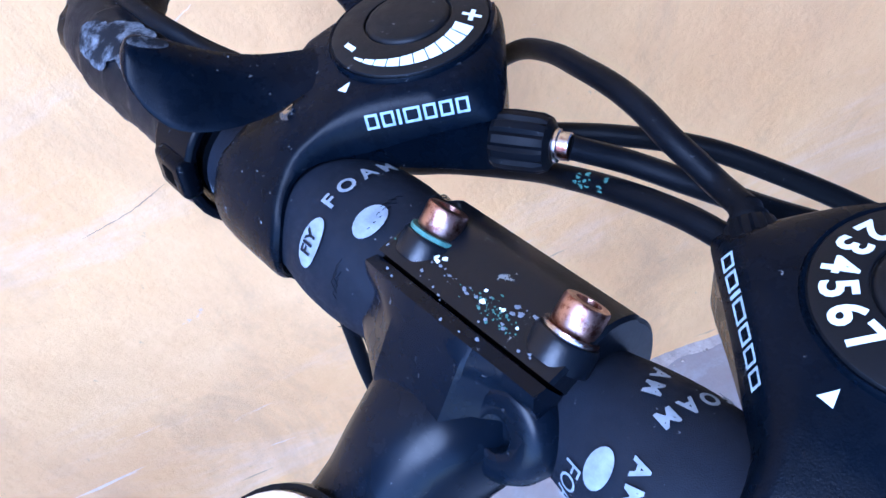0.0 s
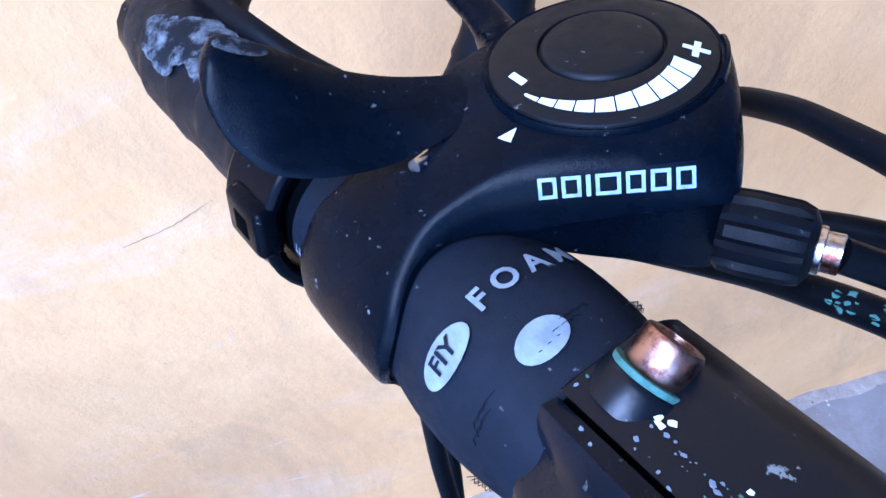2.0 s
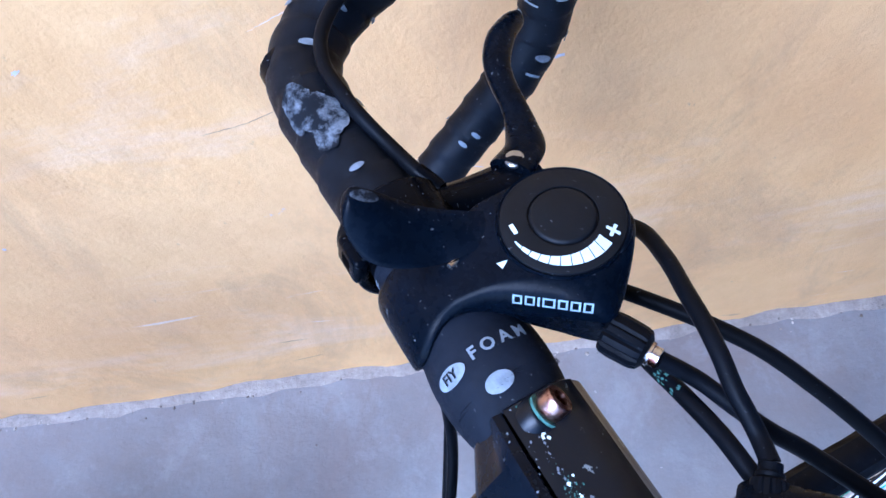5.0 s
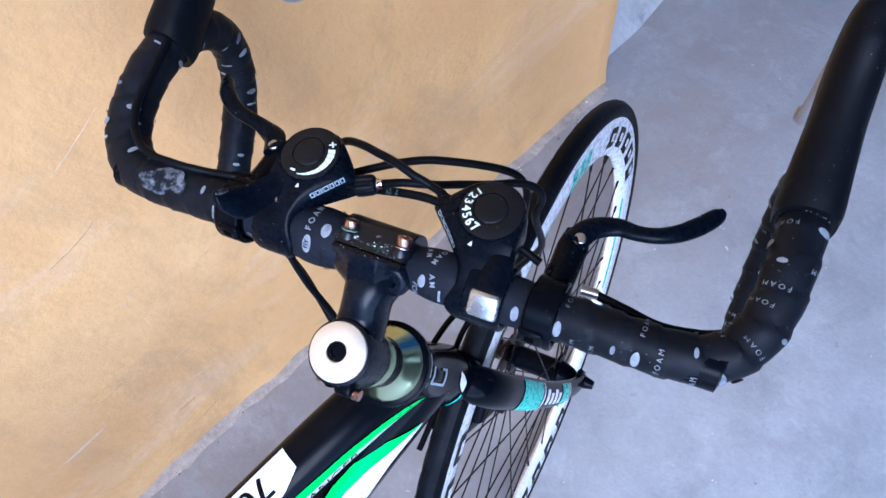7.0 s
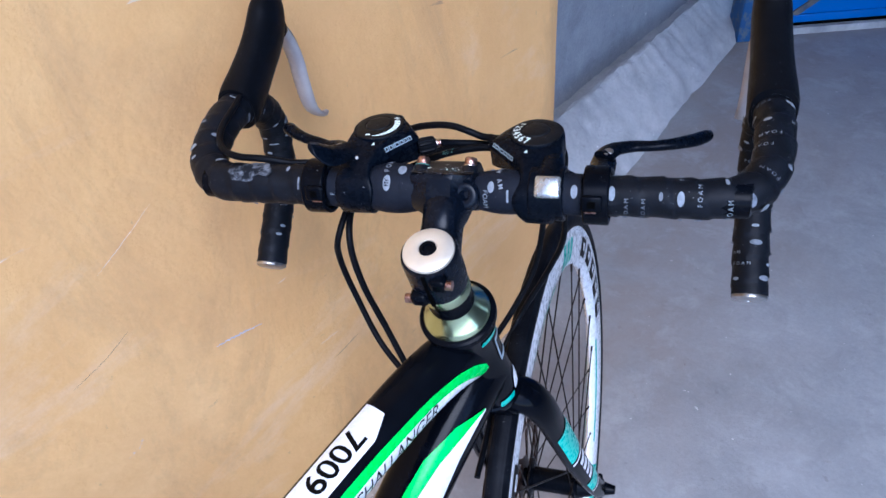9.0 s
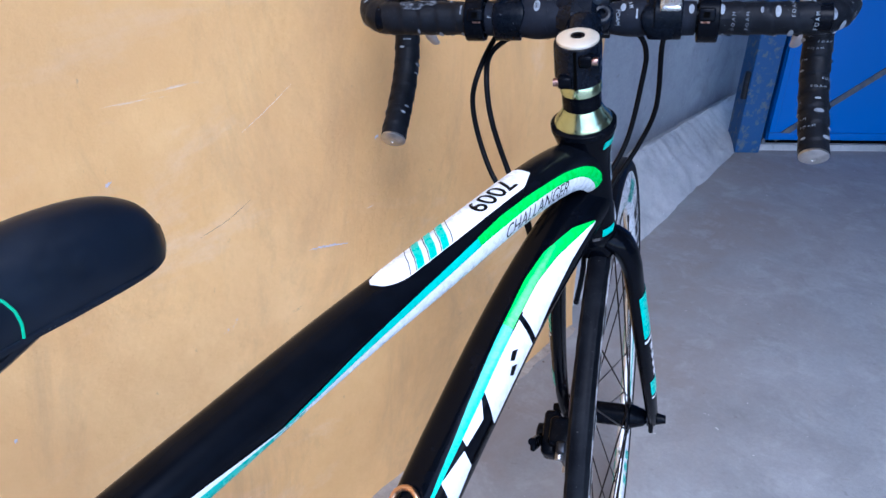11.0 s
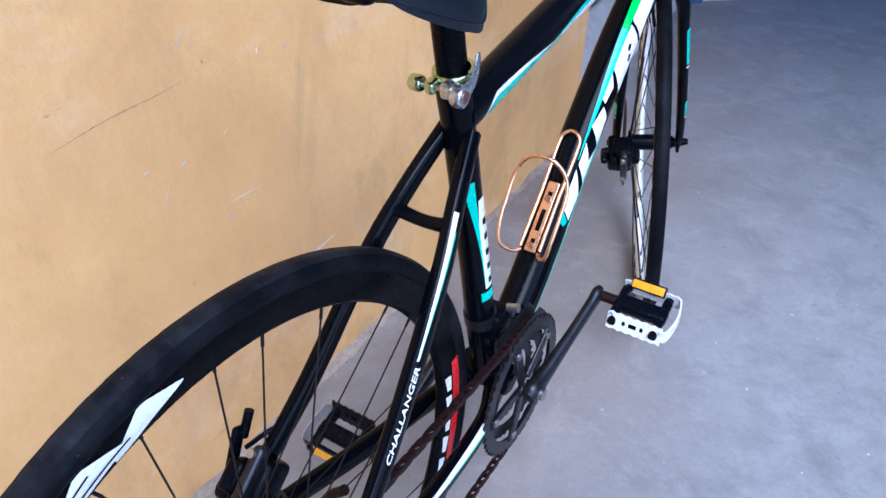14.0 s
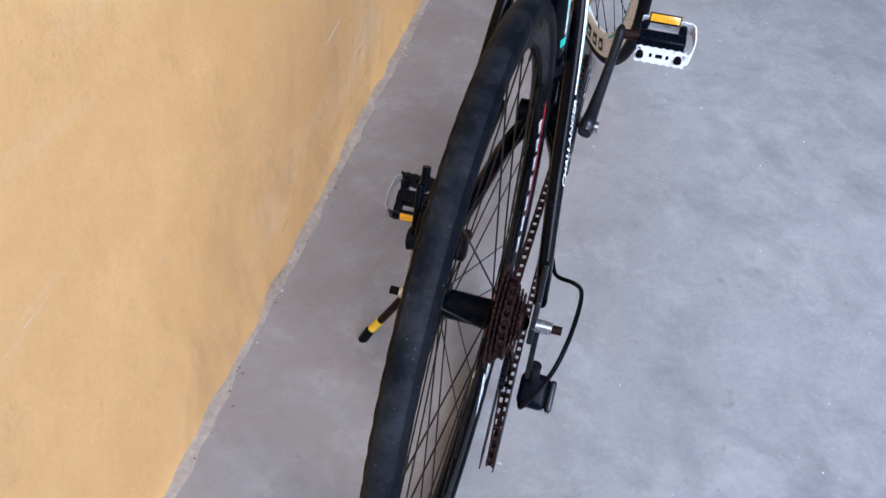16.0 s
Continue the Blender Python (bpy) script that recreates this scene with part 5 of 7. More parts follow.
for x in (0.0425, 0.0580):
    part("guide_cage", plate([(y, z) for y, z in cage_out], 0.0016, Matrix(((0, 0, 1, x), (1, 0, 0, 0), (0, 1, 0, 0), (0, 0, 0, 1)))), MAT_DARKSTEEL, bike, "dark steel derailleur cage", smooth=False)
for x, y, z, r in JOCKEY:
    part("guide_wheel", ring_plate(0.004, r, 0.0045, teeth=11, depth=0.004, m=Matrix.Translation((x, y, z))), MAT_RUBBER, bike, smooth=False)
part("hanger", plate([(0.010, 0.322), (-0.014, 0.324), (-0.030, 0.272), (-0.016, 0.262), (0.002, 0.296)], 0.006, Matrix(((0, 0, 1, 0.0715), (1, 0, 0, 0), (0, 1, 0, 0), (0, 0, 0, 1)))), MAT_DARKSTEEL, bike, bevel=0.001)


def cable(name, pts, r=0.0025, mat=None, label="black cable housing", m=None, n=10, parent=None):
    return part(name, Tube([(*p, r) for p in pts], 8).geo(n), mat or MAT_RUBBER, parent or bike, label, m)


cable("gear_cable", [(0.068, 0.125, 0.297), (0.077, 0.098, 0.303), (0.098, 0.078, 0.322), (0.108, 0.055, 0.340), (0.109, 0.020, 0.351), (0.105, -0.022, 0.352), (0.097, -0.052, 0.338), (0.083, -0.064, 0.300), (0.073, -0.060, 0.262), (0.070, -0.048, 0.248)])
cable("brake_cable", [(-0.060, 0.12, 0.415), (-0.066, 0.095, 0.418), (-0.080, 0.075, 0.405)])
cable("gear_cable", [(0.013, 0.55, 0.335), (0.016, 0.47, 0.270), (0.022, 0.42, 0.236), (0.034, 0.36, 0.244), (0.056, 0.20, 0.272), (0.065, 0.10, 0.305)], 0.0016, MAT_STEEL, "bare steel gear cable")
# front changer on the seat tube
fd = part("front_derailleur", soft_box(0.030, 0.036, 0.034, 0.006), MAT_SATIN, bike, "black front derailleur", pose(0.012, 0.402, 0.372, 0, 0, 0))
part("clamp_band", lathe([(0.0205, -0.008), (0.0205, 0.008)], 24, frame_to((-0.012, -0.014, 0.010), (0, -0.18, 1))), MAT_DARKSTEEL, fd)
part("fixing_bolt", rod((0.012, 0.012, 0.014), (0.026, 0.014, 0.018), 0.006, 10), MAT_STEEL, fd)
for x in (0.034, 0.050):
    part("chain_guide", plate([(0.372, 0.368), (0.452, 0.372), (0.470, 0.352), (0.450, 0.346), (0.372, 0.350)], 0.0016, Matrix(((0, 0, 1, x), (1, 0, 0, 0), (0, 1, 0, 0), (0, 0, 0, 1)))), MAT_DARKSTEEL, bike, smooth=False)

# prop stand
st = part("kickstand", Tube([(-0.045, 0.165, 0.262, 0.0065), (-0.075, 0.160, 0.225, 0.0065), (-0.14, 0.140, 0.10, 0.006), (-0.185, 0.127, 0.022, 0.006)], 6).geo(12), MAT_RUST, bike, "worn brown kickstand with a black foot")
part("foot", rod((-0.183, 0.1275, 0.026), (-0.197, 0.1235, -0.004), 0.0078, 12), MAT_RUBBER, st)
part("band", rod((-0.166, 0.1325, 0.054), (-0.180, 0.1285, 0.030), 0.0066, 12), MAT_YELLOW, st, "yellow band")

# ---- seat post, clamp, saddle ----
POST_DIR = Vector((0, -0.17, 1)).normalized()
post_at = lambda z: Vector((0, 0.326 - 0.17 * (z - 0.710), z))
part("seat_post", rod(post_at(0.69), post_at(0.812), 0.0148, 24), MAT_SATIN, bike, "satin black seat post")
cm = frame_to(post_at(0.716) + Vector((0.0025, 0, 0)), POST_DIR) @ Matrix.Scale(0.92, 4)
clamp = part("seat_clamp", lathe([(0.0172, -0.0085), (0.0215, -0.0085), (0.0225, -0.006), (0.0225, 0.006), (0.0215, 0.0085), (0.0172, 0.0085)], 28, caps=False), MAT_GOLDGREEN, bike, "pale metal quick-release seat clamp", cm)
part("pinch", soft_box(0.016, 0.016, 0.016, 0.004, Matrix.Translation((0.010, -0.026, 0))), MAT_SILVER, clamp)
part("pinch", soft_box(0.012, 0.016, 0.014, 0.004, Matrix.Translation((-0.010, -0.026, 0))), MAT_GOLDGREEN, clamp)
part("skewer", rod((-0.036, -0.027, 0.0), (0.020, -0.027, 0.0), 0.003, 10), MAT_STEEL, clamp)
part("nut", lathe([(0.007, 0), (0.0085, 0.002), (0.0085, 0.012), (0.007, 0.014)], 14, frame_to((-0.020, -0.027, 0), (-1, 0, 0.0), (0, 1, 0))), MAT_GOLDGREEN, clamp, "brassy adjusting nut")
part("cam", lathe([(0.0105, 0), (0.0115, 0.002), (0.0115, 0.010), (0.010, 0.012)], 22, frame_to((0.016, -0.027, -0.003), (1, 0, 0), (0, 1, 0))), MAT_SILVER, clamp)
part("pivot", rod((0.027, -0.027, -0.003), (0.0295, -0.027, -0.003), 0.006, 14), MAT_COPPERBOLT, clamp)
lev = Tube([(0.023, -0.025, -0.005, 0.0035, 0.0095), (0.024, -0.013, -0.001, 0.003, 0.0085), (0.024, -0.003, 0.004, 0.0024, 0.0072), (0.0235, 0.004, 0.010, 0.002, 0.0060), (0.023, 0.0085, 0.017, 0.0018, 0.0048), (0.0225, 0.0105, 0.0235, 0.0014, 0.003)], 6, (1, 0, 0))
part("lever", lev.geo(14), MAT_SILVER, clamp, "dull metal release lever")


SAD_Y0, SAD_Y1 = 0.165, 0.460
_st = [0.0, 0.03, 0.08, 0.16, 0.27, 0.38, 0.48, 0.58, 0.70, 0.82, 0.90, 0.95, 0.98, 1.0]
_hw = [0.020, 0.039, 0.0515, 0.0615, 0.0662, 0.0605, 0.0430, 0.0306, 0.0246, 0.0226, 0.0205, 0.0165, 0.0112, 0.003]
_zt = [0.857, 0.867, 0.873, 0.874, 0.871, 0.866, 0.864, 0.863, 0.865, 0.867, 0.865, 0.859, 0.851, 0.839]
_dp = [0.020, 0.034, 0.052, 0.066, 0.077, 0.080, 0.056, 0.042, 0.040, 0.040, 0.037, 0.031, 0.022, 0.008]


_rows = smooth_path(np.array([_st, _hw, _zt, _dp]).T, 6)


def saddle_at(t, u, off=0.0):
    """A point of the saddle's skin: t from rear to nose, u from -1 (left edge) over the top to 1 (right edge)."""
    hw, zt, dp = (float(np.interp(t, _rows[:, 0], _rows[:, k])) for k in (1, 2, 3))
    a = u * radians(104)
    x = hw * math.sin(a)
    power = 0.92 + 0.40 * min(1, max(0, (0.52 - t) / 0.12))
    drop = dp * 1.03 * ((1 - math.cos(a)) / 1.242) ** power
    groove = 0.005 * math.exp(-(x / 0.013) ** 2) * max(0, 1 - t / 0.5)
    y = SAD_Y0 + (SAD_Y1 - SAD_Y0) * t + 0.026 * math.exp(-(x / 0.019) ** 2) * max(0, 1 - t / 0.28) ** 2
    nx, nz = math.sin(a), math.cos(a)
    return Vector((x + nx * off, y, zt - drop - groove + nz * off))


g = Geo()
NT, NU = 96, 48
for i in range(NT + 1):
    t = (i / NT)
    t = 0.5 - 0.5 * math.cos(math.pi * t) if t < 0.5 else t
    for k in range(NU + 1):
        g.v.append(tuple(saddle_at(t, -1 + 2 * k / NU)))
w = NU + 1
g.f = [(i * w + k, (i + 1) * w + k, (i + 1) * w + k + 1, i * w + k + 1) for i in range(NT) for k in range(NU)]
under = len(g.v)
for i in range(NT + 1):
    L, R = Vector(g.v[i * w]), Vector(g.v[i * w + NU])
    mid = (L + R) / 2
    for k in range(5):
        q = L + (R - L) * (0.06 + 0.88 * k / 4)
        g.v.append((q.x, q.y, q.z + 0.004 + 0.006 * math.sin(math.pi * k / 4)))
g.f += [(under + i * 5 + k, under + i * 5 + k + 1, under + (i + 1) * 5 + k + 1, under + (i + 1) * 5 + k) for i in range(NT) for k in range(4)]
g.f += [(i * w, under + i * 5, under + (i + 1) * 5, (i + 1) * w) for i in range(NT)]
g.f += [(i * w + NU, (i + 1) * w + NU, under + (i + 1) * 5 + 4, under + i * 5 + 4) for i in range(NT)]
g.f += [tuple(range(w)) + tuple(under + k for k in range(4, -1, -1)), tuple(NT * w + k for k in range(w))[::-1] + tuple(under + NT * 5 + k for k in range(5))]
shell = Geo().add(g.v, g.f[:NT * NU])
saddle = part("saddle", shell, MAT_SADDLE, bike, "padded black vinyl saddle with green stitching and small badges", angle=60)
part("underside", Geo().add(g.v, g.f[NT * NU:]), MAT_UNDER, saddle, "dark plastic saddle base")
trim = Tube([(*saddle_at(0.05 + 0.90 * k / 30, 0.95, 0.0), 0.0012) for k in range(31)], 2)
part("edge_piping", trim.geo(6), MAT_SADDLE, saddle)
trim = Tube([(*saddle_at(0.05 + 0.90 * k / 30, -0.95, 0.0), 0.0012) for k in range(31)], 2)
part("edge_piping", trim.geo(6), MAT_SADDLE, saddle)


def stitch(pts, mat=None, r=0.0007, name="stitching", label="green stitching"):
    rows = []
    for (t0, u0), (t1, u1) in zip(pts, pts[1:]):
        for k in range(6):
            rows.append((*saddle_at(t0 + (t1 - t0) * k / 6, u0 + (u1 - u0) * k / 6, 0.0003), r))
    rows.append((*saddle_at(*pts[-1], 0.0003), r))
    part(name, Tube(rows, 1, smooth=False).geo(6), mat or MAT_STITCH, saddle, label)


MAT_LEATHERSEAM = plain("dull_seam", (0.022, 0.026, 0.036), 0.6, spec=0.2)
MAT_STITCH = plain("green_thread", (0.03, 0.42, 0.20), 0.6)
for sg in (1, -1):
    stitch([(0.211, sg * 0.625), (0.391, sg * 0.70), (0.424, sg * 0.60)])
    stitch([(0.424, sg * 0.60), (0.449, sg * 0.593), (0.480, sg * 0.580), (0.493, sg * 0.576)], MAT_LEATHERSEAM, 0.0007, "seam", "black seam")
    for k in range(4):
        t = 0.180 + 0.061 * k
        stitch([(t, sg * 0.505), (t - 0.003, sg * 0.54)], None, 0.0009, "stitch_mark")
for sg in (1, -1):
    stitch([(0.688, sg * 0.505), (0.700, sg * 0.512), (0.715, sg * 0.545), (0.729, sg * 0.62), (0.737, sg * 0.72), (0.739, sg * 0.82), (0.736, sg * 0.93)])


def saddle_field(corners, mat, name, label="", off=0.0007, n=6):
    """A printed four-sided field on the saddle; corners as (t, u) in turn."""
    g = Geo()
    a, b, c, d = (np.array(q, float) for q in corners)
    for i in range(n + 1):
        for k in range(n + 1):
            p, q = i / n, k / n
            g.v.append(tuple(saddle_at(*((a * (1 - p) + b * p) * (1 - q) + (d * (1 - p) + c * p) * q), off)))
    g.f = [(i * (n + 1) + k, (i + 1) * (n + 1) + k, (i + 1) * (n + 1) + k + 1, i * (n + 1) + k + 1) for i in range(n) for k in range(n)]
    return part(name, g, mat, saddle, label)


def between(corners, p0, p1, q0, q1):
    a, b, c, d = (np.array(q, float) for q in corners)
    at = lambda p, q: tuple((a * (1 - p) + b * p) * (1 - q) + (d * (1 - p) + c * p) * q)
    return at(p0, q0), at(p1, q0), at(p1, q1), at(p0, q1)


BADGE = ((0.606, 0.33), (0.671, 0.315), (0.684, 0.575), (0.624, 0.565))
saddle_field(BADGE, MAT_YELLOW, "badge", "small yellow badge", 0.0006)
saddle_field(between(BADGE, 0.09, 0.91, 0.0, 0.88), MAT_SADDLE, "badge_field", "", 0.0010)
for p0, p1, q0, q1 in ((0.24, 0.36, 0.10, 0.72), (0.64, 0.76, 0.10, 0.72), (0.40, 0.60, 0.34, 0.48), (0.09, 0.91, 0.02, 0.07)):
    saddle_field(between(BADGE, p0, p1, q0, q1), MAT_YELLOW, "badge_bar", "", 0.0013, 3)
# heavy blue blocks with pale edges stand for the maker's name
NAME_FIELD = ((0.497, 0.575), (0.683, 0.645), (0.676, 0.815), (0.511, 0.715))
for k in range(5):
    p0, p1 = 0.02 + 0.196 * k, 0.02 + 0.196 * k + 0.176
    block = tuple((t + 0.006 * (i > 1), u) for i, (t, u) in enumerate(between(NAME_FIELD, p0, p1, 0.02 + 0.06 * (k % 2), 0.98)))
    saddle_field(block, MAT_PALEBLUE, "name_block", "blue block with pale edges", 0.0006, 4)
    saddle_field(between(block, 0.10, 0.86, 0.08, 0.90), MAT_BLUE, "name_block_fill", "", 0.0009, 4)
    saddle_field(between(block, 0.40, 0.64, 0.30 + 0.2 * (k % 2), 0.74), MAT_SADDLE, "name_block_gap", "", 0.0012, 3)
for sg in (1, -1):
    part("rail", Tube([(sg * 0.018, 0.202, 0.838, 0.0035), (sg * 0.020, 0.222, 0.822, 0.0035), (sg * 0.021, 0.26, 0.812, 0.0035), (sg * 0.021, 0.34, 0.812, 0.0035), (sg * 0.014, 0.40, 0.828, 0.0035), (sg * 0.006, 0.43, 0.838, 0.0035)], 6).geo(8), MAT_DARKSTEEL, saddle)
part("seat_bracket", soft_box(0.050, 0.040, 0.026, 0.006, Matrix.Translation((0, 0.306, 0.811))), MAT_SATIN, bike, "black saddle bracket")
part("bumper", soft_box(0.030, 0.020, 0.018, 0.007, Matrix.Translation((0, 0.200, 0.824))), MAT_PLASTIC, saddle)

# ---- bottle cage on the down tube ----
dm = frame_to(down_tube.at(0.214, 90), Vector(down_tube.Y[21]), Vector(down_tube.T[21]))  # x up the tube, z away from it
cage = part("bottle_cage", soft_box(0.098, 0.016, 0.004, 0.0012, Matrix.Translation((0.005, 0, 0.004))), MAT_COPPER, bike, "copper coloured wire bottle cage", dm)
for x, l in ((-0.032, 0.012), (0.000, 0.030), (0.034, 0.012)):
    part("slot", soft_box(l, 0.006, 0.001, 0.0003, Matrix.Translation((x, 0, 0.0064))), MAT_INK, cage)
for x in (-0.036, 0.030):
    part("bolt", rod((x, 0, 0.005), (x, 0, 0.0105), 0.0045, 12), MAT_COPPERBOLT, cage)
wire = 0.0027
part("wire_loop", Tube([(-0.040, 0.014, 0.007, wire), (0.04, 0.013, 0.006, wire), (0.105, 0.014, 0.006, wire), (0.120, 0.010, 0.008, wire), (0.125, 0, 0.008, wire), (0.120, -0.010, 0.008, wire), (0.105, -0.014, 0.006, wire), (0.04, -0.013, 0.006, wire), (-0.040, -0.014, 0.007, wire)], 8).geo(10), MAT_COPPER, cage)
half = [(-0.044, 0.013, 0.006), (-0.050, 0.020, 0.014), (-0.047, 0.033, 0.032), (-0.025, 0.0375, 0.044), (0.010, 0.0385, 0.049), (0.038, 0.0375, 0.054), (0.056, 0.031, 0.062), (0.066, 0.018, 0.071), (0.069, 0, 0.075)]
part("wire_hoop", Tube([(*p, wire) for p in half] + [(x, -y, z, wire) for x, y, z in half[-2::-1]], 8).geo(10), MAT_COPPER, cage)

# ---- the cockpit: stem, handlebar, shifters, levers, cables ----
# Its axes: u to the right along the bar, v ahead, w up along the steering axis; the stem's cap is the origin.
AX_V, AX_W = 0.060, -0.0135


def rolled(geo2, s, tube, ang, flip, off=0.0006):
    """Lays a flat drawing round a tube, its baseline round the girth."""
    k = -1 if flip else 1
    return tube.wrap(Geo().add([(k * y, -k * x, 0) for x, y, *_ in geo2.v], geo2.f), s, ang, 1, 1, off)


stem_g = Geo()
# arm from steerer clamp to bar clamp
stem_g.join(Tube([(0, -0.004, -0.0215, 0.0178, 0.0150), (-0.0002, 0.012, -0.0212, 0.0152, 0.0150), (-0.0006, 0.024, -0.0195, 0.0140, 0.0152), (-0.0004, 0.034, -0.0160, 0.0138, 0.0162), (0.0000, 0.042, -0.0145, 0.0158, 0.0160), (-0.0006, 0.050, -0.0150, 0.0185, 0.0140)], 6, (1, 0, 0), power=0.8).geo(24))
stem_g.join(lathe([(0.0165, -0.0390), (0.0192, -0.0375), (0.0196, -0.030), (0.0196, -0.006), (0.0190, -0.0035), (0.0165, -0.0030)], 36))
stem = part("stem", stem_g, MAT_STEM, bike, "satin black stem with worn paint and rusty bolts", BAR)


def sector_prism(a0, a1, radius, r_in, u0, u1, n=18):
    """A solid arc round the bar between two angles (0 ahead, 90 up)."""
    g = Geo()
    for k in range(n + 1):
        a = radians(a0 + (a1 - a0) * k / n)
        r = radius(math.degrees(a))
        for u in (u0, u1):
            for q in (r_in, r):
                g.v.append((u, AX_V + q * math.cos(a), AX_W + q * math.sin(a)))
    for k in range(n):
        a, b = 4 * k, 4 * k + 4
        g.f += [(a, b, b + 1, a + 1), (a + 2, a + 3, b + 3, b + 2), (a + 1, b + 1, b + 3, a + 3), (a, a + 2, b + 2, b)]
    e = 4 * n
    g.f += [(0, 1, 3, 2), (e, e + 2, e + 3, e + 1)]
    return g


def clamp_block(a0, a1, radius, r_in, us, cut, n=30):
    """A solid arc round the bar whose outside is cut back towards its ends."""
    g = Geo()
    m = len(us)
    for k in range(n + 1):
        a = radians(a0 + (a1 - a0) * k / n)
        for u in us:
            r = max(r_in + 0.001, radius(math.degrees(a)) - cut(u, math.degrees(a)))
            g.v += [(u, AX_V + r_in * math.cos(a), AX_W + r_in * math.sin(a)), (u, AX_V + r * math.cos(a), AX_W + r * math.sin(a))]
    w = 2 * m
    for k in range(n):
        for i in range(m - 1):
            p, q = k * w + 2 * i, (k + 1) * w + 2 * i
            g.f += [(p + 1, q + 1, q + 3, p + 3), (p, p + 2, q + 2, q)]
        for i in (0, m - 1):
            p, q = k * w + 2 * i, (k + 1) * w + 2 * i
            g.f.append((p, q, q + 1, p + 1))
    for k in (0, n):
        g.f += [(k * w + 2 * i, k * w + 2 * i + 1, k * w + 2 * i + 3, k * w + 2 * i + 2) for i in range(m - 1)]
    return g


rear_r = lambda a: min(0.0238 - 0.0030 * max(0, (104 - a) / 8), 0.0222 / max(0.2, math.cos(radians(a - 125)))) if a < 185 else 0.0215 - 0.0040 * min(1, (a - 185) / 30)
US = [-0.0240, -0.0232, -0.0200, -0.0160, -0.0110, -0.0080, 0.0, 0.0060, 0.0068, 0.0130, 0.0134, 0.0180, 0.0200]
part("bar_clamp", clamp_block(97, 268, rear_r, 0.0128, US, lambda u, a: max(0.55 * max(0, -0.0110 - u) * min(1, max(0.3, (a - 96) / 24)), min(0.0085, 1.15 * max(0, u - 0.0060)) * min(1, max(0.1, (a - 100) / 22)))), MAT_STEM, stem, angle=20)
front_r = lambda a: min(0.0199, 0.0186 / max(0.2, math.cos(radians(a - 72)))) if a > 25 else 0.0192
UF = [-0.0244, -0.0238, -0.0200, -0.0120, 0.0, 0.0100, 0.0160, 0.0196, 0.0202]
face = part("face_plate", clamp_block(-88, 94.5, front_r, 0.0128, UF, lambda u, a: 0.0008 * (abs(u + 0.0021) > 0.0221)), MAT_CHIPPED, stem, "chipped black face plate", angle=24)
for u, mat in ((-0.0185, MAT_COPPERBOLT), (0.0155, MAT_COPPERBOLT)):
    base = Vector((u, 0.0664, 0.0022))
    axis = Vector((0.02, 0.92, 0.39))
    fm = frame_to(base, axis)
    part("boss", lathe([(0.0062, -0.004), (0.0060, 0.0000), (0.0055, 0.0008)], 24, fm), MAT_CHIPPED, face)
    part("washer", lathe([(0.0052, 0.0009), (0.0053, 0.0014), (0.0052, 0.0018)], 20, fm), MAT_VERDIGRIS if u < 0 else MAT_CHROME, face)
    hd = part("clamp_bolt", lathe([(0.0040, 0.0018), (0.0043, 0.0022), (0.0043, 0.0066), (0.0040, 0.0071), (0.0024, 0.0072), (0.0022, 0.0040), (0.0004, 0.0040)], 24, fm), mat, stem, "rusty socket-head bolt")
# flattened rear ear with its socket
ear = frame_to((0.0141, 0.0458, -0.0014), (0.04, -0.62, 0.78))
part("clamp_ear", lathe([(0.0110, -0.012), (0.0104, -0.0045), (0.0092, -0.0018), (0.0076, -0.0010), (0.0037, -0.0009), (0.0034, -0.0012), (0.0032, -0.0060), (0.0004, -0.0060)], 36, ear), MAT_STEM, stem, angle=50)
# socket floor coloured near-black for the shade down the hole
part("socket", lathe([(0.0033, -0.0052), (0.0033, -0.0050), (0.0003, -0.0050)], 6, ear), MAT_HOLE_SHADE, stem, "hexagon socket floor, blackened for shade")
rng = random.Random(5)
# chipped paint and pale crust along the slot and the face plate
for k in range(30):
    a = rng.choice([92, 91, 88, 86, 82, 97, 99]) + rng.uniform(-3, 3)
    u = min(0.018, max(-0.023, rng.choice((-0.017, -0.009, 0.004, 0.012)) + rng.gauss(0, 0.0026)))
    r = (front_r(a) if a < 95 else rear_r(max(a, 97))) + 0.00012
    c = Vector((u, AX_V + r * math.cos(radians(a)), AX_W + r * math.sin(radians(a))))
    n = rng.choice((5, 6, 7))
    sz = rng.uniform(0.00010, 0.0006)
    g = Geo().add([(sz * rng.uniform(0.5, 1.2) * math.cos(6.283 * i / n), sz * rng.uniform(0.4, 1.0) * math.sin(6.283 * i / n), 0.0001) for i in range(n)], [tuple(range(n))])
    part("paint_chip", g, MAT_SCUFF if rng.random() < 0.85 else MAT_VERDIGRIS, face, "", frame_to(c, (0, math.cos(radians(a)), math.sin(radians(a)))), False)
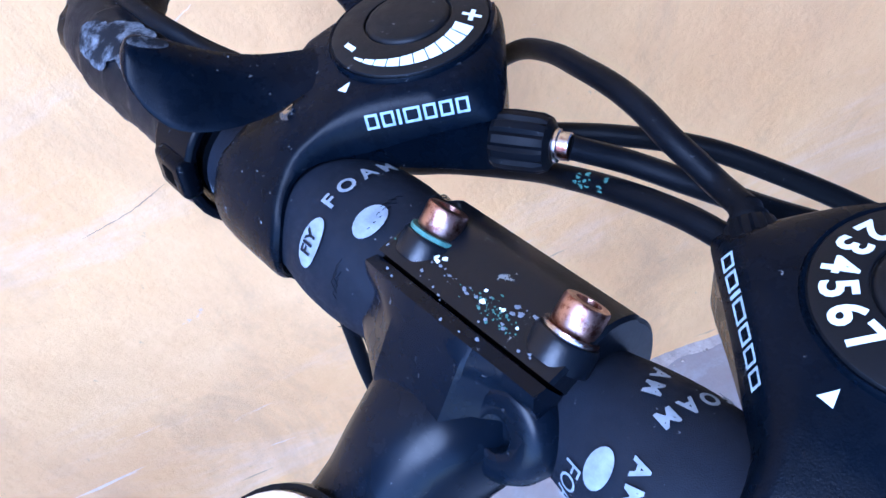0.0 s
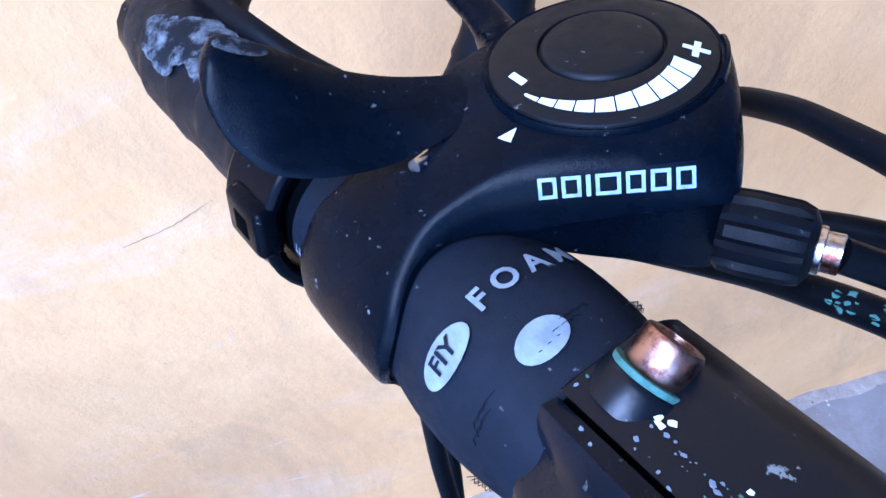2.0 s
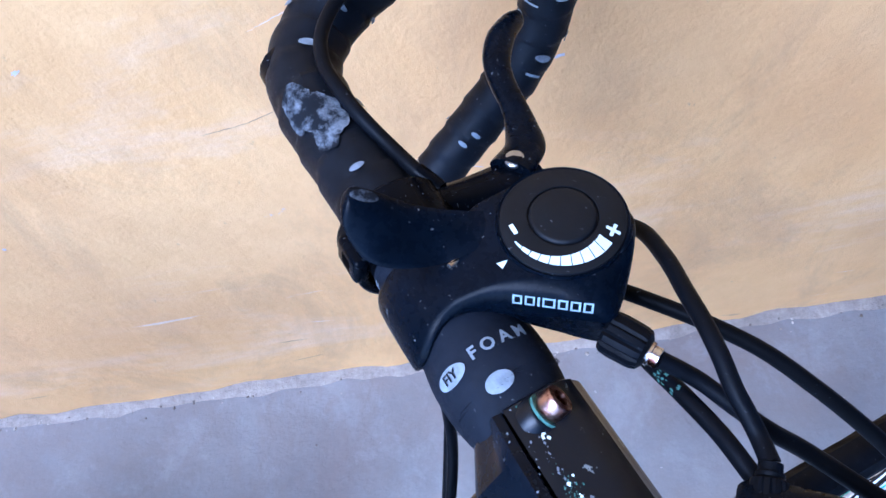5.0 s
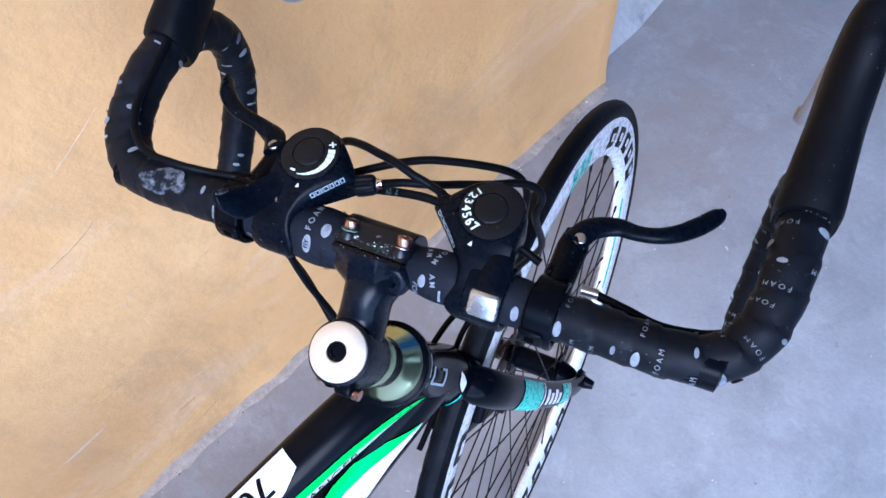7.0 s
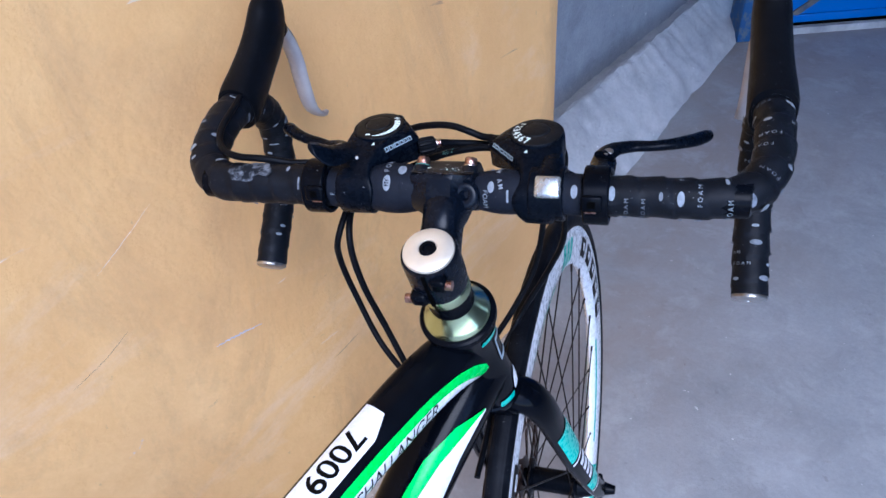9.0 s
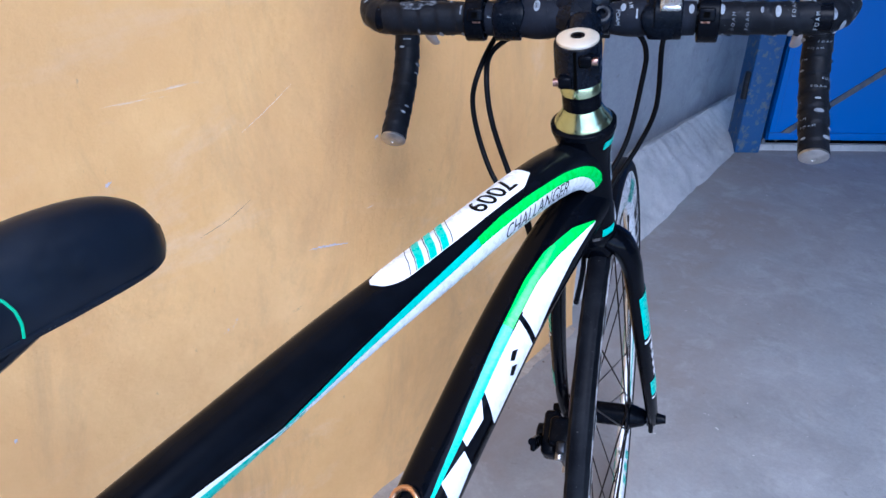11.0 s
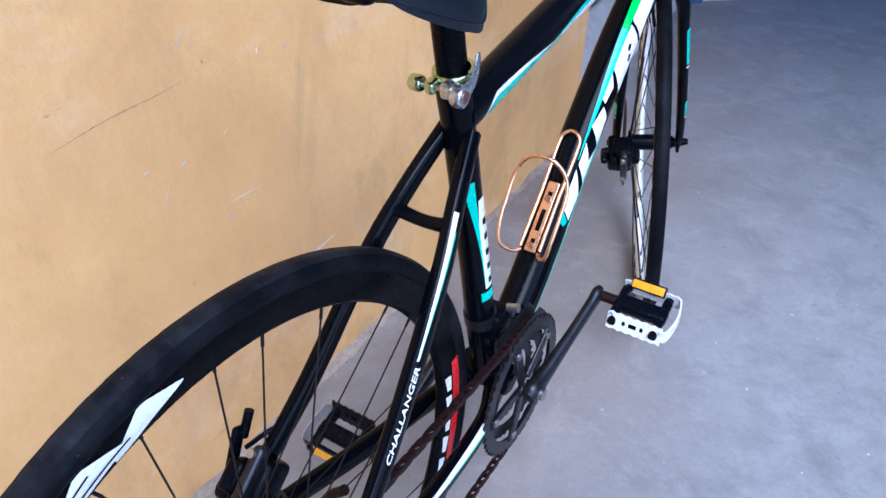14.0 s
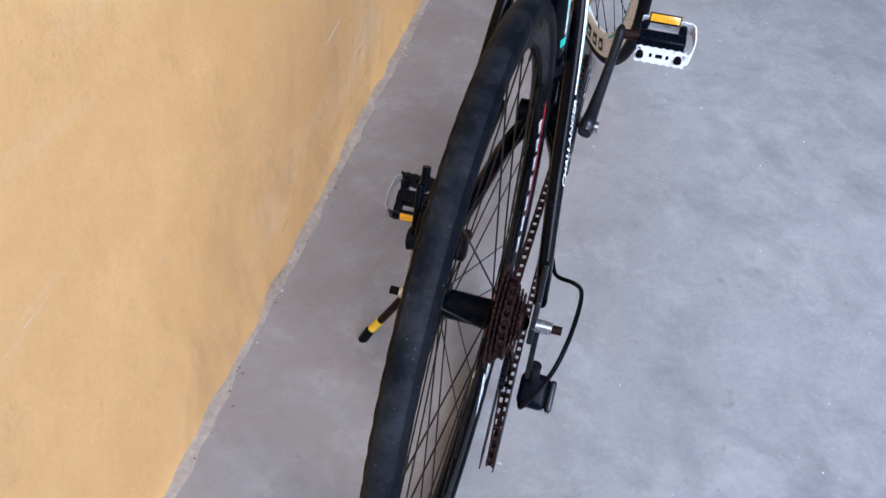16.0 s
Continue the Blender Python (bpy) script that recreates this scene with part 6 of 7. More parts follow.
for u0, a0, su, sa, count, lo, hi, mat in ((-0.0135, 78, 0.0012, 2.0, 6, 0.0005, 0.0013, MAT_MINT), (-0.005, 82, 0.0040, 2.5, 16, 0.0001, 0.0006, MAT_SCUFF),
                                           (0.004, 83, 0.0030, 3.0, 60, 0.00008, 0.0004, MAT_VERDIGRIS), (0.002, 80, 0.004, 2.0, 6, 0.0003, 0.0008, MAT_MINT), (0.008, 74, 0.0012, 2.0, 7, 0.0003, 0.0009, MAT_SCUFF)):
    for k in range(count):
        a, u = rng.gauss(a0, sa), rng.gauss(u0, su)
        r = front_r(a) + 0.00010 + 0.00002 * (k % 5)
        c = Vector((u, AX_V + r * math.cos(radians(a)), AX_W + r * math.sin(radians(a))))
        n = rng.choice((6, 7, 8))
        sz = rng.uniform(lo, hi)
        g = Geo().add([(sz * rng.uniform(0.3, 1.3) * math.cos(6.283 * i / n), sz * rng.uniform(0.3, 1.0) * math.sin(6.283 * i / n), 0.0001) for i in range(n)], [tuple(range(n))])
        part("paint_chip", g, mat, face, "", frame_to(c, (0, math.cos(radians(a)), math.sin(radians(a)))), False)
# the shade down the slot is put in as a near-black strip
part("slot_shade", box(-0.0238, 0.0190, AX_V - 0.0022, AX_V - 0.0008, AX_W + 0.010, AX_W + 0.0172), MAT_HOLE_SHADE, stem, "black strip that stands for shade in the clamp slot")
# cap on the steerer
cap = part("stem_cap", lathe([(0.0172, -0.0032), (0.0175, -0.0022), (0.0171, -0.0008), (0.0140, 0.0008), (0.0075, 0.0016), (0.0062, 0.0012), (0.0060, -0.0006), (0.0002, -0.0006)], 40), MAT_CAP, bike, "pale gold domed stem cap", BAR)
part("cap_bolt", lathe([(0.0058, -0.0005), (0.0056, 0.0010), (0.0034, 0.0012), (0.0030, -0.0002), (0.0002, -0.0002)], 24), MAT_SATIN, cap, "black socket bolt")
# a thin black block stands for the shaded pinch slot
part("pinch_shade", box(-0.0012, 0.0012, -0.0204, -0.0150, -0.038, -0.0040), MAT_HOLE_SHADE, stem)
for w, u in ((-0.012, 0.0085), (-0.031, -0.0085)):
    part("pinch_boss", soft_box(0.012, 0.010, 0.011, 0.003, Matrix.Translation((u, -0.0175, w))), MAT_SATIN, stem)
    s = 1 if u > 0 else -1
    part("pinch_bolt", rod((u + s * 0.005, -0.0190, w), (u + s * 0.0095, -0.0190, w), 0.0034, 14), MAT_COPPERBOLT, stem, "browned pinch bolt")

# handlebar: the bare core, foam sleeves beside the stem, tape on the bends and drops
END_V, END_W = 0.0845, -0.1635
BARX = BAR @ pose(0.0015, AX_V, AX_W, 0, 1.0, 0.5) @ pose(0, -AX_V, -AX_W)  # the bar sits slightly askew in its clamp
TO_BARX = BARX.inverted() @ BAR
side_path = [(0.165, AX_V, AX_W), (0.186, 0.064, -0.0150), (0.2010, 0.077, -0.0165), (0.2085, 0.098, -0.0165), (0.2110, 0.128, -0.0190), (0.2115, 0.158, -0.0310), (0.2115, 0.180, -0.0550),
             (0.2115, 0.1840, -0.082), (0.2115, 0.172, -0.1080), (0.2113, 0.150, -0.1295), (0.2112, 0.120, -0.1465), (0.2112, END_V, END_W)]
core_rows = [(-u, v, w, 0.012) for u, v, w in side_path[::-1]] + [(u, v, w, 0.012) for u, v, w in side_path]
bar = part("handlebar", Tube(core_rows, 4).geo(16), MAT_SATIN, bike, "black wrapped drop handlebar", BARX)


def bound(tube, pitch, lift, n=28):
    """Tape wound round a tube in overlapping turns."""
    g = Geo()
    ns = int(tube.length / 0.0022)
    for i in range(ns + 1):
        s = tube.length * i / ns
        for k in range(n):
            a = 360 * k / n
            ph = (s / pitch + k / n) % 1.0
            o = lift * (ph if ph < 0.9 else (1 - ph) * 9) + 0.0004 * noise.noise(Vector((s * 90, k * 0.5, 2)))
            g.v.append(tuple(tube.at(s, a, o)))
    g.f = [(i * n + k, i * n + (k + 1) % n, (i + 1) * n + (k + 1) % n, (i + 1) * n + k) for i in range(ns) for k in range(n)]
    g.f += [tuple(range(n))[::-1], tuple(ns * n + k for k in range(n))]
    return g


def print_mark(kind, r):
    if kind == 0:
        return disc2(0.0044, 0.0022, 14)
    if kind == 1:
        return disc2(0.0026, 0.0013, 12)
    if kind == 2:
        return quad2(-0.004, 0.004, -0.0007, 0.0007, 0, 3)
    return letters("F O A M", 0.0038)


for sgn in (-1, 1):
    # foam sleeve next to the stem; its rows run towards the left so that angle 0 lies ahead and 90 up
    us = (-0.0225, -0.089) if sgn < 0 else (0.089, 0.0180)
    sleeve_t = Tube([(us[0] + (us[1] - us[0]) * k / 8, AX_V, AX_W, (0.0152, 0.0170, 0.0179, 0.0177, 0.0164, 0.0156, 0.0155, 0.0154, 0.0150)[k if sgn < 0 else 8 - k] - (0.0 if sgn < 0 else 0.0026 if k > 3 else 0.0012)) for k in range(9)], 3, (0, 1, 0))
    sleeve = part("foam_sleeve", sleeve_t.geo(40), MAT_FOAM, bar, "matt black foam sleeve with pale print")
    S_at = lambda u: us[0] - u
    turned = lambda g, deg: g.moved(Matrix.Rotation(radians(deg), 4, "Z"))
    if sgn < 0:
        part("print", rolled(disc2(0.0056, 0.0028, 24), S_at(-0.0428), sleeve_t, 118, False), MAT_PRINT, sleeve, "pale oval mark")
        part("print", rolled(letters("FIY", 0.0040, 0, 0.0001), S_at(-0.0428), sleeve_t, 118, False, 0.0009), MAT_FOAM, sleeve)
        part("print", rolled(disc2(0.0042, 0.0029, 20), S_at(-0.0333), sleeve_t, 83, False), MAT_PRINT, sleeve, "pale oval mark")
        for x in (-0.0016, 0.0, 0.0016):
            part("print", rolled(quad2(x - 0.0002, x + 0.0002, -0.0012, 0.0012, 0.3), S_at(-0.0333), sleeve_t, 83, False, 0.0009), MAT_FOAM, sleeve)
        part("print", rolled(letters("F O A M", 0.0052, 0, 0.00015), S_at(-0.0440), sleeve_t, 63, False), MAT_PRINT, sleeve, "pale lettering")
        part("print", rolled(letters("F", 0.0048), S_at(-0.0845), sleeve_t, 150, False), MAT_PRINT, sleeve, "pale lettering")
        part("print", rolled(disc2(0.0046, 0.0022, 18), S_at(-0.0800), sleeve_t, 128, False), MAT_PRINT, sleeve)
    else:
        part("print", rolled(turned(letters("F O A M", 0.0042, 0, 0.00015), -15), S_at(0.0352), sleeve_t, 48, True), MAT_PRINT, sleeve, "pale lettering")
        part("print", rolled(turned(letters("A M", 0.0040, 0, 0.00015), 17), S_at(0.0282), sleeve_t, 50, True), MAT_PRINT, sleeve, "pale lettering")
        part("print", rolled(disc2(0.0038, 0.0023, 20), S_at(0.0300), sleeve_t, 118, True), MAT_PRINT, sleeve, "pale oval mark")
        part("print", rolled(turned(letters("A M", 0.0042, 0, 0.00015), 15), S_at(0.0360), sleeve_t, 110, True), MAT_PRINT, sleeve, "pale lettering")
        part("print", rolled(quad2(-0.004, 0.004, -0.0007, 0.0007, 0, 3), S_at(0.0415), sleeve_t, 140, True), MAT_PRINT, sleeve)
        part("print", rolled(letters("FOAM", 0.0048), S_at(0.0260), sleeve_t, 152, True), MAT_PRINT, sleeve)
        part("print", rolled(disc2(0.0044, 0.0022, 18), S_at(0.0850), sleeve_t, 122, True), MAT_PRINT, sleeve)
    tr = 0.0142 if sgn < 0 else 0.0128
    rows = [(sgn * 0.092, AX_V, AX_W, tr), (sgn * 0.13, AX_V, AX_W, tr)] + [(sgn * u, v, w, (tr if sgn < 0 else 0.0126) if w > -0.06 else 0.0134) for u, v, w in side_path]
    tape_t = Tube(rows, 8)
    tape = part("bar_tape", bound(tape_t, 0.0165 if sgn < 0 else 0.019, 0.0010 if sgn < 0 else 0.0013), MAT_TAPE, bar, "black wound bar tape with worn pale print", angle=20)
    rng = random.Random(11 + sgn)
    s, row = 0.018, 0
    while s < tape_t.length - 0.010:
        a0 = rng.uniform(0, 90)
        for k in range(4):
            if rng.random() < (0.55 if sgn < 0 else 0.35):
                continue
            a = a0 + 90 * k + rng.uniform(-8, 8)
            kind = (0, 3, 3, 1)[(row + k) % 4] if sgn > 0 else (0, 2, 1, 1)[(row + k) % 4]
            part("print", rolled(print_mark(kind, 0), s + rng.uniform(-0.0015, 0.0015), tape_t, a, sgn > 0, 0.0014 if sgn < 0 else 0.0017), MAT_PRINT if rng.random() < 0.6 else MAT_SCUFF, tape)
        s += rng.choice((0.0085, 0.011))
        row += 1
    if sgn < 0:
        # rubbed pale patch on the bend
        base_a = min(range(0, 360, 4), key=lambda a: -tape_t.at(0.057, a)[2])
        rg = random.Random(3)
        for k, (ds, da, w, h) in enumerate(((-0.004, -8, 0.0120, 0.0075), (0.008, 12, 0.0085, 0.0060), (-0.013, 4, 0.0060, 0.0045), (0.001, 26, 0.0065, 0.0030))):
            n = 40
            g = Geo().add([(w * rg.uniform(0.80, 1.05) * math.cos(6.283 * i / n), h * rg.uniform(0.80, 1.05) * math.sin(6.283 * i / n), 0) for i in range(n)], [tuple(range(n))])
            part("scuff", tape_t.wrap(g, 0.060 + ds, base_a + da, 1, 1, 0.00125 + 0.00006 * k), MAT_RUB, tape, "rubbed pale patch")
    tip = Vector(tape_t.P[-1])
    dirn = Vector(tape_t.T[-1])
    part("end_plug", lathe([(0.0130, -0.001), (0.0137, 0.0005), (0.0137, 0.0025), (0.0105, 0.0045), (0.0030, 0.0048), (0.0028, 0.0040)], 28, frame_to(tip, dirn)), MAT_STEEL, bar, "shiny metal bar end plug")

# ---- brake hoods with their levers ----
for sgn in (-1, 1):
    def ring(c, hw, hh, lean, n=24):
        t = Vector((0, math.cos(lean), math.sin(lean)))
        up = Vector((0, -math.sin(lean), math.cos(lean)))
        out = []
        for k in range(n):
            a = 2 * math.pi * k / n
            ca, sa = (math.copysign(abs(v) ** 0.8, v) for v in (math.cos(a), math.sin(a)))
            out.append(tuple(Vector((sgn * 0.2115, c[0], c[1])) + Vector((1, 0, 0)) * hw * 0.84 * ca + up * hh * sa))
        return out
    st = np.array([(0.150, -0.0270, 0.0190, 0.0190, -0.25), (0.158, -0.0275, 0.0205, 0.0205, -0.2), (0.180, -0.0260, 0.0190, 0.0205, 0.0), (0.205, -0.0225, 0.0172, 0.0205, 0.15),
                   (0.228, -0.0180, 0.0168, 0.0215, 0.25), (0.246, -0.0110, 0.0160, 0.0220, 0.45), (0.258, -0.0010, 0.0140, 0.0180, 0.8), (0.264, 0.0080, 0.0100, 0.0110, 1.1), (0.266, 0.0125, 0.0040, 0.0050, 1.2)])
    hood = part("brake_hood", loft([ring((r[0], r[1]), r[2], r[3], r[4]) for r in smooth_path(st, 4)]), MAT_RUBBER, bike, "black rubber brake hood", BARX)
    lever_t = Tube([(sgn * 0.2115, 0.252, -0.018, 0.0075, 0.006), (sgn * 0.2110, 0.262, -0.038, 0.0080, 0.0050), (sgn * 0.2100, 0.262, -0.066, 0.0085, 0.0042), (sgn * 0.2085, 0.252, -0.096, 0.0085, 0.0040),
                    (sgn * 0.2060, 0.246, -0.120, 0.0075, 0.0036), (sgn * 0.2040, 0.256, -0.138, 0.0055, 0.0030), (sgn * 0.203, 0.264, -0.142, 0.003, 0.002)], 6, (1, 0, 0))
    part("brake_lever", lever_t.geo(14), MAT_LEVERGREY, hood, "worn grey brake lever")
    part("pivot_block", soft_box(0.022, 0.016, 0.022, 0.005, Matrix.Translation((sgn * 0.2115, 0.252, -0.022))), MAT_SATIN, hood)

# ---- auxiliary brake levers on the bar ----
for sgn in (-1, 1):
    clampring = sector_prism(0, 360, lambda a: 0.0198, 0.0164, sgn * 0.0905, sgn * 0.1075, 36)
    aux = part("auxiliary_brake_lever", clampring, MAT_SATIN, bike, "black auxiliary brake lever clamped to the bar", BARX, bevel=0.0012)
    piv = Vector((sgn * 0.1022, 0.1060, -0.0265))
    body = loft([[(sgn * (0.0990 + hw * math.cos(a)), v, w + hh * math.sin(a)) for a in np.linspace(0, 2 * math.pi, 17)[:-1]] for v, w, hw, hh in
                 ((0.066, -0.0150, 0.0090, 0.0150), (0.078, -0.0190, 0.0088, 0.0120), (0.090, -0.0240, 0.0090, 0.0085), (0.102, -0.0290, 0.0092, 0.0062), (0.112, -0.0310, 0.0070, 0.0050))])
    part("lever_body", body, MAT_SATIN, aux)
    line = [(0.1000, 0.1040, -0.0255), (0.1060, 0.1150, -0.0300), (0.1190, 0.1215, -0.0335), (0.1310, 0.1215, -0.0330), (0.1420, 0.1235, -0.0335), (0.1525, 0.1290, -0.0370), (0.1620, 0.1385, -0.0440), (0.1690, 0.1480, -0.0500), (0.1715, 0.1520, -0.0520)]
    if sgn < 0:
        line = [(-0.1000, 0.1020, -0.0215), (-0.1065, 0.1110, -0.0265), (-0.1185, 0.1160, -0.0310), (-0.1270, 0.1185, -0.0300), (-0.1370, 0.1205, -0.0285), (-0.1460, 0.1240, -0.0275), (-0.1560, 0.1315, -0.0300), (-0.1640, 0.1400, -0.0360), (-0.1670, 0.1440, -0.0385)]
    wide = ((0.0078, 0.0040), (0.0074, 0.0036), (0.0060, 0.0036), (0.0050, 0.0036), (0.0050, 0.0038), (0.0054, 0.0040), (0.0056, 0.0042), (0.0050, 0.0040), (0.0028, 0.0028))
    lt = Tube([(*(TO_BARX @ Vector(p)), *r) for p, r in zip(line, wide)], 8, (0, 0.8, -0.3))
    part("lever_blade", lt.geo(16), MAT_PLASTIC, aux, "curved black lever blade")
    part("pivot", lathe([(0.0036, 0), (0.0036, 0.0010), (0.0030, 0.0016)], 18, frame_to(piv + Vector((0, 0, 0.0040)), (0, 0.25, 1))), MAT_STEEL, aux, "bright pivot pin")
    # hinged tab with its slot at the back of the ring
    part("clamp_tab", soft_box(0.0140, 0.0056, 0.0112, 0.002, pose(sgn * 0.0968, 0.0446, -0.0032, -28, 0, 0)), MAT_SATIN, aux)
    # the shade in the tab's slot is a small black block
    part("clamp_slot_shade", soft_box(0.0060, 0.0020, 0.0055, 0.0008, pose(sgn * 0.0968, 0.0428, -0.0024, -28, 0, 0)), MAT_HOLE_SHADE, aux)
    part("clamp_screw", rod((sgn * 0.0957 - 0.003, 0.0425, -0.0078), (sgn * 0.0957 + 0.0040, 0.0425, -0.0078), 0.0021, 12), MAT_COPPERBOLT, aux)
    stop = ((-0.1040, 0.0797, -0.0122), (-0.1130, 0.0770, -0.0087)) if sgn < 0 else ((0.1120, 0.0790, -0.0250), (0.1215, 0.0795, -0.0255))
    part("cable_stop", rod(*stop, 0.0032, 12), MAT_SATIN if sgn < 0 else MAT_STEEL, aux)
    # the left housing lies along the bar, the right one runs under the tape
    if sgn < 0:
        cable("brake_cable", [(-0.1050, 0.0795, -0.0120), (-0.1130, 0.0770, -0.0085), (-0.1270, 0.0745, -0.0060), (-0.1400, 0.0725, -0.0010), (-0.1520, 0.0720, 0.0010), (-0.1660, 0.0725, 0.0015), (-0.1790, 0.0775, 0.0010), (-0.1900, 0.0890, -0.0005), (-0.1965, 0.1060, -0.0030), (-0.1990, 0.1300, -0.0075), (-0.2030, 0.1520, -0.0140)], 0.0027, None, "black brake cable housing", BARX)
    else:
        cable("brake_cable", [(0.119, 0.0793, -0.0255), (0.138, 0.0765, -0.0260), (0.158, 0.0735, -0.0255), (0.178, 0.0760, -0.0245), (0.190, 0.0800, -0.0230)], 0.0027, None, "black brake cable housing", BARX)

# ---- gear shifters ----
def rounded_ring(corners, r, n=4):
    """A closed ring of points through four or more corners, each rounded by r."""
    out = []
    m = len(corners)
    for i in range(m):
        p, a, b = Vector(corners[i]), Vector(corners[i - 1]), Vector(corners[(i + 1) % m])
        p0 = p + (a - p).normalized() * min(r, (a - p).length * 0.45)
        p1 = p + (b - p).normalized() * min(r, (b - p).length * 0.45)
        for k in range(n + 1):
            t = k / n
            out.append(tuple(p0 * (1 - t) ** 2 + p * 2 * t * (1 - t) + p1 * t * t))
    return out


def smooth_loft(rings, per=5):
    """Lofts rings after smoothing the run of each of their points."""
    flat = smooth_path([[c for p in r for c in p] for r in rings], per)
    return loft([[tuple(row[i:i + 3]) for i in range(0, len(row), 3)] for row in flat])


def drape(geo2, at, x_dir, normal, tree, off=0.00012, most=0.0012):
    """Lays a flat drawing on a surface, dropping it along the normal."""
    m = frame_to(at, normal, x_dir)
    z = Vector(normal).normalized()
    g2 = finer(geo2, most)
    g = Geo()
    for x, y, *_ in g2.v:
        p = m @ Vector((x, y, 0.012))
        hit, nrm, _, _ = tree.ray_cast(p, -z, 0.03)
        g.v.append(tuple(hit + z * off) if hit else tuple(m @ Vector((x, y, 0))))
    g.f = g2.f
    return g


def open_block(w, h, t):
    """A flat hollow block that stands for a letter of the maker's name."""
    if w < 2.2 * t:
        return quad2(-w / 2, w / 2, -h / 2, h / 2)
    g = quad2(-w / 2, w / 2, h / 2 - t, h / 2).join(quad2(-w / 2, w / 2, -h / 2, -h / 2 + t))
    return g.join(quad2(-w / 2, -w / 2 + t, -h / 2 + t, h / 2 - t)).join(quad2(w / 2 - t, w / 2, -h / 2 + t, h / 2 - t))


# body sections in the dial's axes, front to back, for the left one, in millimetres:
# top y, z; inward y, z; left edge; fold; face x, drop; lip x, drop; depth
SHIFTER_ROWS = [
    (19.0, -3.0, 0, -1, -5.0, 5.0, 5.6, 1.0, 6.0, 3.0, 9.0),
    (17.4, -1.0, 0, -1, -9.5, 8.0, 9.8, 0.6, 10.8, 2.4, 14.0),
    (13.0, -0.6, 0, -1, -14.8, 13.0, 15.0, 1.0, 16.4, 4.0, 17.0),
    (8.0, -0.6, 0, -1, -18.0, 16.5, 19.6, 1.8, 21.5, 5.6, 19.0),
    (2.0, -0.6, 0, -1, -19.6, 18.0, 23.6, 2.6, 26.8, 7.6, 23.0),
    (-3.5, -0.6, 0, -1, -19.6, 18.0, 25.6, 2.8, 30.0, 8.8, 24.5),
    (-8.0, -0.6, 0, -1, -19.6, 16.5, 23.6, 2.6, 27.2, 9.0, 24.0),
    (-14.5, -0.9, 0, -1, -19.8, 13.2, 18.4, 2.6, 21.3, 9.6, 21.5),
    (-20.0, -1.6, 0, -1, -20.0, 10.0, 13.8, 2.2, 16.5, 9.8, 19.0),
    (-26.0, -3.0, 0, -1, -20.0, 7.0, 9.6, 2.2, 11.5, 9.4, 15.0),
    (-32.0, -5.2, 0.05, -1, -20.0, 4.8, 6.4, 2.2, 7.2, 7.0, 10.5),
    (-38.0, -7.8, 0.12, -0.99, -20.2, 3.2, 4.4, 1.8, 5.0, 4.0, 5.8),
    (-43.3, -11.4, 0.4, -0.92, -20.5, 3.0, 4.0, 0.8, 4.6, 2.4, 3.8),
    (-47.7, -14.6, 0.63, -0.78, -21.0, 4.8, 5.6, 0.7, 6.0, 2.2, 3.4),
    (-51.2, -18.6, 0.81, -0.58, -21.0, 6.6, 7.2, 0.7, 7.6, 2.0, 3.2),
    (-53.8, -23.4, 0.94, -0.34, -21.0, 7.0, 7.5, 0.7, 7.8, 2.0, 3.0),
    (-54.9, -29.4, 1.0, -0.03, -20.6, 5.6, 6.0, 0.7, 6.2, 1.8, 2.8),
    (-53.8, -35.6, 0.96, 0.28, -19.5, 3.0, 3.4, 0.7, 3.6, 1.6, 2.6),
    (-50.4, -41.0, 0.81, 0.58, -18.5, 1.0, 1.4, 0.7, 1.6, 1.6, 2.4),
]


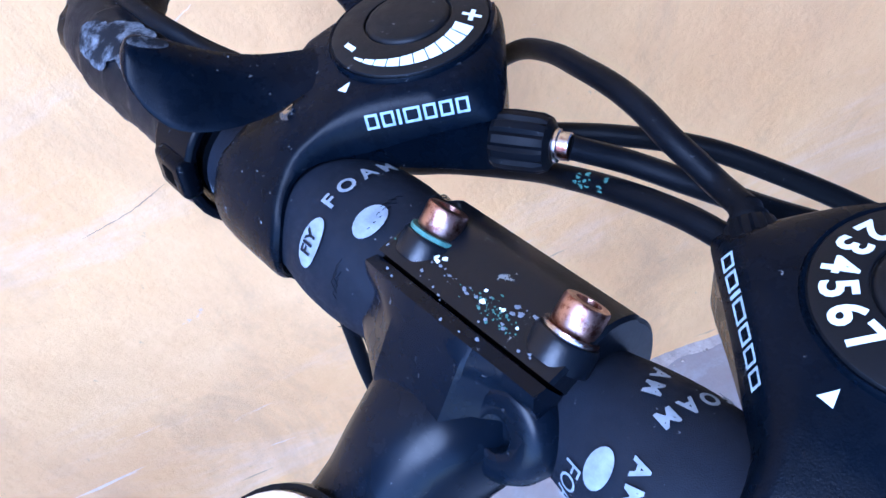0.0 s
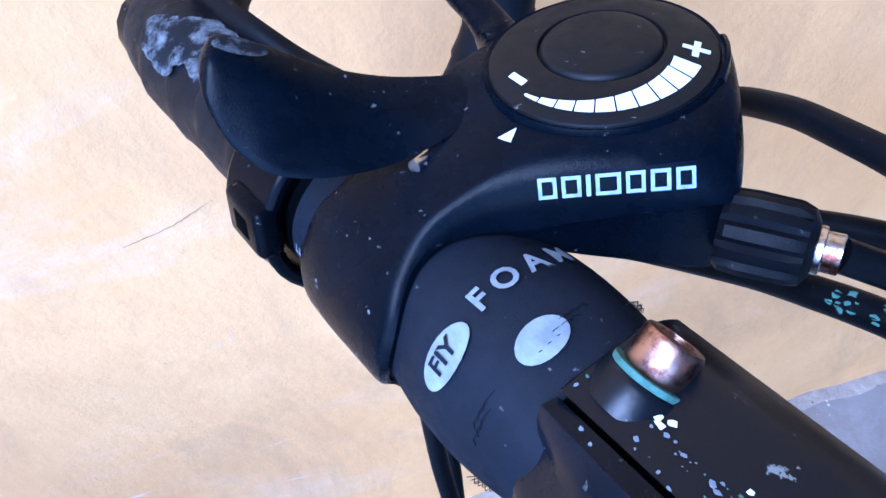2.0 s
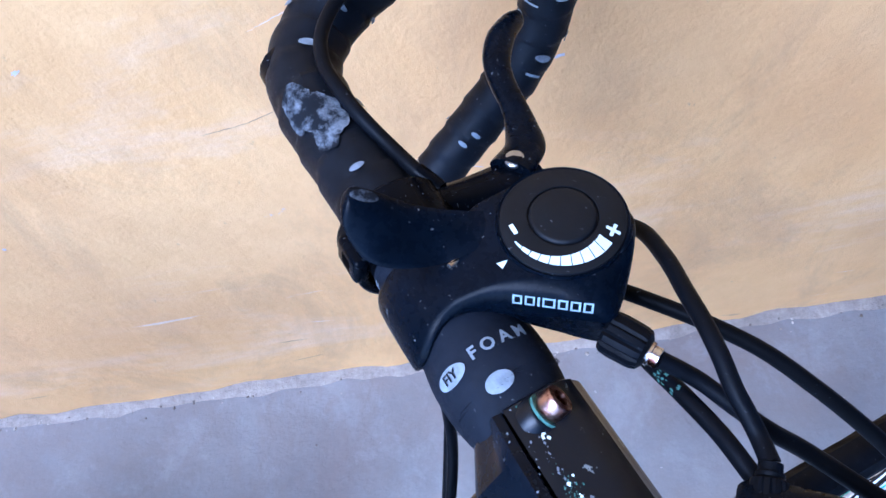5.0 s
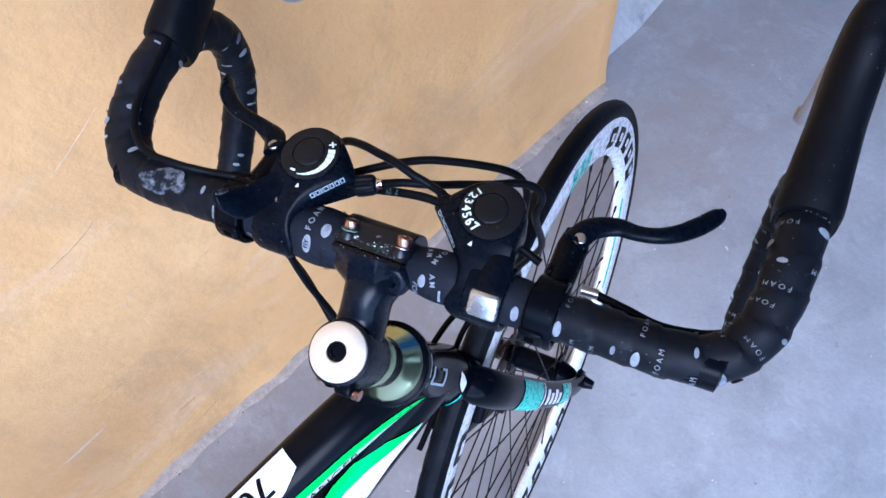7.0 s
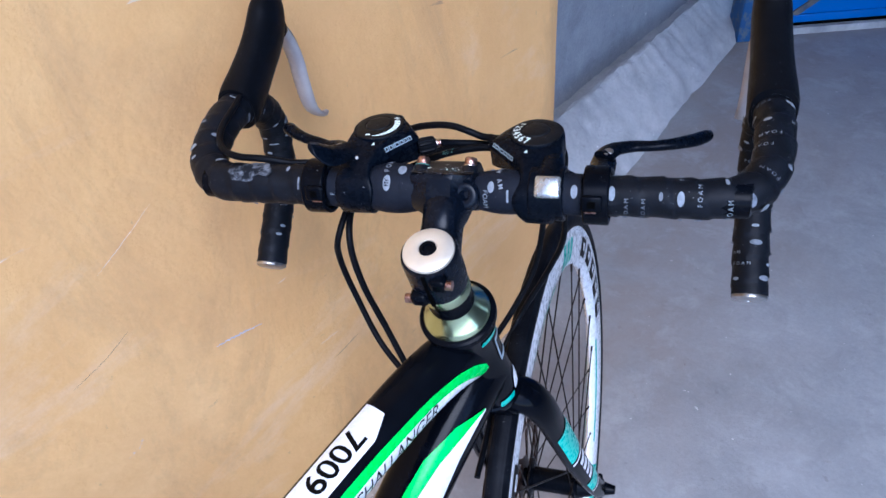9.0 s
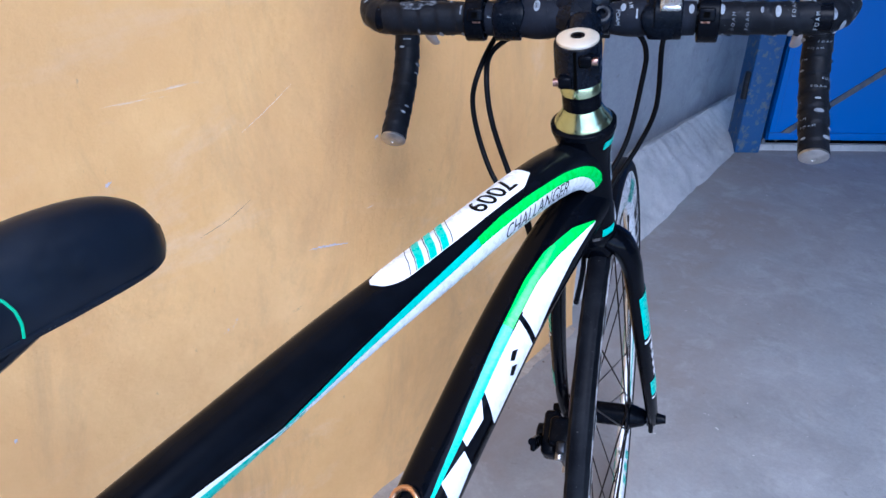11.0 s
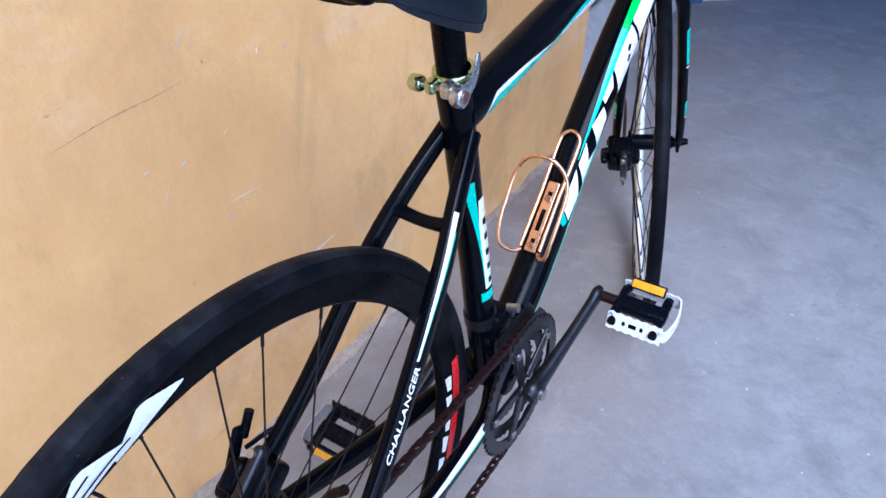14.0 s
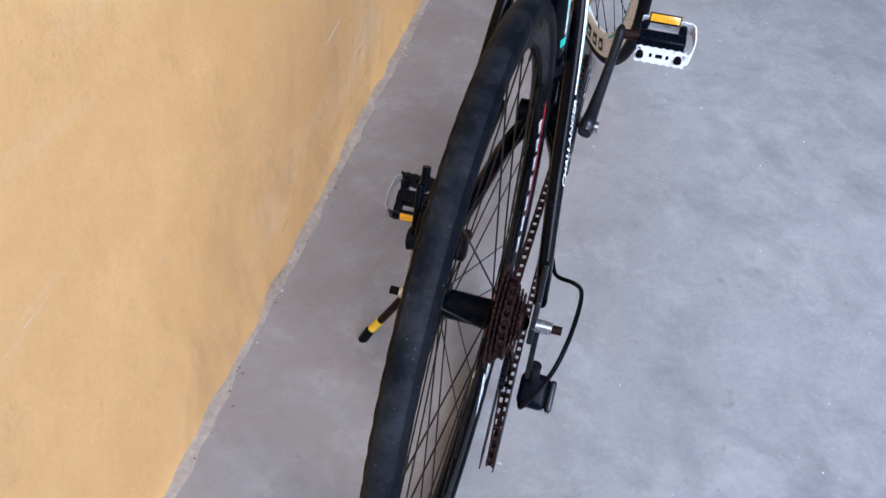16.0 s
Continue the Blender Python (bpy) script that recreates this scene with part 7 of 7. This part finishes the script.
def shifter(sgn, D):
    """A thumb shifter: housing with its bar band, round dial with a centre button, barrel adjuster."""
    mir = Matrix.Diagonal((-sgn, 1, 1, 1))  # drawn for the left one
    rings = []
    for r in smooth_path(SHIFTER_ROWS, 4):
        y, z, iy, iz, xl, xf, xm, dm, xp, dp, db = r
        k = math.hypot(iy, iz)
        iy, iz = iy / k, iz / k
        if sgn > 0:
            xm, xp = xm * 1.10, xp * 1.15
        w = xf - xl
        sink = 2.4 * max(0.0, min(1.0, (-16 - y) / 8)) * max(0.0, min(1.0, (y + 46) / 8))
        poly = [(xl + 0.8, db), (xl, db * 0.62 + sink * 0.5), (xl + 0.1, 2.0 + sink), (xl + 0.9, 0.7 + sink), (xl + 2.6, 0.1 + sink), (xl + 0.30 * w, -0.15 + sink * 0.85), (xl + 0.62 * w, -0.1 + sink * 0.4), (xf - 1.4, 0.0), (xf, 0.25),
                (xf * 0.55 + xm * 0.45, 0.25 + dm * 0.30), (xm, dm), (xm * 0.5 + xp * 0.5 + 0.25, dm * 0.5 + dp * 0.5 - 0.2), (xp, dp - 0.4), (xp + 0.05, dp), (xp - 0.9, dp + 0.25),
                (xp - 1.3, dp + 0.5 + 0.3 * (db - dp)), (xp - 1.6, max(db - 0.8, dp + 0.8)), (xp - 3.0, max(db, dp + 1.2)), (xl + 0.55 * w, db)]
        rings.append([tuple(D @ (mir @ Vector((x / 1000, (y + iy * d) / 1000, (z + iz * d) / 1000)))) for x, d in poly])
    body = loft(rings)
    hs = part("gear_shifter", body, MAT_PLASTIC, bike, "black plastic thumb gear shifter with a round dial", BAR, angle=34)
    tree = BVHTree.FromPolygons([Vector(p) for p in body.v], body.f)
    u0, u1 = (-0.0795, -0.0560) if sgn < 0 else (0.0570, 0.0800)
    part("clamp_band", sector_prism(-40, 240, lambda a: 0.0186, 0.0150, u0, u1, 30), MAT_PLASTIC, hs, bevel=0.0012)
    part("seat_ring", lathe([(0.0188, -0.0030), (0.0191, -0.0008), (0.0188, 0.0), (0.0184, -0.0003)], 56, D), MAT_PLASTIC, hs)
    cone = lambda r: 0.0001 + 0.0021 * max(0.0, min(1.0, (0.0180 - r) / 0.0078))
    dial = part("dial", lathe([(0.0176, -0.004), (0.0181, -0.0012), (0.0182, -0.0003), (0.0179, 0.0002), (0.0104, 0.0022), (0.0101, 0.0021), (0.0099, 0.0013), (0.0097, 0.0013)], 64, D), MAT_DIAL, hs, "flat matt black dial")
    part("button", lathe([(0.0097, 0.0006), (0.0096, 0.0019), (0.0091, 0.0025), (0.0084, 0.0027), (0.0040, 0.0029), (0.0002, 0.0029)], 48, D), MAT_DIAL, hs, "round centre button")

    def on_dial(g, name="print", mat=None, label=""):
        g2 = finer(g, 0.0025)
        g2.v = [(x, y, cone(math.hypot(x, y)) + 0.00012) for x, y, *_ in g2.v]
        part(name, g2.moved(D), mat or MAT_MINT, dial, label, smooth=False)

    def arc(r0, r1, a0, a1, n=4, taper=0.0):
        g = Geo()
        for k in range(n + 1):
            a = radians(a0 + (a1 - a0) * k / n)
            g.v += [((r0 + taper * k / n) * math.cos(a), (r0 + taper * k / n) * math.sin(a), 0), (r1 * math.cos(a), r1 * math.sin(a), 0)]
        g.f = [(2 * k, 2 * k + 1, 2 * k + 3, 2 * k + 2) for k in range(n)]
        return g
    if sgn < 0:
        for k in range(10):
            a0 = 268.0 + 10.6 * k + 0.12 * k * k
            th = 0.0004 + 0.0034 * min(1, k / 8.6) ** 0.8
            on_dial(arc(0.0157 - th, 0.0157, a0, a0 + 9.7 + 0.22 * k, taper=-0.00035), "scale_bar")
        a = radians(39.6)
        pl = quad2(-0.0021, 0.0021, -0.0005, 0.0005).join(quad2(-0.0005, 0.0005, 0.00051, 0.0021)).join(quad2(-0.0005, 0.0005, -0.0021, -0.00051))
        on_dial(pl.moved(Matrix.Translation((0.0144 * math.cos(a), 0.0144 * math.sin(a), 0)) @ Matrix.Rotation(a - 0.1, 4, "Z")), "plus_sign")
        a = radians(253.5)
        on_dial(quad2(-0.0006, 0.0006, -0.0018, 0.0018).moved(Matrix.Translation((0.0144 * math.cos(a), 0.0144 * math.sin(a), 0)) @ Matrix.Rotation(a + 0.2, 4, "Z")), "minus_sign")
        # raised collar beside the plus sign
        rim = Geo()
        for k in range(13):
            a, h = radians(22 + 36 * k / 12), 0.0012 * math.sin(math.pi * k / 12) ** 0.5
            for r, z in ((0.0186, -0.001), (0.0187, h), (0.0194, h * 0.7), (0.0196, -0.001)):
                rim.v.append((r * math.cos(a), r * math.sin(a), z))
        rim.f = [(4 * k + j, 4 * k + 4 + j, 4 * k + 5 + j, 4 * k + 1 + j) for k in range(12) for j in range(3)]
        part("collar", rim.moved(D), MAT_PLASTIC, hs)
        tri_at = (0.0022, -0.0213)
    else:
        for k in range(7):
            a = radians(141 + 18.4 * k)
            on_dial(letters(str(k + 1), 0.0070, 0, 0.00020).moved(Matrix.Translation((0.0142 * math.cos(a), 0.0142 * math.sin(a), 0)) @ Matrix.Rotation(a + math.pi / 2, 4, "Z")), "numeral", MAT_MINT, "mint white gear numeral")
        tri_at = (-0.0036, -0.0222)
    Z, X, Y = (Vector(D.col[i][:3]) for i in (2, 0, 1))
    spot = lambda x, y: D @ Vector((x, y, -0.0020))
    tri = Geo().add([(0.0001, 0.0017, 0), (-0.0013, -0.0012, 0), (0.0013, -0.0010, 0)], [(0, 2, 1)])
    a = math.atan2(tri_at[1], tri_at[0])
    part("marker", drape(tri, spot(*tri_at), X * math.cos(a + math.pi / 2) + Y * math.sin(a + math.pi / 2), Z, tree), MAT_MINT, hs, "small pale triangle", smooth=False)
    # hollow blocks for the maker's name on the inner face
    q0, q1 = D @ (mir @ Vector((0.0112, -0.0238, -0.0058))), D @ (mir @ Vector((0.0258, -0.0072, -0.0052)))
    if sgn > 0:
        q0, q1 = D @ Vector((-0.0125, -0.0250, -0.0070)), D @ Vector((-0.0300, -0.0072, -0.0062))
    run = q1 - q0
    out = (X * -sgn * 0.62 - Y * 0.52 + Z * 0.60).normalized()
    widths = (0.0029, 0.0030, 0.0007, 0.0038, 0.0029, 0.0030, 0.0029)
    gap = 0.00075 if sgn < 0 else 0.0006
    total = sum(widths) + gap * 6
    pos = 0.0
    for wd in widths if sgn < 0 else widths[::-1]:
        c = q0 + run * ((pos + wd / 2) / total)
        pos += wd + gap
        part("name_block", drape(open_block(wd * run.length / total, 0.0032 if sgn < 0 else 0.0028, 0.00055), c, run, out, tree), MAT_LOGO, hs)
    # barrel adjuster
    b0 = D @ (mir @ Vector((0.0292, -0.0046, -0.0150)))
    b1 = b0 + (Vector((-0.0155, 0.1000, -0.0088)) - Vector((-0.0285, 0.0940, -0.0072))).normalized() * 0.0128
    if sgn > 0:
        b0 = D @ Vector((-0.0245, -0.0040, -0.0095))
        b1 = b0 + Vector((-0.72, 0.68, -0.08)).normalized() * 0.0100
    prof = Geo()
    n = 48
    L = (b1 - b0).length
    for h, r in ((0, 0.0056), (0.0010, 0.0064), (L * 0.30, 0.0066), (L * 0.78, 0.0064), (L * 0.92, 0.0057), (L, 0.0040)):
        for k in range(n):
            rr = (r - (0.0008 if k % 4 < 1 and 0.0005 < h < L * 0.9 else 0)) * (1.0 if sgn < 0 else 0.78)
            prof.v.append((rr * math.cos(6.28319 * k / n), rr * math.sin(6.28319 * k / n), h))
    prof.f = [(i * n + k, i * n + (k + 1) % n, (i + 1) * n + (k + 1) % n, (i + 1) * n + k) for i in range(5) for k in range(n)] + [tuple(range(n))[::-1], tuple(5 * n + k for k in range(n))]
    part("barrel_adjuster", prof.moved(frame_to(b0, b1 - b0)), MAT_RUBBER, hs, "ribbed black barrel adjuster", angle=28)
    d = (b1 - b0).normalized()
    part("ferrule", lathe([(0.0034, 0), (0.0036, 0.0004), (0.0036, 0.0012), (0.0030, 0.0014), (0.0030, 0.0036), (0.0027, 0.0038)], 20, frame_to(b1 - d * 0.0002, d)), MAT_CHROME if sgn < 0 else MAT_RUBBER, hs, "rusty metal ferrule" if sgn < 0 else "rubber cable boot")
    return hs, b1 + d * 0.0034


D_LEFT = frame_to((-0.0594, 0.1021, 0.0057), (-0.0066, 0.2868, 1.0))
D_RIGHT = frame_to((0.0555, 0.1030, -0.0005), (0.02, 0.30, 1.0))
left, lcab = shifter(-1, D_LEFT)
# broad thumb lever: top front edge, foot edge and top back edge, from root to tip, in the left dial's axes
rows = [((-10.0, -16.0, -1.8), (-5.2, -21.0, -4.0), (-15.0, -12.5, -2.0)), ((-14.0, -24.2, -1.4), (-5.6, -28.6, -4.8), (-19.2, -20.6, -0.2)), ((-17.6, -31.6, 1.0), (-7.4, -36.6, -5.8), (-23.1, -28.2, 2.4)),
        ((-21.0, -38.6, 5.2), (-11.0, -46.2, -4.6), (-27.0, -35.2, 6.4)), ((-24.0, -44.8, 10.2), (-15.4, -53.0, -2.2), (-30.4, -41.4, 11.8)), ((-26.4, -48.8, 13.4), (-20.2, -55.8, 1.6), (-32.6, -45.8, 15.0)),
        ((-28.0, -51.2, 14.6), (-24.8, -56.2, 7.4), (-33.2, -48.2, 15.6)), ((-29.4, -52.4, 13.8), (-28.0, -54.8, 10.6), (-32.2, -50.4, 14.4))]
rings = []
for t, b, k in rows:
    t, b, k = (Vector(p) / 1000 for p in (t, b, k))
    kb = b + (k - t) * 0.8 + Vector((-0.002, 0.001, 0.0015))
    rings.append([tuple(D_LEFT @ Vector(p)) for p in rounded_ring([t, b, kb, k], 0.0034)])
blade = smooth_loft(rings)
thumb = part("thumb_lever", blade, MAT_PLASTIC, left, "broad black thumb lever", angle=60)
blade_tree = BVHTree.FromPolygons([Vector(p) for p in blade.v], blade.f)
part("scuff", drape(disc2(0.0042, 0.0016, 20), D_LEFT @ Vector((-0.0286, -0.0465, 0.0130)), D_LEFT.to_3x3() @ Vector((-0.3, -0.75, 0.55)), (D_LEFT.to_3x3() @ Vector((-0.1, 0.35, 0.9))).normalized(), blade_tree), MAT_RUB, thumb, "rubbed pale patch", smooth=False)
part("lever_pin", rod(D_LEFT @ Vector((-0.0085, -0.0290, -0.0070)), D_LEFT @ Vector((-0.0070, -0.0335, -0.0062)), 0.0012, 10), MAT_CHROME, left, "small rusty pin")
right, rcab = shifter(1, D_RIGHT)
lt = Tube([(0.0680, 0.0880, -0.0060, 0.0070, 0.0050), (0.0700, 0.0760, -0.0025, 0.0080, 0.0060), (0.0706, 0.0640, 0.0000, 0.0086, 0.0060), (0.0706, 0.0560, 0.0010, 0.0086, 0.0050), (0.0706, 0.0500, 0.0008, 0.0060, 0.003)], 6, (1, 0, 0), power=0.75)
part("thumb_lever", lt.geo(20), MAT_PLASTIC, right, "black thumb lever", angle=60)
part("lever_pad", soft_box(0.0176, 0.0150, 0.0060, 0.0024, frame_to((0.0702, 0.0520, 0.0022), (0, -0.42, 0.9))), MAT_SILVER, right, "silver thumb pad")

# cable housings between the shifters and on to the frame: the lower runs are given in the bicycle's axes
TO_BAR = BAR.inverted()
low = lambda *pts: [tuple(TO_BAR @ Vector(p)) for p in pts]
cable("gear_cable", [tuple(rcab), (0.0140, 0.1080, -0.0105), (0.0080, 0.1092, -0.0085), (0.0020, 0.1103, -0.0065), (-0.0060, 0.1128, -0.0055), (-0.0150, 0.1152, -0.0064), (-0.0260, 0.1175, -0.0090), (-0.0410, 0.1208, -0.0150), (-0.0570, 0.1215, -0.0240), (-0.0740, 0.1130, -0.0370), (-0.0920, 0.0940, -0.0500)]
      + low((-0.116, 0.862, 0.800), (-0.122, 0.862, 0.770), (-0.112, 0.862, 0.732), (-0.087, 0.856, 0.698), (-0.048, 0.848, 0.675), (-0.024, 0.835, 0.640)), 0.0026, None, "black gear cable housing", BAR)
cable("gear_cable", [tuple(lcab), (-0.0065, 0.1056, -0.0150), (0.0038, 0.1091, -0.0190), (0.0135, 0.1130, -0.0240), (0.0220, 0.1180, -0.0310), (0.0390, 0.1250, -0.0370), (0.0510, 0.1308, -0.0410), (0.0600, 0.1335, -0.0455), (0.0660, 0.1330, -0.0520), (0.0670, 0.1290, -0.0620), (0.0640, 0.1210, -0.0740)]
      + low((0.004, 1.000, 0.756), (-0.009, 0.997, 0.712), (-0.024, 0.970, 0.665), (-0.022, 0.930, 0.635), (0.0, 0.885, 0.615), (0.020, 0.84, 0.610)), 0.0026, None, "black gear cable housing", BAR)
cable("brake_cable", [(-0.085, 0.0850, -0.0280), (-0.064, 0.0960, -0.0320), (-0.0365, 0.1135, -0.0360), (-0.0220, 0.1228, -0.0400), (-0.0077, 0.1304, -0.0450), (0.0071, 0.1360, -0.0525), (0.0215, 0.1405, -0.0600), (0.0350, 0.1435, -0.0670), (0.0440, 0.1440, -0.0750), (0.0490, 0.1400, -0.0880), (0.0480, 0.1300, -0.1060)]
      + low((-0.017, 0.988, 0.722), (-0.026, 0.965, 0.680), (-0.036, 0.932, 0.645), (-0.034, 0.900, 0.625)), 0.0027, None, "black brake cable housing", BAR)
smeared = cable("brake_cable", [(0.085, 0.0880, -0.0320), (0.060, 0.0960, -0.0240), (0.0340, 0.1000, -0.0150), (0.0169, 0.1011, -0.0147), (0.0067, 0.1012, -0.0160), (-0.0045, 0.1003, -0.0178), (-0.0172, 0.0990, -0.0212), (-0.034, 0.0970, -0.0280), (-0.066, 0.0890, -0.0400), (-0.092, 0.0800, -0.0560)]
      + low((-0.108, 0.865, 0.797), (-0.097, 0.859, 0.760), (-0.076, 0.858, 0.715), (-0.048, 0.850, 0.680), (-0.026, 0.838, 0.645)), 0.0027, None, "black brake cable housing", BAR)
rg = random.Random(8)
smear_t = Tube([(-0.0172, 0.0990, -0.0212, 0.0027), (-0.0110, 0.0997, -0.0195, 0.0027), (-0.0045, 0.1003, -0.0178, 0.0027)], 8)
for k in range(14):
    g = Geo().add([(rg.uniform(0.0003, 0.0009) * math.cos(6.283 * i / 7), rg.uniform(0.0002, 0.0006) * math.sin(6.283 * i / 7), 0) for i in range(7)], [tuple(range(7))])
    best = max(range(0, 360, 15), key=lambda a: smear_t.at(0.006, a)[2] - 0.4 * smear_t.at(0.006, a)[1])
    part("smear", smear_t.wrap(g, rg.uniform(0.002, 0.011), best + rg.uniform(-35, 35), 1, 1, 0.0001), MAT_VERDIGRIS, smeared, "green smear", smooth=False)
